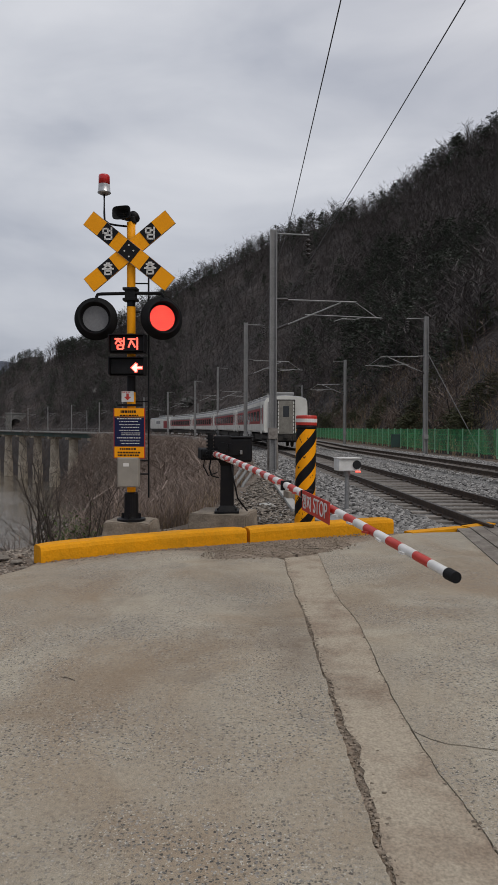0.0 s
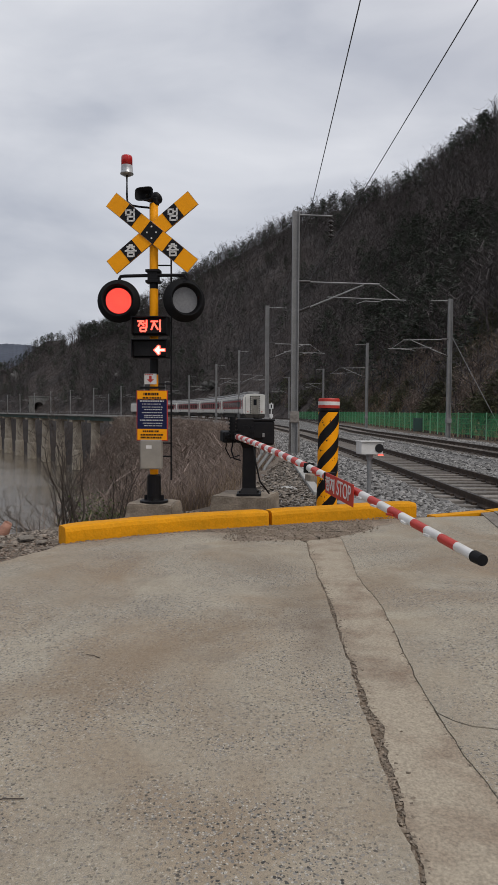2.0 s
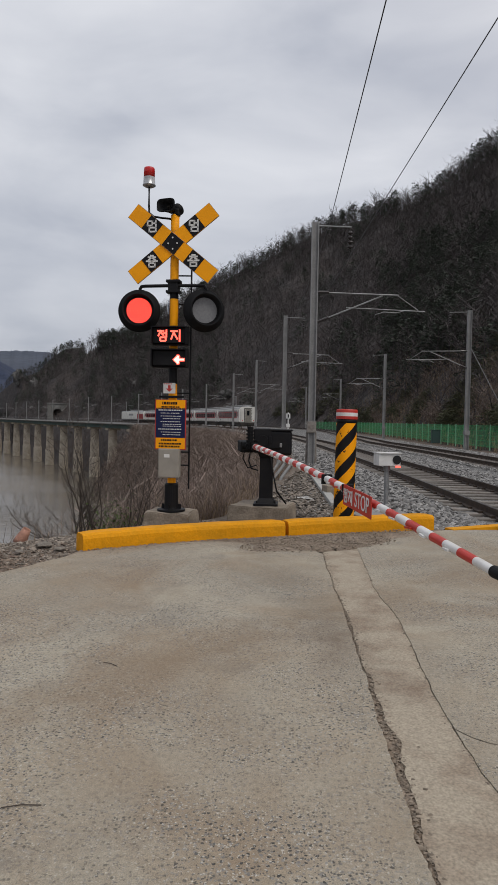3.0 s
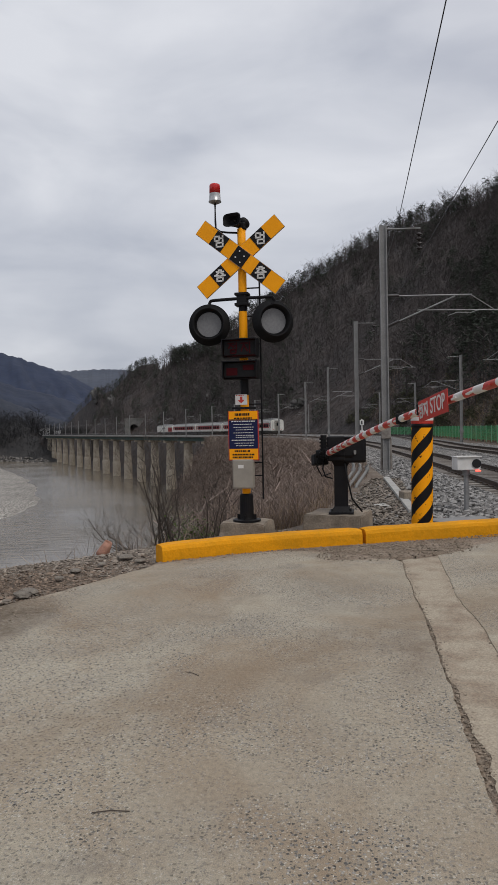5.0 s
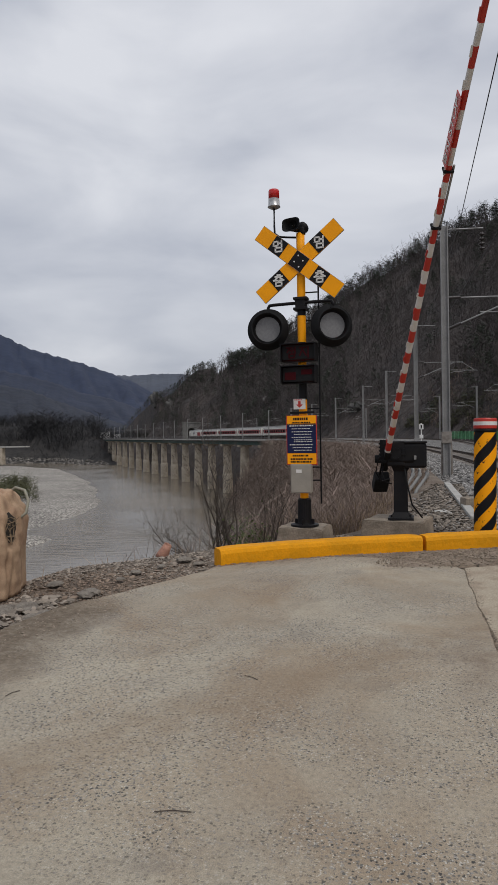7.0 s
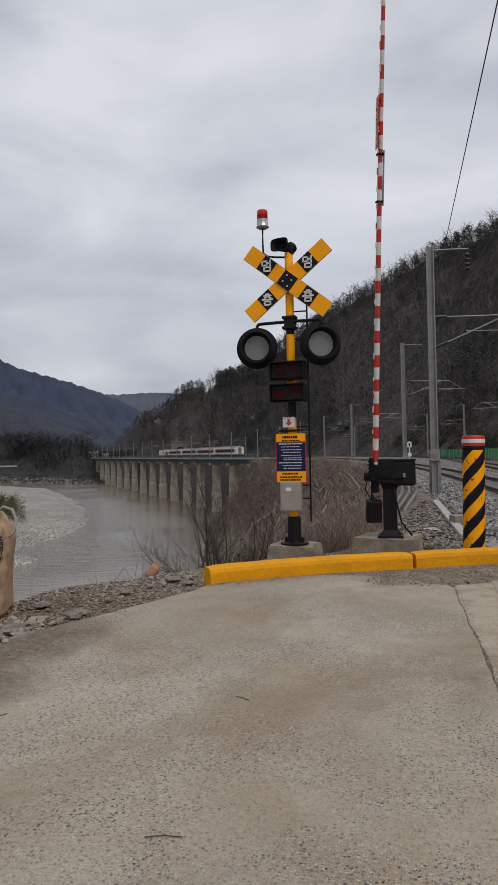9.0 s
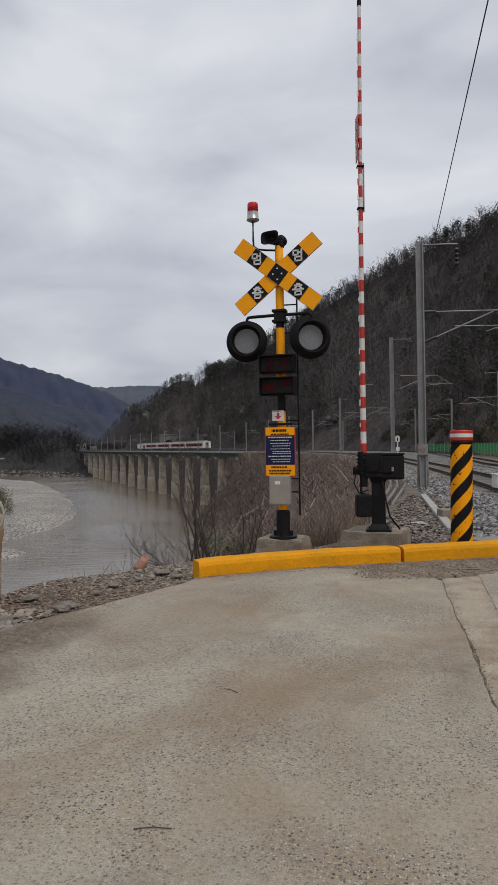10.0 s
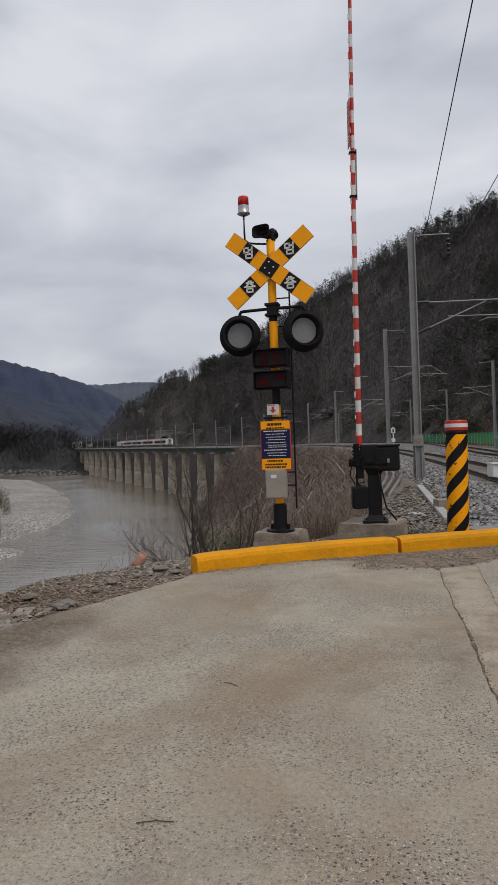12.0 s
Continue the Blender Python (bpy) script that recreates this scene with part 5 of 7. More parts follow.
def build_far_woods():
    rng = np.random.default_rng(81)
    spots, hs = [], []
    for _ in range(5200):
        a = rng.uniform(-43, -24.5)
        f = rng.random() ** 0.8
        x, y, z = bank_point(a, f)
        if a > -25.8 and f < 0.35 or f < 0.045:
            continue
        spots.append((x, y, z - 0.8))
        hs.append((3.5 + 12 * rng.random() ** 2) * (0.85 + 0.7 * float(wobble(np.array(x), np.array(y), 30.0))) * (0.5 if f < 0.2 else 1.0))
    plant("far_bank_woods", BARE, spots, hs, M_DARKWOOD, "dark leafless woods on the far bank", "woods", 82, (1.7, 2.8))
    spots, sizes = [], []
    for _ in range(1500):
        a = rng.uniform(-38, -26.4)
        x, y, z = bank_point(a, 0.035 + 0.075 * rng.random())
        spots.append((x, y, z - 0.2))
        sizes.append(0.3 + 1.6 * rng.random() ** 2)
    scatter_stones("shore_rocks", "pale boulders and bedrock along the far shore", spots, sizes, M_SHORE, "rocks", 84, 0.55)
    spots, hs, scrub, scrub_h = [], [], [], []
    for s, o in zip(np.concatenate([rng.uniform(206, 640, 3800), rng.uniform(95, 212, 5200)]), np.concatenate([rng.uniform(-9, 26, 3800), rng.uniform(-30, -3.4, 5200)])):
        p = on_line(min(s, 610), o)
        if s > 610:
            p = p + Vector((-(s - 610) * 1.6, (s - 610) * 0.5, 0))
        d = float(signed(np.array([p.x]), np.array([p.y]), EDGE)[0])
        z = float(ground_height(np.array([p.x]), np.array([p.y]))[0])
        if d < -3 or z < WATER_Z - 0.3 or (o < 4 and 212 < s < 610) or (s <= 212 and d < 0.4):
            continue
        if s <= 212:
            scrub.append((p.x, p.y, z - 0.3))
            scrub_h.append(min(rng.uniform(1.5, 4.0), max(0.6, 0.2 - z)))
            continue
        spots.append((p.x, p.y, z - 0.3))
        hs.append(min(rng.uniform(2.0, 5.0), max(0.6, 0.2 - z)) if d > 0 else rng.uniform(2.0, 3.2))
    plant("bank_scrub", THIN, scrub, scrub_h, M_TWIG, "tangled brown scrub down the embankment to the river", "brush", 87, (1.3, 2.2))
    plant("river_bank_brush", THIN, spots, hs, M_BARK, "leafless brush on the steep bank behind the piers", "brush", 86, (1.2, 2.0))
    spots, hs = [], []
    for _ in range(700):
        r, a = rng.uniform(224, 293), -32.2 - 9 * rng.random()
        spots.append((r * math.sin(radians(a)), r * math.cos(radians(a)), WATER_Z + 0.3))
        hs.append(rng.uniform(2.0, 8.5) * (0.45 if a > -32.8 else 1.0))
    plant("bar_bushes", THIN + PINES[:2], spots, hs, M_OLIVE, "olive bushes on the shingle bar", "bushes", 83, (1.2, 2.0))


build_far_woods()


def build_far_bank():
    """The rising ground of the far shore."""
    verts, faces, k = [], [], 24
    azs = np.linspace(-62, -23.5, 130)
    for i, a in enumerate(azs):
        verts += [bank_point(a, j / (k - 1)) for j in range(k)]
        if i:
            for j in range(k - 1):
                p = (i - 1) * k + j
                faces.append((p, p + 1, p + k + 1, p + k))
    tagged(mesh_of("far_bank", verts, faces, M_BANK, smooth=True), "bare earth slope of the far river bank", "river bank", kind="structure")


build_far_bank()


def build_house(m, w, d, h, label):
    b = thing("far_building", m, label, "building", "far buildings")
    part("walls", box((w, d, h), (0, 0, h / 2)), M_HOUSE, b)
    part("roof", box((w + 0.8, d + 0.8, 0.5), (0, 0, h + 0.25), bevel=0.1), M_COACHGREY, b)
    for fl in range(max(1, int(h // 3))):
        for i in range(int(w // 3)):
            part("window", box((1.4, 0.1, 1.3), (-w / 2 + 1.8 + i * 3, -d / 2 - 0.03, 1.6 + fl * 3)), M_GLASS, b)


build_house(pose(-287, 572, -1.5, 0, 0, 25), 9, 8, 7.5, "small white building beyond the viaduct")
build_house(pose(-277, 577, -1.5, 0, 0, 25), 6, 7, 5.2, "small white building with a flat roof")


def build_far_bridge():
    br = thing("far_road_bridge", Matrix(), "low pale road bridge far upstream", "bridge", kind="structure")
    part("deck", box((170, 6, 0.9), (-376, 440, -5.0), Matrix.Rotation(radians(8), 4, "Z")), M_TROUGH, br)
    for k in range(5):
        part("pier", box((2, 4, 13), (-444 + k * 33, 430 + k * 4.6, -12)), M_PIER, br)


build_far_bridge()


# ---- tunnel, fence, things by the track ----
def build_tunnel():
    s = 392
    p = far_track(s)
    t = thing("tunnel_portal", Matrix.Translation((p.x, p.y, 0)) @ Matrix.Rotation(heading(s), 4, "Z"), "dark arched railway tunnel mouth in a stone portal", "tunnel", kind="structure")
    bm = bmesh.new()
    inner = [(2.7, -0.3)] + [(2.7 * math.cos(a), 3.2 + 2.7 * math.sin(a)) for a in [math.pi * i / 14 for i in range(15)]] + [(-2.7, -0.3)]
    outer = [(5.5, -0.3), (5.5, 4.5)] + [(5.5 - 11 * i / 12, 8.6) for i in range(13)] + [(-5.5, 4.5), (-5.5, -0.3)]
    vi = [[bm.verts.new((x, y, z)) for x, z in inner] for y in (0, 14)]
    vo = [bm.verts.new((x, 0, z)) for x, z in outer]
    for k in range(len(inner) - 1):
        bm.faces.new((vi[0][k], vi[0][k + 1], vi[1][k + 1], vi[1][k]))
        bm.faces.new((vi[0][k], vo[k], vo[k + 1], vi[0][k + 1]))
    bm.faces.new(vi[1])
    part("portal_wall", bm, M_DECK, t)
    part("parapet", box((11.6, 1.0, 0.7), (0, 0.2, 8.8), bevel=0.05), M_DECK, t)
    # added black sheet across the bore, in place of its unlit depth
    part("bore_shade_sheet", box((5.2, 0.3, 6), (0, 13.5, 2.8)), M_MATT, t)


build_tunnel()


def build_fence():
    fe = thing("green_fence", Matrix(), "green mesh fence along the foot of the hill", "fence")
    first = None
    pts = [far_track(s, 6.4) for s in np.arange(20, 150, 2.5)]
    for i, p in enumerate(pts):
        if first is None:
            first = part("post", box((0.07, 0.07, 1.75), (0, 0, 0.75), bevel=0.006), M_POST, fe)
            ob = first
        else:
            ob = new("post", first.data)
            ob.parent = fe
        ob.matrix_basis = Matrix.Translation((p.x, p.y, -0.15))
    for a, b in zip(pts, pts[1:]):
        d = b - a
        m = Matrix.Translation((a + b) / 2) @ Matrix.Rotation(math.atan2(d.y, d.x), 4, "Z")
        bm = bmesh.new()
        n = 17
        for k in range(n):
            x = -d.length / 2 + d.length * (k + 0.5) / n
            box((0.022, 0.012, 1.5), (x, 0, 0.66), bm=bm)
        for z in (0.0, 0.35, 0.7, 1.05, 1.4):
            box((d.length, 0.016, 0.022), (0, 0, z), bm=bm)
        ob = part("mesh_panel", bm, M_FENCE, fe)
        ob.matrix_basis = m


build_fence()
p = far_track(57, 5.8)
gb = thing("green_cabinet", Matrix.Translation((p.x, p.y, -0.2)), "green steel cabinet beside the fence", "cabinet")
part("body", box((0.7, 0.5, 1.1), (0, 0, 0.55), bevel=0.03), M_GIRDER, gb)
part("lid", box((0.77, 0.56, 0.06), (0, 0, 1.13), bevel=0.02), M_GIRDER, gb)


def build_grass_foot():
    rng = np.random.default_rng(91)
    pts = np.array([tuple(far_track(rng.uniform(24, 130), rng.uniform(6.8, 17))) for _ in range(5000)])
    az, r = np.degrees(np.arctan2(pts[:, 0], pts[:, 1])), np.hypot(pts[:, 0], pts[:, 1])
    pts[:, 2] = np.maximum(hill_point(az, r)[2], -0.4) - 0.05
    spots, hs = pts, rng.uniform(0.4, 1.6, len(pts))
    stems("foot_grass", "straw-coloured grass and brush at the hill's foot", spots, hs, 0.05, M_STRAW, 92, 0.6, 3)


build_grass_foot()
# stay wire of the mast by the fence
stay = thing("mast_stay", Matrix(), "steel stay wire anchoring a mast", "stay wire")
part("wire", rod((12.1, 44.6, 6.5), (15.3, 43.4, -0.1), 0.025, n=6), M_GREYSTEEL, stay)
part("turnbuckle", rod((14.9, 43.55, 0.75), (15.25, 43.42, 0.0), 0.07, n=6), M_GREYSTEEL, stay)


def build_track_sign():
    p = on_line(57, -2.6)
    t = thing("track_sign", Matrix.Translation((0.2, 55, -0.2)), "white lineside marker on a thin post", "sign")
    part("post", rod((0, 0, 0), (0, 0, 2.4), 0.05, n=8), M_WHITE, t)
    part("plate", box((0.34, 0.03, 0.42), (0, -0.05, 2.1), bevel=0.005), M_WHITE, t)
    part("plate", box((0.30, 0.03, 0.30), (0, -0.05, 1.3), bevel=0.005), M_WHITE, t)
    part("mark", box((0.10, 0.01, 0.28), (0, -0.072, 2.1)), M_BLACK, t)


build_track_sign()


def build_trackside():
    sl = thing("concrete_slab", Matrix.Translation((0.86, 16.2, -0.06)) @ Matrix.Rotation(radians(1.2), 4, "Z"), "long white concrete trough cover lying on the ballast", "concrete slab")
    part("slab", box((0.17, 8.0, 0.14), (0, 0, 0), bevel=0.012), M_TROUGH, sl)
    cb = thing("concrete_block", pose(1.05, 14.2, -0.12, 0, 0, 15), "small rough concrete block on the ballast", "concrete block")
    part("block", box((0.42, 0.35, 0.30), (0, 0, 0.12), bevel=0.02), M_CONC, cb)
    hatch = thing("cable_pit_lid", pose(1.62, 10.75, -0.1, 0, 0, 25), "flat grey cable pit lid", "pit lid")
    part("lid", box((0.95, 0.7, 0.12), (0, 0, 0.06), bevel=0.015), M_POLE, hatch)
    part("frame", box((1.05, 0.8, 0.06), (0, 0, 0.02), bevel=0.01), M_CONC, hatch)
    for i, x in enumerate((-0.22, -0.05, 0.14)):
        c = thing("cable_conduit", pose(x, 17.5 + 0.1 * i, 0), "bent grey cable conduit rising from the rubble", "conduit", "cable conduits")
        part("pipe", pipe([(-0.30, -0.25, -0.22), (-0.22, -0.12, 0.0), (-0.05, 0.05, 0.22), (0.05, 0.12, 0.36), (0.06, 0.14, 0.50), (0.02, 0.14, 0.66 - 0.12 * i)], 0.042, 10), M_PIPE, c, smooth=True)
        part("collar", rod((0.05, 0.12, 0.36), (0.06, 0.14, 0.44), 0.052, n=12), M_PIPE, c)
    chip = thing("broken_slab", pose(0.40, 13.3, -0.07, 3, -4, 20), "small broken pale concrete slab on the rubble", "concrete slab")
    part("slab", box((0.30, 0.34, 0.05), (0, 0, 0), bevel=0.012), M_TROUGH, chip)
    rng = np.random.default_rng(95)
    ys = 10.5 + 10 * rng.random(7000) ** 1.4
    xs = -0.55 + (1.35 + 0.02 * ys) * rng.random(7000) ** 0.9
    ok = signed(xs, ys, EDGE) < -0.1
    spots = np.stack([xs, ys, np.full(len(xs), -0.075) + 0.03 * rng.random(len(xs))], -1)[ok]
    scatter_stones("brown_rubble", "brown splintered rubble lying over the ballast", spots, 0.014 + 0.036 * rng.random(len(spots)) ** 2, M_CHIPS, "rubble", 96, 0.4)


build_trackside()


# ---- river-side clutter ----
def build_bag():
    b = thing("bulk_bag", pose(-4.36, 5.76, -0.05, 0, 0, 20), "torn orange-brown woven bulk bag full of rubbish", "bulk bag")
    bm = bmesh.new()
    bmesh.ops.create_cube(bm, size=1.0)
    bmesh.ops.subdivide_edges(bm, edges=bm.edges[:], cuts=30, use_grid_fill=True)
    for v in bm.verts:
        p = v.co.copy()
        f = p.z + 0.5
        k = 1.0 + 0.05 * math.sin(f * math.pi) - 0.20 * max(0, f - 0.8) / 0.2
        rad = max(abs(p.x), abs(p.y), 1e-6)
        ln = math.hypot(p.x, p.y)
        if ln > 1e-5:
            q = 0.40 + 0.60 * (rad / ln) ** 0.5
            p.x, p.y = p.x * q * k, p.y * q * k
        w = noise.noise((p.x * 4, p.y * 4, p.z * 3)) * 0.07 + abs(noise.noise((p.x * 9, p.y * 9, p.z * 2.2))) * 0.075 + abs(noise.noise((p.x * 5 + 3, p.y * 5, p.z * 11))) * 0.045 - 0.035
        v.co = Vector((p.x * (0.86 + w), p.y * (0.86 + w), f * 1.02 + (w * 0.6 if f > 0.5 else 0)))
    part("sack", bm, M_BAG, b, smooth=True)
    part("strap", pipe([(0.28, 0.20, 0.98), (0.36, 0.18, 1.05), (0.46, 0.14, 1.02), (0.51, 0.08, 0.92), (0.50, 0.02, 0.80), (0.43, -0.02, 0.74)], 0.016, 8), M_STRAP, b, "faded khaki carrying strap", True)
    out = Vector((0.82, -0.57, 0.0))
    side = Vector((0.57, 0.82, 0.0))
    mid = Vector((0.395, -0.30, 0.70)) + out * 0.004
    # dark disc laid on the sack for the shade inside the tear
    bm = bmesh.new()
    ring = []
    for i in range(22):
        a = i * math.tau / 22
        k = 1 + 0.35 * noise.noise((math.cos(a) * 1.7, math.sin(a) * 1.7, 3.0))
        ring.append(bm.verts.new(mid + (side * 0.105 * math.cos(a) + Vector((0, 0, 0.135)) * math.sin(a)) * k))
    for a, c in zip(ring, ring[1:] + ring[:1]):
        bm.faces.new((a, c, bm.verts.new(mid + out * 0.02)))
    bmesh.ops.remove_doubles(bm, verts=bm.verts[:], dist=0.0005)
    part("tear", bm, M_UNDER, b, "ragged tear, the shade in its hole shown by a dark raised patch")
    rng = random.Random(2)
    bm = bmesh.new()
    for _ in range(46):
        a = mid + out * 0.015 + side * rng.uniform(-.08, .08) + Vector((0, 0, rng.uniform(-.12, .08)))
        rod(a, a + out * rng.uniform(0.0, 0.04) + side * rng.uniform(-.07, .07) + Vector((0, 0, rng.uniform(-.09, .05))), 0.005, 0.003, n=4, bm=bm)
    part("straw", bm, M_STRAW, b, "straw showing through a tear")


build_bag()


def earth_patch(cx, cy, rx, ry, skew, label, material):
    """A thin ragged sheet of soil over the concrete."""
    bm = bmesh.new()
    rings = []
    for f in (1.0, 0.86, 0.6, 0.25):
        ring = []
        for i in range(96):
            a = i * math.tau / 96
            x, y = cx + rx * f * math.cos(a), cy + ry * f * math.sin(a) + skew * f * math.cos(a)
            k = 0.16 * noise.noise((x * 3, y * 3, 2.0)) + 0.10 * noise.noise((x * 11, y * 11, 5.0))
            ring.append(bm.verts.new((x + k, y + k, -0.004 + 0.026 * (1 - f) ** 0.6 + (0.006 * noise.noise((x * 8, y * 8, 1.0)) if f < 1 else 0.0))))
        rings.append(ring)
    for a, b in zip(rings, rings[1:]):
        for i in range(96):
            bm.faces.new((a[i], a[(i + 1) % 96], b[(i + 1) % 96], b[i]))
    bm.faces.new(rings[-1])
    tagged(part("washed_earth", bm, material, smooth=True), label, "earth", kind="structure")


def build_debris():
    rng = np.random.default_rng(101)
    spots, sizes, pale, pale_sizes = [], [], [], []
    xs, ys = rng.uniform(-5.0, -0.2, 64000), rng.uniform(3.2, 10.2, 64000)
    ds, zs = signed(xs, ys, EDGE), ground_height(xs, ys)
    for x, y, d, z in zip(xs, ys, ds, zs):
        if d > 0.9:
            continue
        road_edge = float(np.interp(y, (2, 3.0, 4.5, 5.25, 5.68, 6.26, 6.8, 7.03, 7.55, 7.9), (-3.4, -3.3, -3.22, -3.12, -2.9, -2.62, -2.36, -2.05, -1.2, -0.4)))
        if y < 7.8 and x > road_edge + 0.05:
            continue
        if 7.3 < y < 9.2 and x > -2.4 and y < 8.55 + (x + 0.8) * 0.55:
            continue
        size = 0.005 + 0.019 * rng.random() ** 3 + (0.035 * rng.random() if rng.random() < 0.02 else 0)
        grey = 0.06 + 0.75 * min(1.0, max(0.0, (y - 6.6) / 1.0)) + (0.35 if d > -0.25 else 0.0) + 0.35 * float(noise.noise((x * 1.5, y * 1.5, 7.0)))
        (pale if rng.random() < grey else spots).append((x, y, z + 0.004))
        (pale_sizes if len(pale) > len(pale_sizes) else sizes).append(size)
    for _ in range(420):
        y = 4.1 + 1.6 * rng.random()
        x = -3.22 - 0.55 * rng.random() ** 1.3 - 0.08 * (5.2 - y)
        pale.append((x, y, -0.055 + 0.03 * rng.random()))
        pale_sizes.append(0.016 + 0.042 * rng.random() ** 2)
    scatter_stones("pale_gravel", "pale grey crushed gravel along the bank's rim", pale, pale_sizes, M_GRAVEL, "gravel", 103, 0.5)
    scatter_stones("bank_gravel", "loose stones and crushed rubble on the bank's edge", spots, sizes, M_RUBBLE, "gravel", 102, 0.5)
    big = [((-3.24, 4.98), 0.085), ((-3.40, 5.24), 0.08), ((-3.17, 5.80), 0.075), ((-3.14, 6.92), 0.06), ((-2.60, 7.52), 0.07), ((-3.16, 6.56), 0.05), ((-3.0, 7.3), 0.05), ((-2.2, 8.2), 0.06), ((-3.52, 5.30), 0.10), ((-3.66, 5.22), 0.075), ((-3.2, 5.95), 0.085), ((-3.6, 5.02), 0.085), ((-2.85, 7.7), 0.09), ((-3.2, 5.1), 0.08), ((-3.75, 6.2), 0.08), ((-2.0, 8.9), 0.10), ((-0.75, 9.3), 0.06)]
    for i, ((x, y), r) in enumerate(big):
        bm = bmesh.new()
        bmesh.ops.create_icosphere(bm, subdivisions=2, radius=r)
        for v in bm.verts:
            v.co += v.co.normalized() * noise.noise(v.co * 9 + Vector((i, 0, 0))) * r * 0.7
            v.co.z = max(v.co.z, -r * 0.3) * 0.42
        ob = part("flat_stone", bm, M_STONE)
        ob.matrix_basis = pose(x, y, -0.04 + r * 0.1, 4, -3, i * 50)
        tagged(ob, "flat broken grey stone on the bank", "stone", "bank stones")
    cone = thing("broken_cone", pose(-3.30, 8.12, -0.07, 14, 26, 30), "broken faded orange traffic cone stump", "traffic cone")
    part("stump", lathe([(0.085, -0.03), (0.078, 0.03), (0.062, 0.11), (0.050, 0.175), (0.044, 0.172), (0.058, 0.09), (0.068, 0.02)], 18), M_CONE, cone, smooth=True)
    for i, (x, y, a, ln) in enumerate(((-1.03, 3.93, -28, 0.055), (-0.98, 2.45, 12, 0.075), (-2.35, 3.4, 70, 0.05))):
        ob = part("fallen_twig", pipe([(-ln, 0, 0.005), (0, 0.008, 0.006), (ln, 0, 0.004)], 0.0022, 5), M_SHRUB)
        ob.matrix_basis = pose(x, y, 0.0, 0, 0, a)
        tagged(ob, "small dry twig lying on the concrete", "twig", "twigs on the road")
    earth_patch(0.46, 8.16, 0.95, 0.50, 0.40, "brown earth washed over the road's end", M_DIRT)
    # loose grit along the joints of the road
    spots, sizes = [], []
    for _ in range(5200):
        y = rng.uniform(1.2, 7.6)
        side = rng.random() < 0.9
        line = CRACK_A if side else CRACK_B
        x = float(np.interp(y, [p[1] for p in line], [p[0] for p in line])) + (joint_width(y) * rng.uniform(0.0, 1.0) + abs(rng.normal(0, 0.028)) if side else rng.normal(0, 0.012))
        spots.append((x, y, -0.014 + 0.008 * rng.random() if side else -0.005))
        sizes.append(0.002 + 0.011 * rng.random() ** 4)
    for _ in range(900):
        y = rng.uniform(3.4, 6.0)
        spots.append((-2.95 + 0.1 * (y - 4.5) + rng.normal(0, 0.14), y, 0.0))
        sizes.append(0.003 + 0.010 * rng.random() ** 3)
    for _ in range(2600):
        x = rng.uniform(-2.2, 2.0)
        y = float(np.interp(x, (-2.3, -1.6, -0.8, 0, 0.8, 2.1), (7.3, 7.8, 8.26, 8.6, 8.99, 9.6))) - abs(rng.normal(0, 0.14))
        spots.append((x, y, 0.0))
        sizes.append(0.003 + 0.010 * rng.random() ** 3)
    for _ in range(2600):
        a, f = rng.uniform(0, math.tau), rng.random() ** 0.6
        x, y = 0.46 + 1.0 * f * math.cos(a), 8.16 + 0.52 * f * math.sin(a) + 0.40 * f * math.cos(a)
        spots.append((x, y, 0.004 + 0.02 * (1 - f) ** 0.6))
        sizes.append(0.003 + 0.014 * rng.random() ** 4)
    scatter_stones("road_grit", "loose grit along the road's joints and kerb", spots, sizes, M_GRIT, "grit", 104, 0.6)


build_debris()


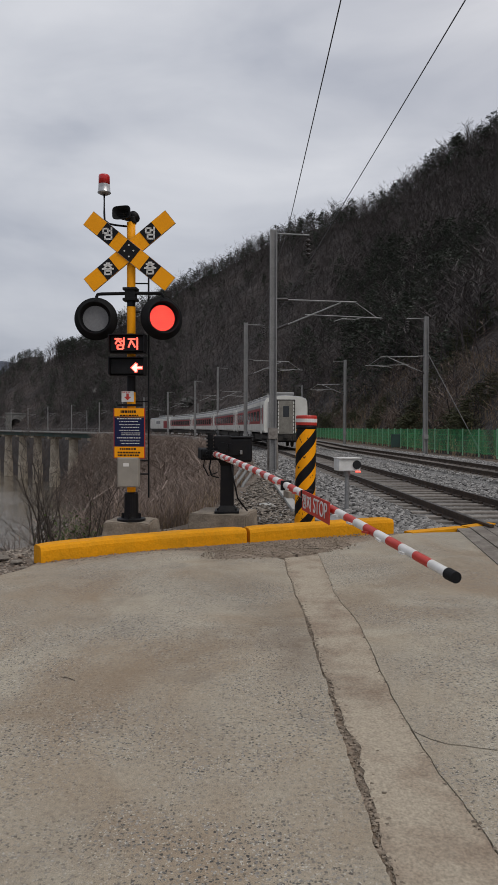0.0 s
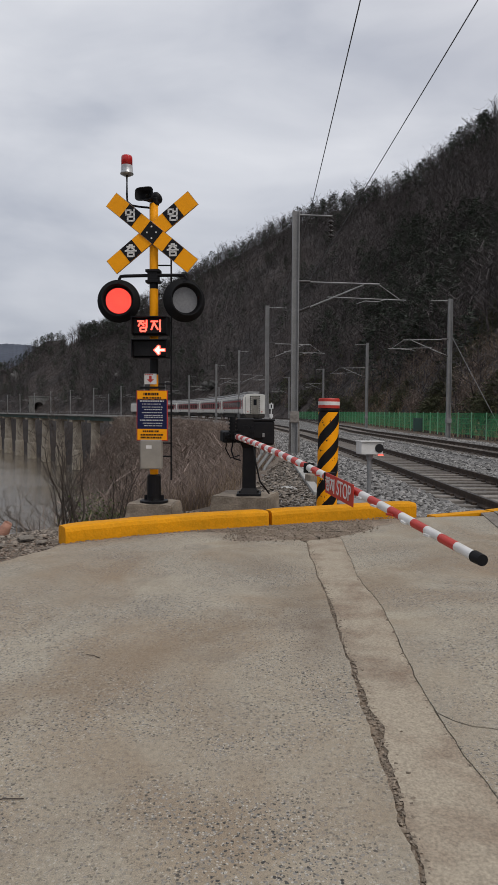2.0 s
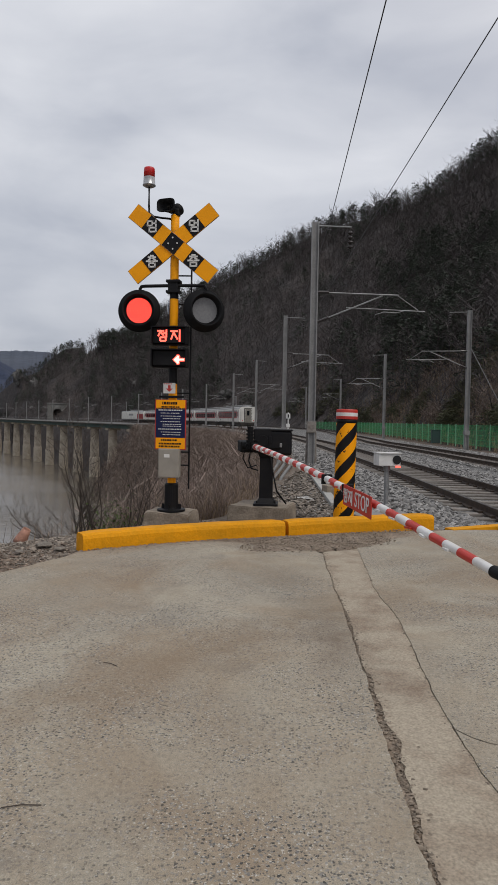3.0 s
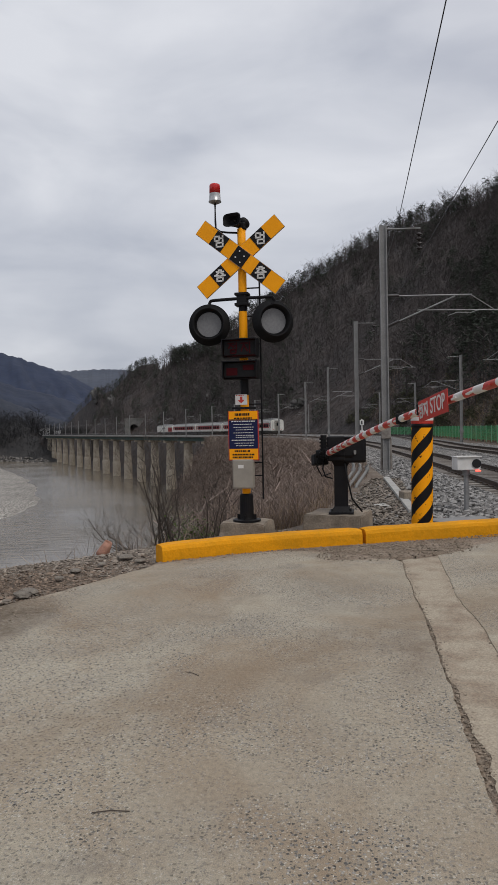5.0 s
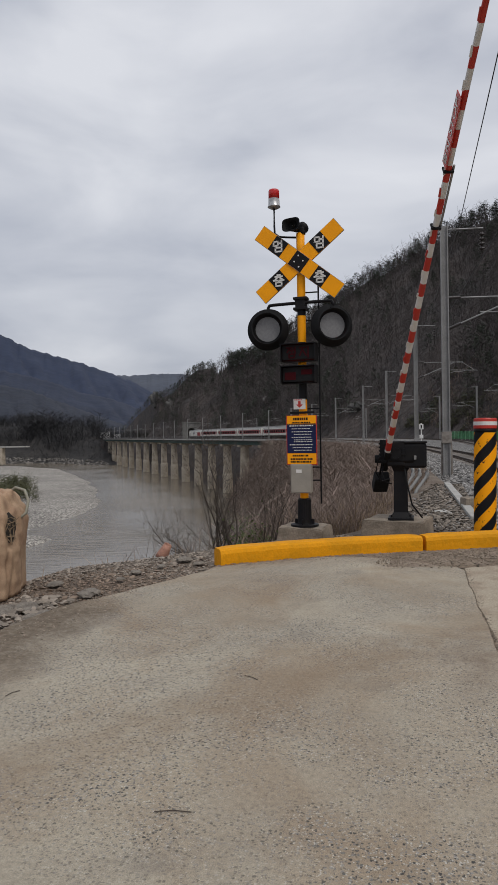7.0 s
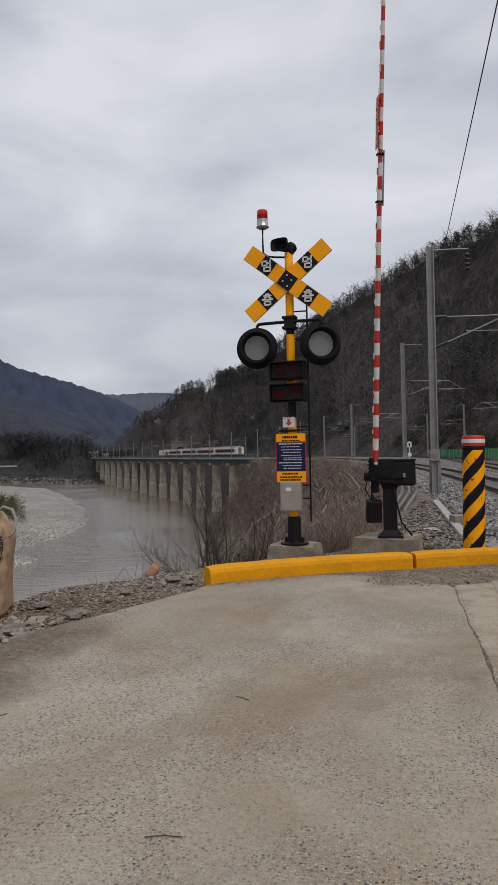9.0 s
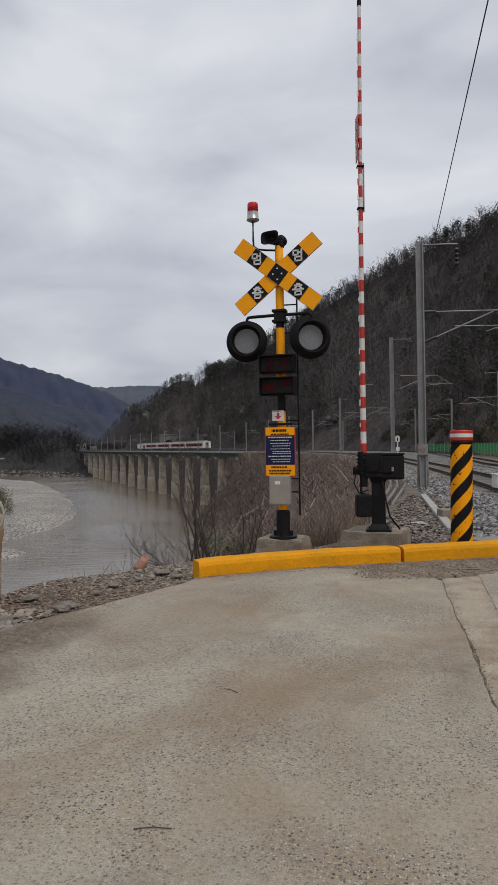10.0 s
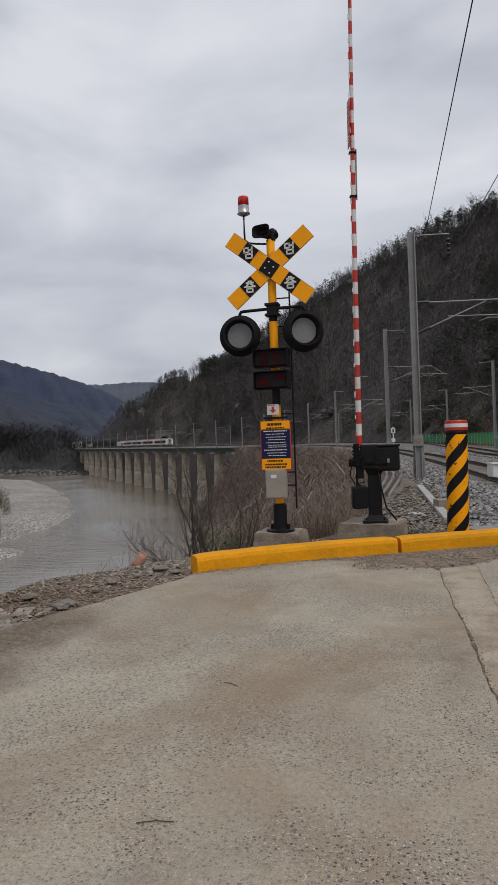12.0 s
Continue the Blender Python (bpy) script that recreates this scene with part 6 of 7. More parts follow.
# ---- crossing signal ----
def stroke_text(bm, glyph, at, size, thick, depth=0.004):
    """Strokes of a syllable as flat bars; at: its centre in the sign's plane (x right, z up, facing -y)."""
    strokes = {
        "meom": [((.08, .95), (.52, .95)), ((.08, .55), (.52, .55)), ((.08, .95), (.08, .55)), ((.52, .95), (.52, .55)), ((.60, .76), (.85, .76)), ((.85, 1.0), (.85, .45)),
                 ((.25, .36), (.85, .36)), ((.25, .0), (.85, .0)), ((.25, .36), (.25, .0)), ((.85, .36), (.85, .0))],
        "chum": [((.38, 1.0), (.62, 1.0)), ((.18, .86), (.82, .86)), ((.5, .86), (.2, .62)), ((.5, .82), (.8, .62)), ((.02, .50), (.98, .50)), ((.5, .50), (.5, .36)),
                 ((.22, .32), (.78, .32)), ((.22, .0), (.78, .0)), ((.22, .32), (.22, .0)), ((.78, .32), (.78, .0))],
        "jeong": [((.02, .95), (.52, .95)), ((.28, .95), (.05, .52)), ((.28, .82), (.52, .55)), ((.60, .74), (.82, .74)), ((.82, 1.0), (.82, .42)),
                  ((.30, .34), (.68, .34)), ((.30, .0), (.68, .0)), ((.22, .26), (.22, .08)), ((.76, .26), (.76, .08)), ((.22, .26), (.30, .34)), ((.68, .34), (.76, .26)), ((.22, .08), (.30, .0)), ((.68, .0), (.76, .08))],
        "ji": [((.02, .92), (.60, .92)), ((.32, .92), (.03, .20)), ((.32, .70), (.62, .20)), ((.85, 1.0), (.85, .0))],
        "arrow": [((.36, .5), (1.0, .5)), ((0.05, .5), (.40, .84)), ((0.05, .5), (.40, .16)), ((.40, .84), (.40, .16)), ((.20, .5), (.40, .66)), ((.20, .5), (.40, .34)), ((.28, .5), (.40, .5))],
    }[glyph]
    for (ax, az), (bx, bz) in strokes:
        a = Vector((at[0] + (ax - .5) * size, 0, at[2] + (az - .5) * size))
        b = Vector((at[0] + (bx - .5) * size, 0, at[2] + (bz - .5) * size))
        d = b - a
        m = Matrix.Rotation(math.atan2(-d.z, d.x), 4, "Y")
        box((d.length + thick, depth, thick), ((a + b) / 2 + Vector((0, at[1], 0))), m, bm=bm)
    return bm


def bar_rows(bm, x0, x1, zs, height, y, seed, mi=0):
    """Rows of short bars in place of small writing."""
    rng = random.Random(seed)
    for z, indent in zs:
        x = x0 + indent
        while x < x1 - 0.03:
            w = rng.uniform(0.010, 0.034)
            w = min(w, x1 - x)
            box((w, 0.003, height), (x + w / 2, y, z), bm=bm, mi=mi)
            x += w + 0.008
    return bm


POST = (-1.53, 8.92)
LAMPS = {}


def build_signal():
    sg = thing("crossing_signal", pose(POST[0], POST[1], 0.25, 0, 0, -4), "yellow and black level crossing signal post with red lamps and signs", "crossing signal")
    # post in yellow and black bands, with a heavy socket
    part("base_plate", lathe([(0.19, 0.0), (0.19, 0.025), (0.17, 0.03)], 24), M_BLACK, sg)
    bm = lathe([(0.10, 0.03), (0.095, 0.05), (0.092, 0.36), (0.078, 0.38)], 20)
    for k in range(4):
        box((0.012, 0.05, 0.07), (0.11 * math.cos(k * math.pi / 2), 0.11 * math.sin(k * math.pi / 2), 0.06), Matrix.Rotation(k * math.pi / 2 + math.pi / 2, 4, "Z"), bm=bm)
    part("socket", bm, M_BLACK, sg, smooth=False)
    bands = ((0.38, 0.46, 1), (0.46, 0.95, 0), (0.95, 1.44, 0), (1.44, 1.72, 1), (1.72, 2.13, 0), (2.13, 2.32, 1), (2.32, 2.50, 0), (2.50, 2.86, 1), (2.86, 3.10, 0), (3.10, 3.46, 1), (3.46, 3.62, 0), (3.62, 3.98, 1))
    bm = bmesh.new()
    for z0, z1, c in bands:
        rod((0, 0, z0), (0, 0, z1), 0.057, n=20, bm=bm, mi=c, caps=(z1 > 3.9))
    bmesh.ops.remove_doubles(bm, verts=bm.verts[:], dist=0.001)
    part("post", bm, [M_BLACK, M_YELLOW], sg, "steel post in yellow and black bands", True)
    # crossbuck
    xz, yf = 3.575, -0.10
    for i, ang in enumerate((39, -39)):
        rot = Matrix.Rotation(radians(-ang), 4, "Y")
        y = yf - 0.012 * i
        bm = box((1.40, 0.010, 0.215), (0, y, xz), rot)
        board = part("crossbuck_board", bm, M_YELLOW, sg, "yellow board with dark panels and white syllables")
        d = rot @ Vector((1, 0, 0))
        for k in (-0.365, 0.365) + ((0.0,) if i else ()):
            part("dark_panel", box((0.20 if k else 0.215, 0.004, 0.213), Vector((0, y - 0.0075, xz)) + d * k, rot), M_BLACK, board)
        for k in (-0.365, 0.365):
            p = Vector((0, y - 0.0115, xz)) + d * k
            part("syllable", stroke_text(bmesh.new(), "meom" if p.z > xz else "chum", p, 0.145, 0.021), M_WHITE, board, "white syllable")
        bm = box((1.412, 0.004, 0.227), (0, y + 0.008, xz), rot)
        part("board_back", bm, M_GREYSTEEL, board)
    bm = bmesh.new()
    for dx, dz in ((0, 0.075), (0, -0.075), (0.06, 0), (-0.06, 0)):
        rod((dx, yf - 0.018, xz + dz), (dx, yf - 0.03, xz + dz), 0.011, n=8, bm=bm)
    part("bolt_heads", bm, M_WHITE, sg)
    # beacon on its bent arm
    part("beacon_arm", pipe([(-0.04, 0, 3.93), (-0.20, 0, 3.95), (-0.30, 0, 3.97), (-0.36, 0, 4.02), (-0.365, 0, 4.12), (-0.365, 0, 4.39)], 0.014, 8), M_BLACK, sg, smooth=True)
    bc = part("beacon", lathe([(0.05, 4.33), (0.088, 4.35), (0.088, 4.36), (0.08, 4.37), (0.076, 4.46)], 20, m=Matrix.Translation((-0.365, 0, 0.03))), M_CHROME, sg, "beacon with a metal base", True)
    part("beacon_cap", lathe([(0.074, 4.462), (0.074, 4.57), (0.068, 4.585), (0.03, 4.592)], 20, m=Matrix.Translation((-0.365, 0, 0.03))), M_BEACON, bc, "red plastic beacon cap", True)
    # horn speaker: a flared oblong mouth before a rounded driver
    part("speaker_bracket", box((0.09, 0.11, 0.10), (0.02, 0, 4.01), bevel=0.02), M_BLACK, sg)
    turn = Matrix.Translation((-0.045, -0.02, 4.055)) @ Matrix.Rotation(radians(-12), 4, "Z")
    bm, rings = bmesh.new(), []
    for y, w, h in ((0.10, 0.03, 0.03), (0.06, 0.05, 0.045), (0.0, 0.055, 0.05), (-0.10, 0.085, 0.065), (-0.17, 0.128, 0.086), (-0.185, 0.130, 0.088), (-0.187, 0.120, 0.078), (-0.11, 0.065, 0.045), (-0.08, 0.03, 0.025)):
        ring = []
        for k in range(24):
            a = k * math.tau / 24
            c, d = math.cos(a), math.sin(a)
            ring.append(bm.verts.new(turn @ Vector((w * math.copysign(abs(c) ** 0.5, c), y, h * math.copysign(abs(d) ** 0.5, d)))))
        rings.append(ring)
    for a, b in zip(rings, rings[1:]):
        for k in range(24):
            bm.faces.new((a[k], a[(k + 1) % 24], b[(k + 1) % 24], b[k]))
    bm.faces.new(rings[0])
    bm.faces.new(rings[-1])
    bmesh.ops.recalc_face_normals(bm, faces=bm.faces[:])
    sp = part("speaker_horn", bm, M_MATT, sg, "black horn speaker with an oblong mouth", True)
    part("driver", lathe([(0.03, -0.08), (0.062, -0.07), (0.068, 0.0), (0.062, 0.06), (0.03, 0.075)], 18, m=Matrix.Translation((0.03, 0.04, 4.07)) @ Matrix.Rotation(math.pi / 2, 4, "X")), M_BLACK, sp, smooth=True)
    part("throat_plug", rod(turn @ Vector((0, -0.085, 0)), turn @ Vector((0, -0.125, 0)), 0.022, 0.006, n=12), M_UNDER, sp)
    # lamp bar
    bm = pipe([(-0.462, -0.04, 2.93), (-0.462, -0.04, 2.99), (-0.442, -0.04, 3.025), (-0.39, -0.04, 3.03), (0.0, -0.06, 3.03), (0.36, -0.04, 3.03), (0.42, -0.04, 3.025), (0.44, -0.04, 2.99), (0.44, -0.04, 2.93)], 0.022, 10)
    bar = part("lamp_bar", bm, M_BLACK, sg, smooth=True)
    for z in (2.95, 3.09):
        part("clamp", box((0.19, 0.15, 0.035), (0, -0.02, z), bevel=0.006), M_BLACK, bar)
    part("clamp", box((0.14, 0.14, 0.12), (0, -0.01, 3.02), bevel=0.01), M_BLACK, bar)
    for x, turn in ((-0.462, -9), (0.425, -27)):
        place = Matrix.Translation((x, -0.06, 2.695)) @ Matrix.Rotation(radians(-turn), 4, "Z")
        face = place @ Matrix.Rotation(math.pi / 2, 4, "X")
        ring = part("lamp_hood", lathe([(0.10, -0.18), (0.19, -0.10), (0.205, -0.02), (0.285, -0.015), (0.285, 0.0), (0.225, 0.01), (0.215, 0.13), (0.205, 0.13), (0.197, 0.012), (0.0, 0.010)], 36, m=face), M_MATT, sg, "black round lamp hood with backplate", True)
        part("hanger", rod((x, -0.05, 2.94), (x, -0.05, 2.86), 0.035, n=12), M_BLACK, ring)
        # two-faced disc, one face always glowing; turning it over imitates blinking
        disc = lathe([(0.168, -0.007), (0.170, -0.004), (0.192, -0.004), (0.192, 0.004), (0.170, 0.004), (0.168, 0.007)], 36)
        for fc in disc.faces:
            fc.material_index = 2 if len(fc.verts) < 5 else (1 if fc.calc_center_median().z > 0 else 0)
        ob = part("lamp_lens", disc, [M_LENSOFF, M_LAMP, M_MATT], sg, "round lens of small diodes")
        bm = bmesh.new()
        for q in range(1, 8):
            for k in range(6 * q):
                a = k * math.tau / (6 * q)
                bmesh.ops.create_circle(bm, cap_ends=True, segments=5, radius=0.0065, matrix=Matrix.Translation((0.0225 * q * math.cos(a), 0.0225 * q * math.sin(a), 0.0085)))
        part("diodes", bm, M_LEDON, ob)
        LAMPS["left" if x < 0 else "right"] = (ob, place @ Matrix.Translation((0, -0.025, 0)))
    # message boards in a housing with sides and roof
    for zc, nm in ((2.345, "text"), (2.05, "arrow")):
        bm = box((0.455, 0.03, 0.22), (-0.005, -0.075, zc), bevel=0.004)
        box((0.48, 0.20, 0.012), (-0.005, -0.165, zc + 0.114), bm=bm)
        box((0.012, 0.20, 0.22), (-0.237, -0.165, zc), bm=bm)
        box((0.012, 0.20, 0.22), (0.227, -0.165, zc), bm=bm)
        box((0.48, 0.10, 0.012), (-0.005, -0.115, zc - 0.114), bm=bm)
        hb = part("board_housing", bm, M_BLACK, sg, "black housing with a sun hood")
        # two-faced panel, lit symbol always glowing; turned over to imitate switching off
        panel = part("message_panel", box((0.435, 0.014, 0.19)), M_MATT, sg, "diode message panel")
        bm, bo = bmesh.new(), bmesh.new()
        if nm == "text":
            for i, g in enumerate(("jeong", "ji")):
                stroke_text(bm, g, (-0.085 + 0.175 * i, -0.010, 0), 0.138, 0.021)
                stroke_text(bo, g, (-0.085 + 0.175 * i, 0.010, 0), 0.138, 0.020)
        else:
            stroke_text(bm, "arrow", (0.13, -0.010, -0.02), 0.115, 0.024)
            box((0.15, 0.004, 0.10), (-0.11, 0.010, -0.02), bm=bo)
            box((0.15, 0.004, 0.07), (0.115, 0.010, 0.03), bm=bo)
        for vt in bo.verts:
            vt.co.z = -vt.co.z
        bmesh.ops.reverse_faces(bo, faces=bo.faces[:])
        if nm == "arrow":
            # glowing red border added to imitate the halo of the arrow's light
            part("red_halo", stroke_text(bmesh.new(), "arrow", (0.13, -0.0085, -0.02), 0.115, 0.044, 0.002), M_LEDON, panel, "added glowing red border imitating the arrow's halo")
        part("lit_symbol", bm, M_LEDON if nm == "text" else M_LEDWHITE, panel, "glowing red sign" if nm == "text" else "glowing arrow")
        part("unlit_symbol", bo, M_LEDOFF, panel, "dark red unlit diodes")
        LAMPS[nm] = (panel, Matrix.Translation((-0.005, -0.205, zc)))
    # arrow plate, information plate, box
    pl = part("arrow_plate", box((0.165, 0.006, 0.14), (-0.03, -0.075, 1.66)), M_WHITE, sg, "small white plate with a red arrow")
    bm = box((0.035, 0.003, 0.05), (-0.03, -0.080, 1.675))
    tip = [bm.verts.new((-0.03 + x, -0.0805, 1.61 + z)) for x, z in ((0, 0), (0.05, 0.045), (-0.05, 0.045))]
    bm.faces.new(tip)
    bar_rows(bm, -0.10, 0.04, ((1.718, 0),), 0.014, -0.080, 4)
    part("red_arrow", bm, M_RED, pl)
    part("plate_bracket", box((0.34, 0.03, 0.03), (0, -0.06, 1.545), bevel=0.004), M_BLACK, sg)
    pl = part("information_plate", box((0.425, 0.008, 0.67), (-0.005, -0.085, 1.17), bevel=0.003), M_RED, sg, "orange and navy information plate with rows of writing")
    part("navy_field", box((0.40, 0.004, 0.40), (-0.005, -0.0915, 1.195)), M_NAVY, pl)
    part("orange_field", box((0.40, 0.004, 0.125), (-0.005, -0.0915, 1.4395)), M_YELLOW, pl)
    part("orange_field", box((0.40, 0.004, 0.145), (-0.005, -0.0915, 0.920)), M_YELLOW, pl)
    for x0, x1, z, tall, seed in ((-0.12, 0.12, 1.458, 0.034, 1), (-0.13, 0.13, 1.408, 0.018, 2), (-0.13, 0.12, 0.962, 0.024, 3), (-0.16, 0.16, 0.915, 0.022, 5), (-0.16, 0.16, 0.878, 0.022, 8)):
        tagged(part("dark_writing", bar_rows(bmesh.new(), x0, x1, ((z, 0),), tall, -0.095, seed), M_BLACK, pl), kind="stuff")
    for k, (z, inset) in enumerate(((1.365, 0.0), (1.11, 0.0), (1.325, 0.02), (1.285, 0.02), (1.25, 0.05), (1.21, 0.02), (1.175, 0.05), (1.15, 0.05), (1.07, 0.03), (1.035, 0.05))):
        wide = k < 2
        tagged(part("pale_writing", bar_rows(bmesh.new(), -0.17 if wide else -0.16, 0.17 if wide else 0.15, ((z, inset),), 0.014 if wide else 0.009, -0.095, 6 + k), M_WHITE, pl), kind="stuff")
    bx = part("junction_box", box((0.27, 0.14, 0.375), (-0.005, -0.10, 0.655), bevel=0.008), M_BOXGREY, sg, "beige steel junction box")
    part("box_label", box((0.075, 0.003, 0.045), (-0.03, -0.172, 0.755)), M_WHITE, bx)
    part("box_lid", box((0.285, 0.02, 0.392), (-0.005, -0.155, 0.655), bevel=0.006), M_BOXGREY, bx)
    # service ladder at the side
    lad = part("ladder_rail", rod((0.225, 0.05, 0.30), (0.225, 0.05, 3.30), 0.012, n=8), M_BLACK, sg)
    for z in (0.62, 0.80, 1.60, 2.05, 2.42, 2.80, 3.18):
        part("rung", rod((0.02, 0.03, z), (0.225, 0.05, z), 0.010, n=6), M_BLACK, lad)


build_signal()


def foundation(name, m, size, label):
    bm = bmesh.new()
    w, d, h = size
    lo = [bm.verts.new((x * w * 0.53, y * d * 0.53, -0.15)) for x, y in ((-1, -1), (1, -1), (1, 1), (-1, 1))]
    hi = [bm.verts.new((x * w * 0.5, y * d * 0.5, h)) for x, y in ((-1, -1), (1, -1), (1, 1), (-1, 1))]
    bm.faces.new(hi)
    for i in range(4):
        bm.faces.new((lo[i], lo[(i + 1) % 4], hi[(i + 1) % 4], hi[i]))
    bmesh.ops.bevel(bm, geom=bm.edges[:], offset=0.015, segments=2, affect="EDGES")
    bmesh.ops.subdivide_edges(bm, edges=bm.edges[:], cuts=3, use_grid_fill=True)
    for v in bm.verts:
        v.co += Vector((noise.noise(v.co * 6), noise.noise(v.co * 6 + Vector((9, 0, 0))), noise.noise(v.co * 6 + Vector((0, 9, 0))))) * 0.022
    ob = part(name, bm, M_CONC)
    ob.matrix_basis = m
    tagged(ob, label, "foundation")


foundation("foundation_block", pose(POST[0], POST[1] + 0.02, 0, 0, 0, -6), (0.62, 0.56, 0.25), "stained concrete foundation block under the signal post")
foundation("foundation_block", pose(-0.32, 9.95, 0, 0, 0, -14), (0.85, 0.75, 0.24), "stained concrete foundation block under the barrier machine")

# ---- barrier ----
BOOM_TURN = math.degrees(math.atan2(-0.974, 0.226))
PIVOT = Vector((-0.47, 9.76, 1.12))


def build_barrier():
    bar = thing("barrier_machine", pose(-0.27, 9.86, 0.24), "black barrier drive machine on a steel pedestal", "barrier machine")
    part("foot_plate", box((0.36, 0.36, 0.035), (0, 0, 0.018), bevel=0.006), M_BLACK, bar)
    bm = bmesh.new()
    for z0, z1, w0, w1 in ((0.035, 0.11, 0.30, 0.20), (0.11, 0.70, 0.20, 0.19), (0.70, 0.86, 0.19, 0.36)):
        a = [bm.verts.new((x * w0 / 2, y * w0 / 2, z0)) for x, y in ((-1, -1), (1, -1), (1, 1), (-1, 1))]
        b = [bm.verts.new((x * w1 / 2 + (0.02 if z1 > 0.8 else 0), y * w1 / 2, z1)) for x, y in ((-1, -1), (1, -1), (1, 1), (-1, 1))]
        for i in range(4):
            bm.faces.new((a[i], a[(i + 1) % 4], b[(i + 1) % 4], b[i]))
    part("pedestal", bm, M_BLACK, bar)
    part("gear_case", box((0.26, 0.34, 0.36), (-0.06, 0, 0.96), bevel=0.02), M_BLACK, bar)
    mo = part("motor_case", box((0.34, 0.30, 0.36), (0.20, -0.01, 0.93), bevel=0.035), M_BLACK, bar, "black motor case with a padlock")
    part("padlock", box((0.035, 0.02, 0.06), (0.21, -0.175, 0.90), bevel=0.006), M_GREYSTEEL, mo)
    bm = rod((-0.24, -0.14, 0.82), (-0.24, -0.14, 1.16), 0.045, n=14)
    for i in range(6):
        rod((-0.24, -0.14, 0.84 + i * 0.05), (-0.24, -0.14, 0.865 + i * 0.05), 0.062, n=14, bm=bm)
    part("buffer_spring", bm, M_MATT, bar, "ribbed black buffer")
    part("shaft_hub", rod((-0.20, -0.06, 0.88), (-0.36, -0.06, 0.88), 0.06, n=16), M_MATT, bar)
    part("cable", pipe([(-0.24, -0.05, 0.80), (-0.26, -0.10, 0.66), (-0.22, -0.12, 0.55), (-0.12, -0.10, 0.52)], 0.012, 6), M_MATT, bar, smooth=True)
    part("cable", pipe([(-0.16, -0.16, 0.98), (-0.30, -0.20, 0.90), (-0.34, -0.19, 0.70), (-0.27, -0.17, 0.56), (-0.14, -0.13, 0.60)], 0.010, 6), M_MATT, bar, smooth=True)
    part("cable", pipe([(0.06, -0.12, 0.76), (0.10, -0.16, 0.50), (0.16, -0.12, 0.22), (0.30, 0.02, 0.02)], 0.012, 6), M_MATT, bar, smooth=True)
    part("case_lid", box((0.36, 0.32, 0.03), (0.20, -0.01, 1.118), bevel=0.01), M_BLACK, mo)
    part("hinge_plate", box((0.05, 0.02, 0.10), (0.05, -0.172, 0.98), bevel=0.004), M_BLACK, mo)
    part("bearing_cap", rod((-0.06, -0.17, 0.96), (-0.06, -0.21, 0.96), 0.085, n=18), M_MATT, bar)
    for k in range(6):
        a = k * math.tau / 6
        part("bolt", rod((-0.06 + 0.065 * math.cos(a), -0.21, 0.96 + 0.065 * math.sin(a)), (-0.06 + 0.065 * math.cos(a), -0.222, 0.96 + 0.065 * math.sin(a)), 0.009, n=6), M_BLACK, bar)
    for x in (-0.13, 0.13):
        part("anchor_bolt", rod((x, -0.13, 0.03), (x, -0.13, 0.075), 0.016, n=6), M_BLACK, bar)
    # boom, pivoting on the hub
    boom = thing("barrier_boom", Matrix.Translation(PIVOT), "red and white striped barrier boom with a stop sign", "barrier boom")
    bm = bmesh.new()
    n, length = 39, 6.66
    for i in range(n):
        x0, x1 = 0.06 + (length - 0.06) * i / n, 0.06 + (length - 0.06) * (i + 1) / n
        f0, f1 = i / n, (i + 1) / n
        rod((x0, 0, 0.05 * math.sin(f0 * math.pi)), (x1, 0, 0.05 * math.sin(f1 * math.pi)), 0.044 - 0.019 * f0, 0.044 - 0.019 * f1, n=12, bm=bm, mi=i % 2, caps=False)
    bmesh.ops.remove_doubles(bm, verts=bm.verts[:], dist=0.001)
    tube = part("boom_tube", bm, [M_WHITE, M_RED], boom, "tapering tube in red and white bands", True)
    zt = 0.0
    part("end_cap", rod((length, 0, zt), (length + 0.075, 0, zt), 0.031, 0.029, n=16), M_MATT, tube, "black rubber cap")
    part("splice_rod", rod((3.75, 0.047, 0.05), (4.45, 0.047, 0.045), 0.012, n=8), M_GREYSTEEL, tube, "grey splice rod")
    for x in (3.8, 4.4):
        part("clamp", box((0.025, 0.10, 0.09), (x, 0.0, 0.047), bevel=0.006), M_MATT, tube)
    rng = random.Random(4)
    for i in range(24):
        x = 0.45 + i * 0.25 + rng.uniform(-0.05, 0.05)
        f = x / length
        z = 0.05 * math.sin(f * math.pi)
        part("reflector_clip", box((rng.uniform(0.05, 0.10), 0.02, 0.012), (x, -0.046 + 0.019 * f, z - 0.012), Matrix.Rotation(rng.uniform(-0.15, 0.15), 4, "Y")), M_WHITE if i % 3 else M_RED, tube)
    # counterweight arm behind the pivot
    part("boom_socket", box((0.42, 0.09, 0.11), (-0.02, 0, 0), bevel=0.01), M_MATT, boom)
    part("counterweight_arm", box((0.42, 0.026, 0.026), (-0.20, -0.05, -0.02), bevel=0.008), M_MATT, boom)
    part("counterweight", box((0.32, 0.22, 0.17), (-0.50, -0.02, -0.05), bevel=0.02), M_MATT, boom, "black counterweight block")
    # sign on the boom
    x0 = 4.78
    z0 = 0.02
    sign = part("stop_sign", box((0.64, 0.008, 0.165), (x0, -0.052, z0), bevel=0.002), M_RED, boom, "red sign with white lettering")
    bm = bmesh.new()
    for i, g in enumerate(("jeong", "ji")):
        stroke_text(bm, g, (-0.245 + i * 0.115, 0, 0), 0.10, 0.014)
    me = bpy.data.curves.new("stop_letters", "FONT")
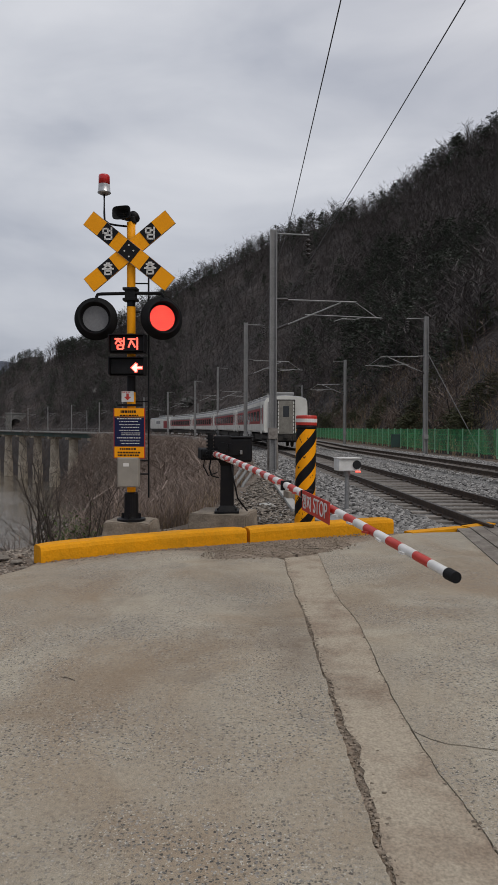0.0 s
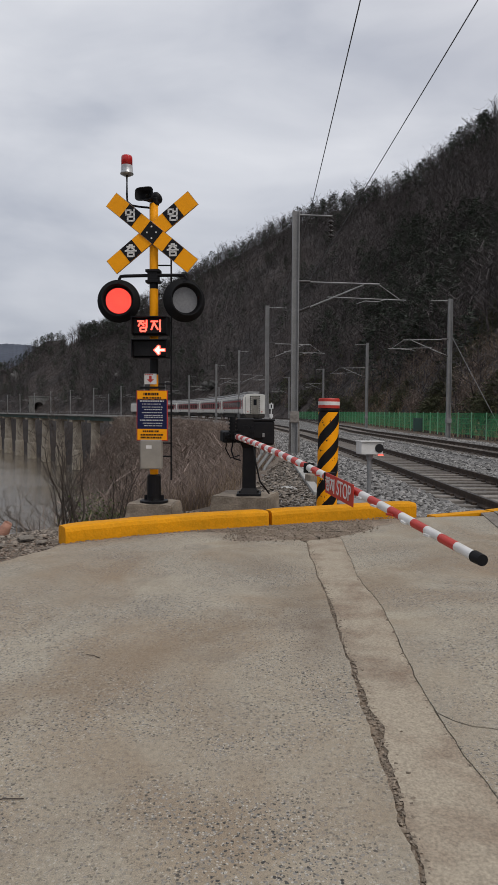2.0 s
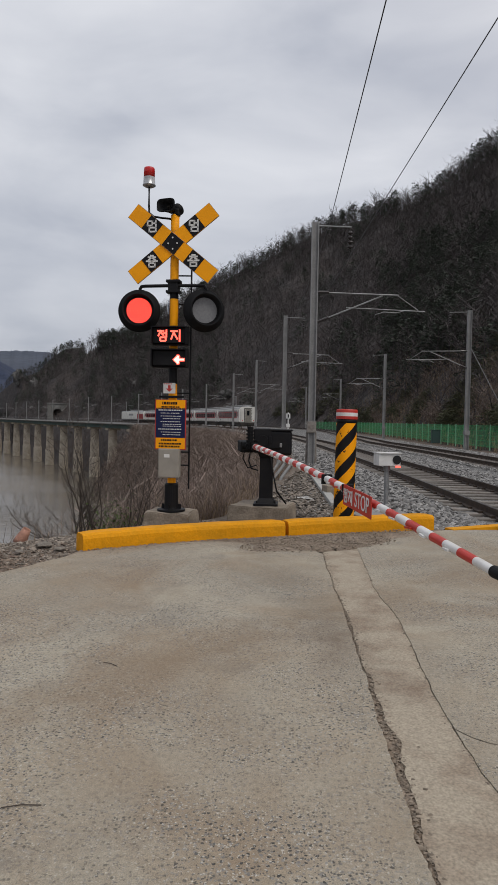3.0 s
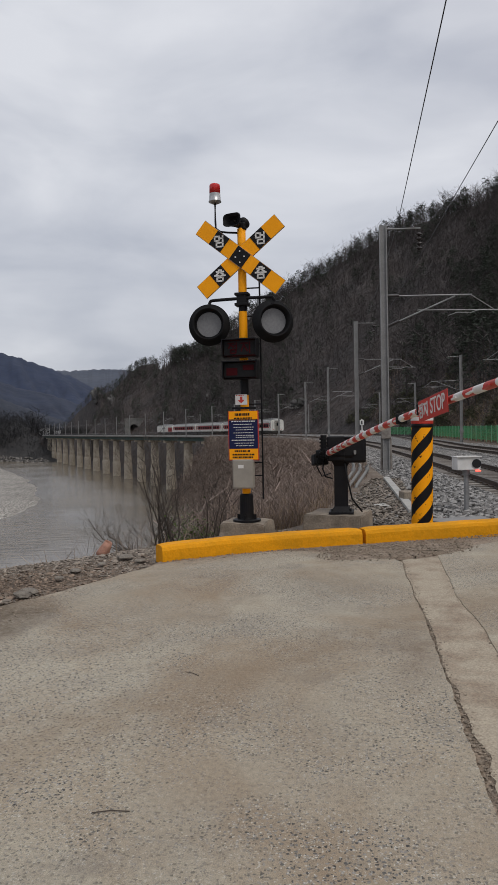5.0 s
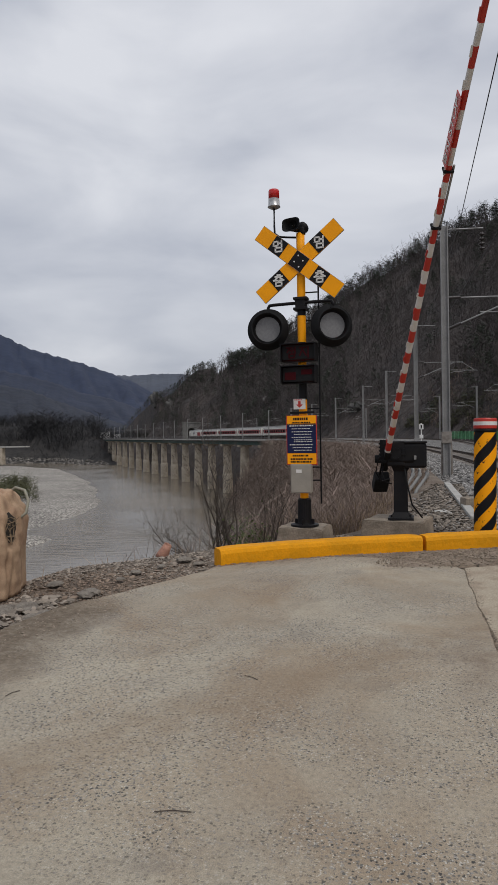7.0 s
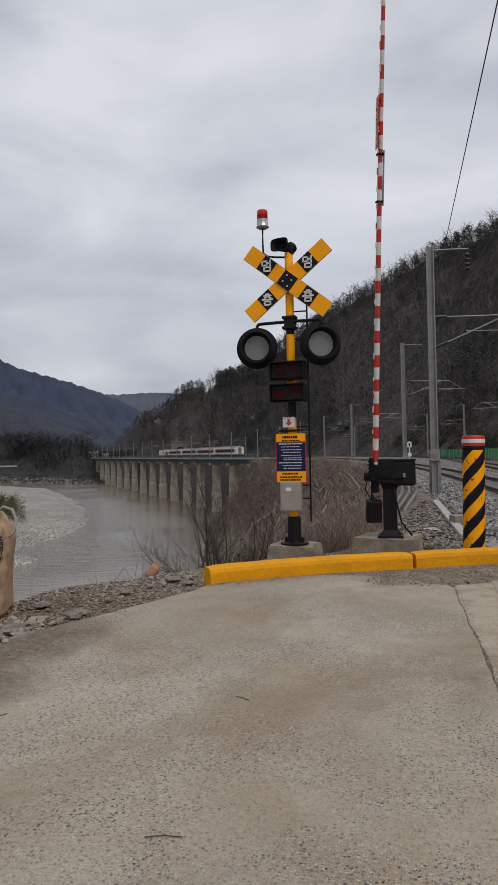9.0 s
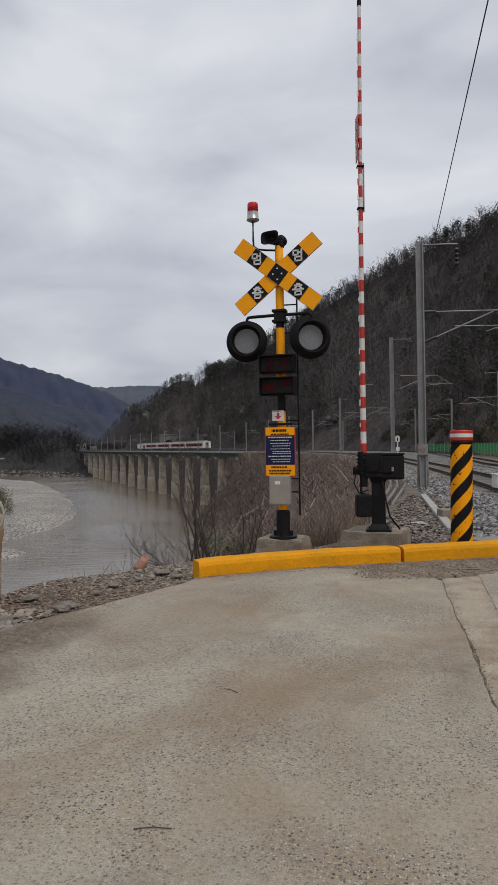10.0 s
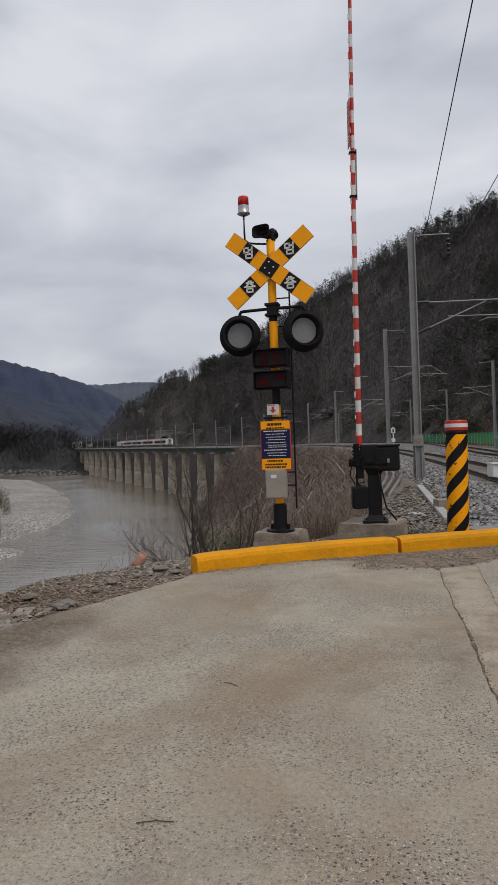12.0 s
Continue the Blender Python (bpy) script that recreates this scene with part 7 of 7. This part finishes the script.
    me.body, me.size, me.extrude = "STOP", 0.165, 0.002
    me.align_x, me.align_y = "CENTER", "CENTER"
    tmp = new("stop_letters", me)
    got = bpy.data.meshes.new_from_object(tmp.evaluated_get(bpy.context.evaluated_depsgraph_get()))
    bpy.data.objects.remove(tmp)
    bt = bmesh.new()
    bt.from_mesh(got)
    bpy.data.meshes.remove(got)
    for v in bt.verts:
        v.co = Vector((0.125 + v.co.x * 0.80, -v.co.z, v.co.y))
    me2 = bpy.data.meshes.new("tmp_letters")
    bt.to_mesh(me2)
    bt.free()
    bm.from_mesh(me2)
    bpy.data.meshes.remove(me2)
    # the sign faces the boom's own right side, towards the road user
    bmesh.ops.transform(bm, matrix=Matrix.Translation((x0, -0.059, z0)), verts=bm.verts)
    part("lettering", bm, M_WHITE, sign, "white letters")
    return boom


BOOM = build_barrier()


# ---- bollard and sensor ----
def build_bollard():
    b = thing("bollard", pose(0.92, 10.25, 0, 0, 0.8, 20), "thick steel bollard with yellow and black slanting stripes", "bollard")
    r, n, h = 0.158, 48, 1.54
    bm = bmesh.new()
    # slanting stripes: their edges climb round the shaft
    cuts = [-2.0 + 0.1925 * i for i in range(26)]
    cols = []
    for k in range(n + 1):
        ang = k * math.tau / n
        cols.append([bm.verts.new((r * math.cos(ang - 0.35), r * math.sin(ang - 0.35), min(1.48, max(-0.1, c + 0.172 * ang)))) for c in cuts])
    for k in range(n):
        for j in range(len(cuts) - 1):
            q = (cols[k][j], cols[k + 1][j], cols[k + 1][j + 1], cols[k][j + 1])
            if max(v.co.z for v in q) - min(v.co.z for v in q) < 1e-6:
                continue
            bm.faces.new(q).material_index = j % 2
    bmesh.ops.dissolve_degenerate(bm, dist=1e-5, edges=bm.edges[:])
    rod((0, 0, 1.48), (0, 0, h), r, n=n, bm=bm, mi=0)
    part("shaft", bm, [M_BLACK, M_CHIPPED], b, "slanting yellow and black stripes", True)
    part("top_band", lathe([(0.163, h), (0.166, h + 0.045)], 32), M_RED, b)
    part("top_band", lathe([(0.166, h + 0.045), (0.166, h + 0.10)], 32), M_WHITE, b)
    part("cap", lathe([(0.163, h + 0.10), (0.163, h + 0.135), (0.155, h + 0.15), (0.04, h + 0.155)], 32), M_RED, b, "red reflective cap")


build_bollard()


def build_sensor():
    s = thing("track_sensor", pose(1.97, 12.9, -0.13, 0, 0, 12), "white obstacle sensor box on a grey post beside the track", "sensor")
    part("post", rod((0, 0, 0), (0, 0, 0.80), 0.045, n=12), M_GREYSTEEL, s)
    part("collar", rod((0, 0, 0.70), (0, 0, 0.80), 0.065, n=12), M_GREYSTEEL, s)
    bx = part("sensor_box", box((0.44, 0.30, 0.24), (0, 0, 0.92), bevel=0.012), M_WHITE, s)
    part("hood", box((0.47, 0.34, 0.015), (0, -0.01, 1.047)), M_WHITE, bx)
    part("eye", rod((0.14, -0.15, 0.92), (0.14, -0.165, 0.92), 0.085, n=20), M_GLASS, bx, "round dark lens")
    part("indicator", box((0.10, 0.02, 0.02), (0.17, -0.152, 0.785)), M_LEDON, bx, "small row of lit red diodes")


build_sensor()


# ---- train ----
SHELL = [(-1.46, 1.10), (-1.54, 1.24), (-1.56, 1.7), (-1.55, 2.8), (-1.52, 3.28), (-1.42, 3.46), (-1.10, 3.60), (0, 3.70)]
SHELL = SHELL + [(-x, z) for x, z in SHELL[-2::-1]]


def shell_mesh(length, mats_by_height):
    bm = bmesh.new()
    rings = [[bm.verts.new((x, y, z)) for x, z in SHELL] for y in (0.12, 0.0 + 0.3, length - 0.3, length - 0.12)]
    for v in rings[0] + rings[3]:
        v.co.x *= 0.965
        v.co.z = 0.95 + (v.co.z - 0.95) * 0.975
    for a, b in zip(rings, rings[1:]):
        for k in range(len(SHELL) - 1):
            f = bm.faces.new((a[k], a[k + 1], b[k + 1], b[k]))
            f.material_index = mats_by_height(f.calc_center_median().z)
        bm.faces.new((a[-1], a[0], b[0], b[-1])).material_index = 0
    bm.faces.new(rings[0][::-1])
    bm.faces.new(rings[-1])
    bmesh.ops.recalc_face_normals(bm, faces=bm.faces[:])
    return bm


def bogie(parent, y, wheel):
    b = part("bogie", box((2.3, 2.9, 0.30), (0, y, 0.55), bevel=0.05), M_UNDER, parent)
    for dy in (-1.05, 1.05):
        for x in (-0.75, 0.75):
            ob = wheel[0] if not wheel[1] else new("wheel", wheel[0].data)
            wheel[1] = True
            ob.parent = b
            ob.matrix_basis = Matrix.Translation((x, y + dy, 0.49))
    return b


def build_coach():
    length = 23.5
    c = thing("passenger_coach", Matrix(), "white passenger coach with a dark red window band and grey roof", "train coach", "coaches of the train")
    part("body", shell_mesh(length, lambda z: 1 if z > 3.1 else 0), [M_COACH, M_COACHGREY], c)
    for side in (-1, 1):
        band = part("window_band", box((0.02, length - 0.7, 1.12), (side * 1.55, length / 2, 2.26), bevel=0.004), M_COACHRED, c, "dark red band")
        part("grey_stripe", box((0.02, length - 0.7, 0.26), (side * 1.545, length / 2, 2.88)), M_COACHGREY, c)
        first = None
        for i in range(9):
            y = 3.3 + i * 2.1
            if first is None:
                first = part("window", box((0.03, 1.62, 0.72), (0, 0, 0), bevel=0.01), M_GLASS, band)
                ob = first
            else:
                ob = new("window", first.data)
                ob.parent = band
            ob.matrix_basis = Matrix.Translation((side * 1.552, y, 2.27))
        for y in (1.3, length - 1.3):
            d = part("side_door", box((0.03, 0.9, 2.05), (side * 1.552, y, 2.05), bevel=0.01), M_COACH, c, "white folding side door")
            part("door_window", box((0.034, 0.5, 0.8), (side * 1.554, y, 2.4)), M_GLASS, d)
        part("number_mark", box((0.012, 1.0, 0.16), (side * 1.556, length - 4.0, 1.5)), M_COACHGREY, c)
    part("underframe", box((2.3, length - 1.5, 0.45), (0, length / 2, 0.74), bevel=0.03), M_UNDER, c)
    part("equipment_box", box((2.5, 4.6, 0.6), (0, length / 2, 0.60), bevel=0.05), M_UNDER, c)
    wheel = [part("wheel", rod((-0.065, 0, 0), (0.065, 0, 0), 0.43, n=20), M_RAIL), False]
    bogie(c, 3.0, wheel)
    bogie(c, length - 3.0, wheel)
    for i, y in enumerate((2.2, 6.0, 9.8, 13.6, 17.4, 21.2)):
        part("roof_unit", box((1.5, 2.2, 0.22), (0, y, 3.82), bevel=0.06), M_COACHGREY, c)
    for y, d in ((0.10, -1), (length - 0.10, 1)):
        g = part("gangway_frame", box((1.28, 0.10, 2.45), (0, y + d * 0.02, 2.15), bevel=0.03), M_UNDER, c, "dark rubber gangway frame")
        part("gangway_lining", box((1.12, 0.06, 2.28), (0, y + d * 0.06, 2.15), bevel=0.02), M_DOOR, g)
        for x in (-0.53, 0.53):
            for k in range(9):
                part("buffer_pad", box((0.07, 0.04, 0.17), (x, y + d * 0.10, 1.15 + 0.25 * k), bevel=0.012), M_COACH, g, "pale worn buffer pad")
        part("draw_gear", box((2.3, 0.7, 0.42), (0, y - d * 0.30, 0.72), bevel=0.05), M_UNDER, c)
        dr = part("end_door", box((0.80, 0.04, 2.04), (0, y + d * 0.085, 2.10), bevel=0.01), M_DOOR, g, "grey end door with a window")
        part("end_window", box((0.42, 0.03, 0.75), (0, y + d * 0.10, 2.55), bevel=0.02), M_GLASS, dr)
        part("buffer_beam", box((2.5, 0.12, 0.32), (0, y - d * 0.05, 0.88), bevel=0.02), M_UNDER, c)
        part("coupler", box((0.28, 0.35, 0.26), (0, y + d * 0.16, 0.82), bevel=0.04), M_UNDER, c)
        for x in (-0.9, 0.9):
            part("tail_lamp", rod((x, y, 1.35), (x, y + d * 0.07, 1.35), 0.07, n=12), M_BEACON, c)
        part("jumper_hose", pipe([(0.5, y + d * 0.1, 0.95), (0.52, y + d * 0.25, 0.6), (0.4, y + d * 0.28, 0.5), (0.3, y + d * 0.2, 0.75)], 0.03, 6), M_UNDER, c)
    part("end_ladder", box((0.05, 0.05, 2.2), (-1.2, 0.06, 2.1)), M_COACHGREY, c)
    return c


def build_loco():
    length = 19.5
    c = thing("locomotive", Matrix(), "white electric locomotive with grey roof gear, leading the train", "locomotive")
    bm = shell_mesh(length, lambda z: 1 if z > 3.3 else 0)
    part("body", bm, [M_COACH, M_COACHGREY], c)
    for side in (-1, 1):
        part("red_stripe", box((0.02, 5.0, 1.5), (side * 1.55, 2.8, 2.0)), M_COACHRED, c)
        part("side_grille", box((0.03, 4.0, 0.6), (side * 1.552, 10.5, 2.5)), M_COACHGREY, c)
        part("cab_window", box((0.03, 0.9, 0.7), (side * 1.53, length - 1.6, 2.55)), M_GLASS, c)
    part("windscreen", box((2.2, 0.06, 0.8), (0, length - 0.12, 2.65), bevel=0.02), M_GLASS, c)
    part("underframe", box((2.5, length - 1.2, 0.5), (0, length / 2, 0.72), bevel=0.03), M_UNDER, c)
    wheel = [part("wheel", rod((-0.065, 0, 0), (0.065, 0, 0), 0.5, n=20), M_RAIL), False]
    bogie(c, 3.6, wheel)
    bogie(c, length - 3.6, wheel)
    part("roof_box", box((1.8, 6, 0.35), (0, 9.5, 3.85), bevel=0.05), M_COACHGREY, c)
    pg = part("pantograph", pipe([(0, 15, 3.85), (0, 16.4, 4.6), (0, 15.2, 5.4)], 0.04, 6), M_GREYSTEEL, c)
    part("pan_head", box((1.7, 0.3, 0.06), (0, 15.2, 5.43)), M_GREYSTEEL, pg)
    return c


COACH = build_coach()
TRAIN = [COACH] + [copy_thing(COACH, Matrix()) for _ in range(3)] + [build_loco()]
CAR_LENGTH = [23.5, 23.5, 23.5, 23.5, 19.5]
TAIL = ((0, 45.5), (0.5, 52.5), (1.0, 62.0), (1.5, 73.0), (2.0, 84.5), (2.5, 97.0), (5.5, 163.5), (9.0, 230.0), (10.0, 253.5), (12.0, 301.0))


# ---- movement ----
def car_pose(s, length):
    a, b = on_line(s + length * 0.13), on_line(s + length * 0.87)
    d = (b - a).normalized()
    mid = (a + b) / 2
    o = mid - d * length / 2
    return Matrix.Translation((o.x, o.y, 0.06)) @ Matrix.Rotation(math.atan2(d.y, d.x) - math.pi / 2, 4, "Z")


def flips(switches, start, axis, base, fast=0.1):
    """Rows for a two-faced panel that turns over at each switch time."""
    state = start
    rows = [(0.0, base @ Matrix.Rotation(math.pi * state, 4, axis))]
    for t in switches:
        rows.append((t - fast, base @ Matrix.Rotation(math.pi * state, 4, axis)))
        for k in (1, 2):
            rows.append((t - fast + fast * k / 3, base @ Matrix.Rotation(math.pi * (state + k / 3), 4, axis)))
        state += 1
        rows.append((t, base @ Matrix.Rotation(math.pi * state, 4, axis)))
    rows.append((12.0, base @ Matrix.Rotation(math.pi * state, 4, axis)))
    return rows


def motions():
    times = [0.5 * i for i in range(25)]
    back = 0.0
    for car, length in zip(TRAIN, CAR_LENGTH):
        rows = []
        for t in times:
            s = float(np.interp(t, [a for a, _ in TAIL], [b for _, b in TAIL])) + back
            rows.append((t, car_pose(s, length)))
        walk(car, rows)
        back += length + 0.75
    lift = ((0, -2.9), (4.0, -2.9), (4.4, -2.7), (4.5, -2.2), (5.0, 6.1), (5.5, 13.4), (6.0, 21.9), (6.5, 30.6), (7.0, 39.4), (7.5, 49.0), (8.0, 57.0), (8.5, 66.0), (9.0, 77.6), (9.5, 86.8), (10.0, 88.2), (10.5, 85.6), (11.0, 86.0), (11.5, 86.4), (12.0, 85.6))
    walk(BOOM, [(t, Matrix.Translation(PIVOT) @ pose(0, 0, 0, 0, 0, BOOM_TURN) @ Matrix.Rotation(radians(-a), 4, "Y")) for t, a in lift])
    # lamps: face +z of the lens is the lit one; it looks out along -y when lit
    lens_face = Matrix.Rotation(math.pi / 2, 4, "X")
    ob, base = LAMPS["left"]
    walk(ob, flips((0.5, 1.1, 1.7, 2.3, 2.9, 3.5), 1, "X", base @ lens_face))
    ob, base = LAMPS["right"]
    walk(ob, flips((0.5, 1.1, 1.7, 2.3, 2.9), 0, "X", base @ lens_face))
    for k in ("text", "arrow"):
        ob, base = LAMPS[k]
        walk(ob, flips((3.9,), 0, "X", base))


motions()
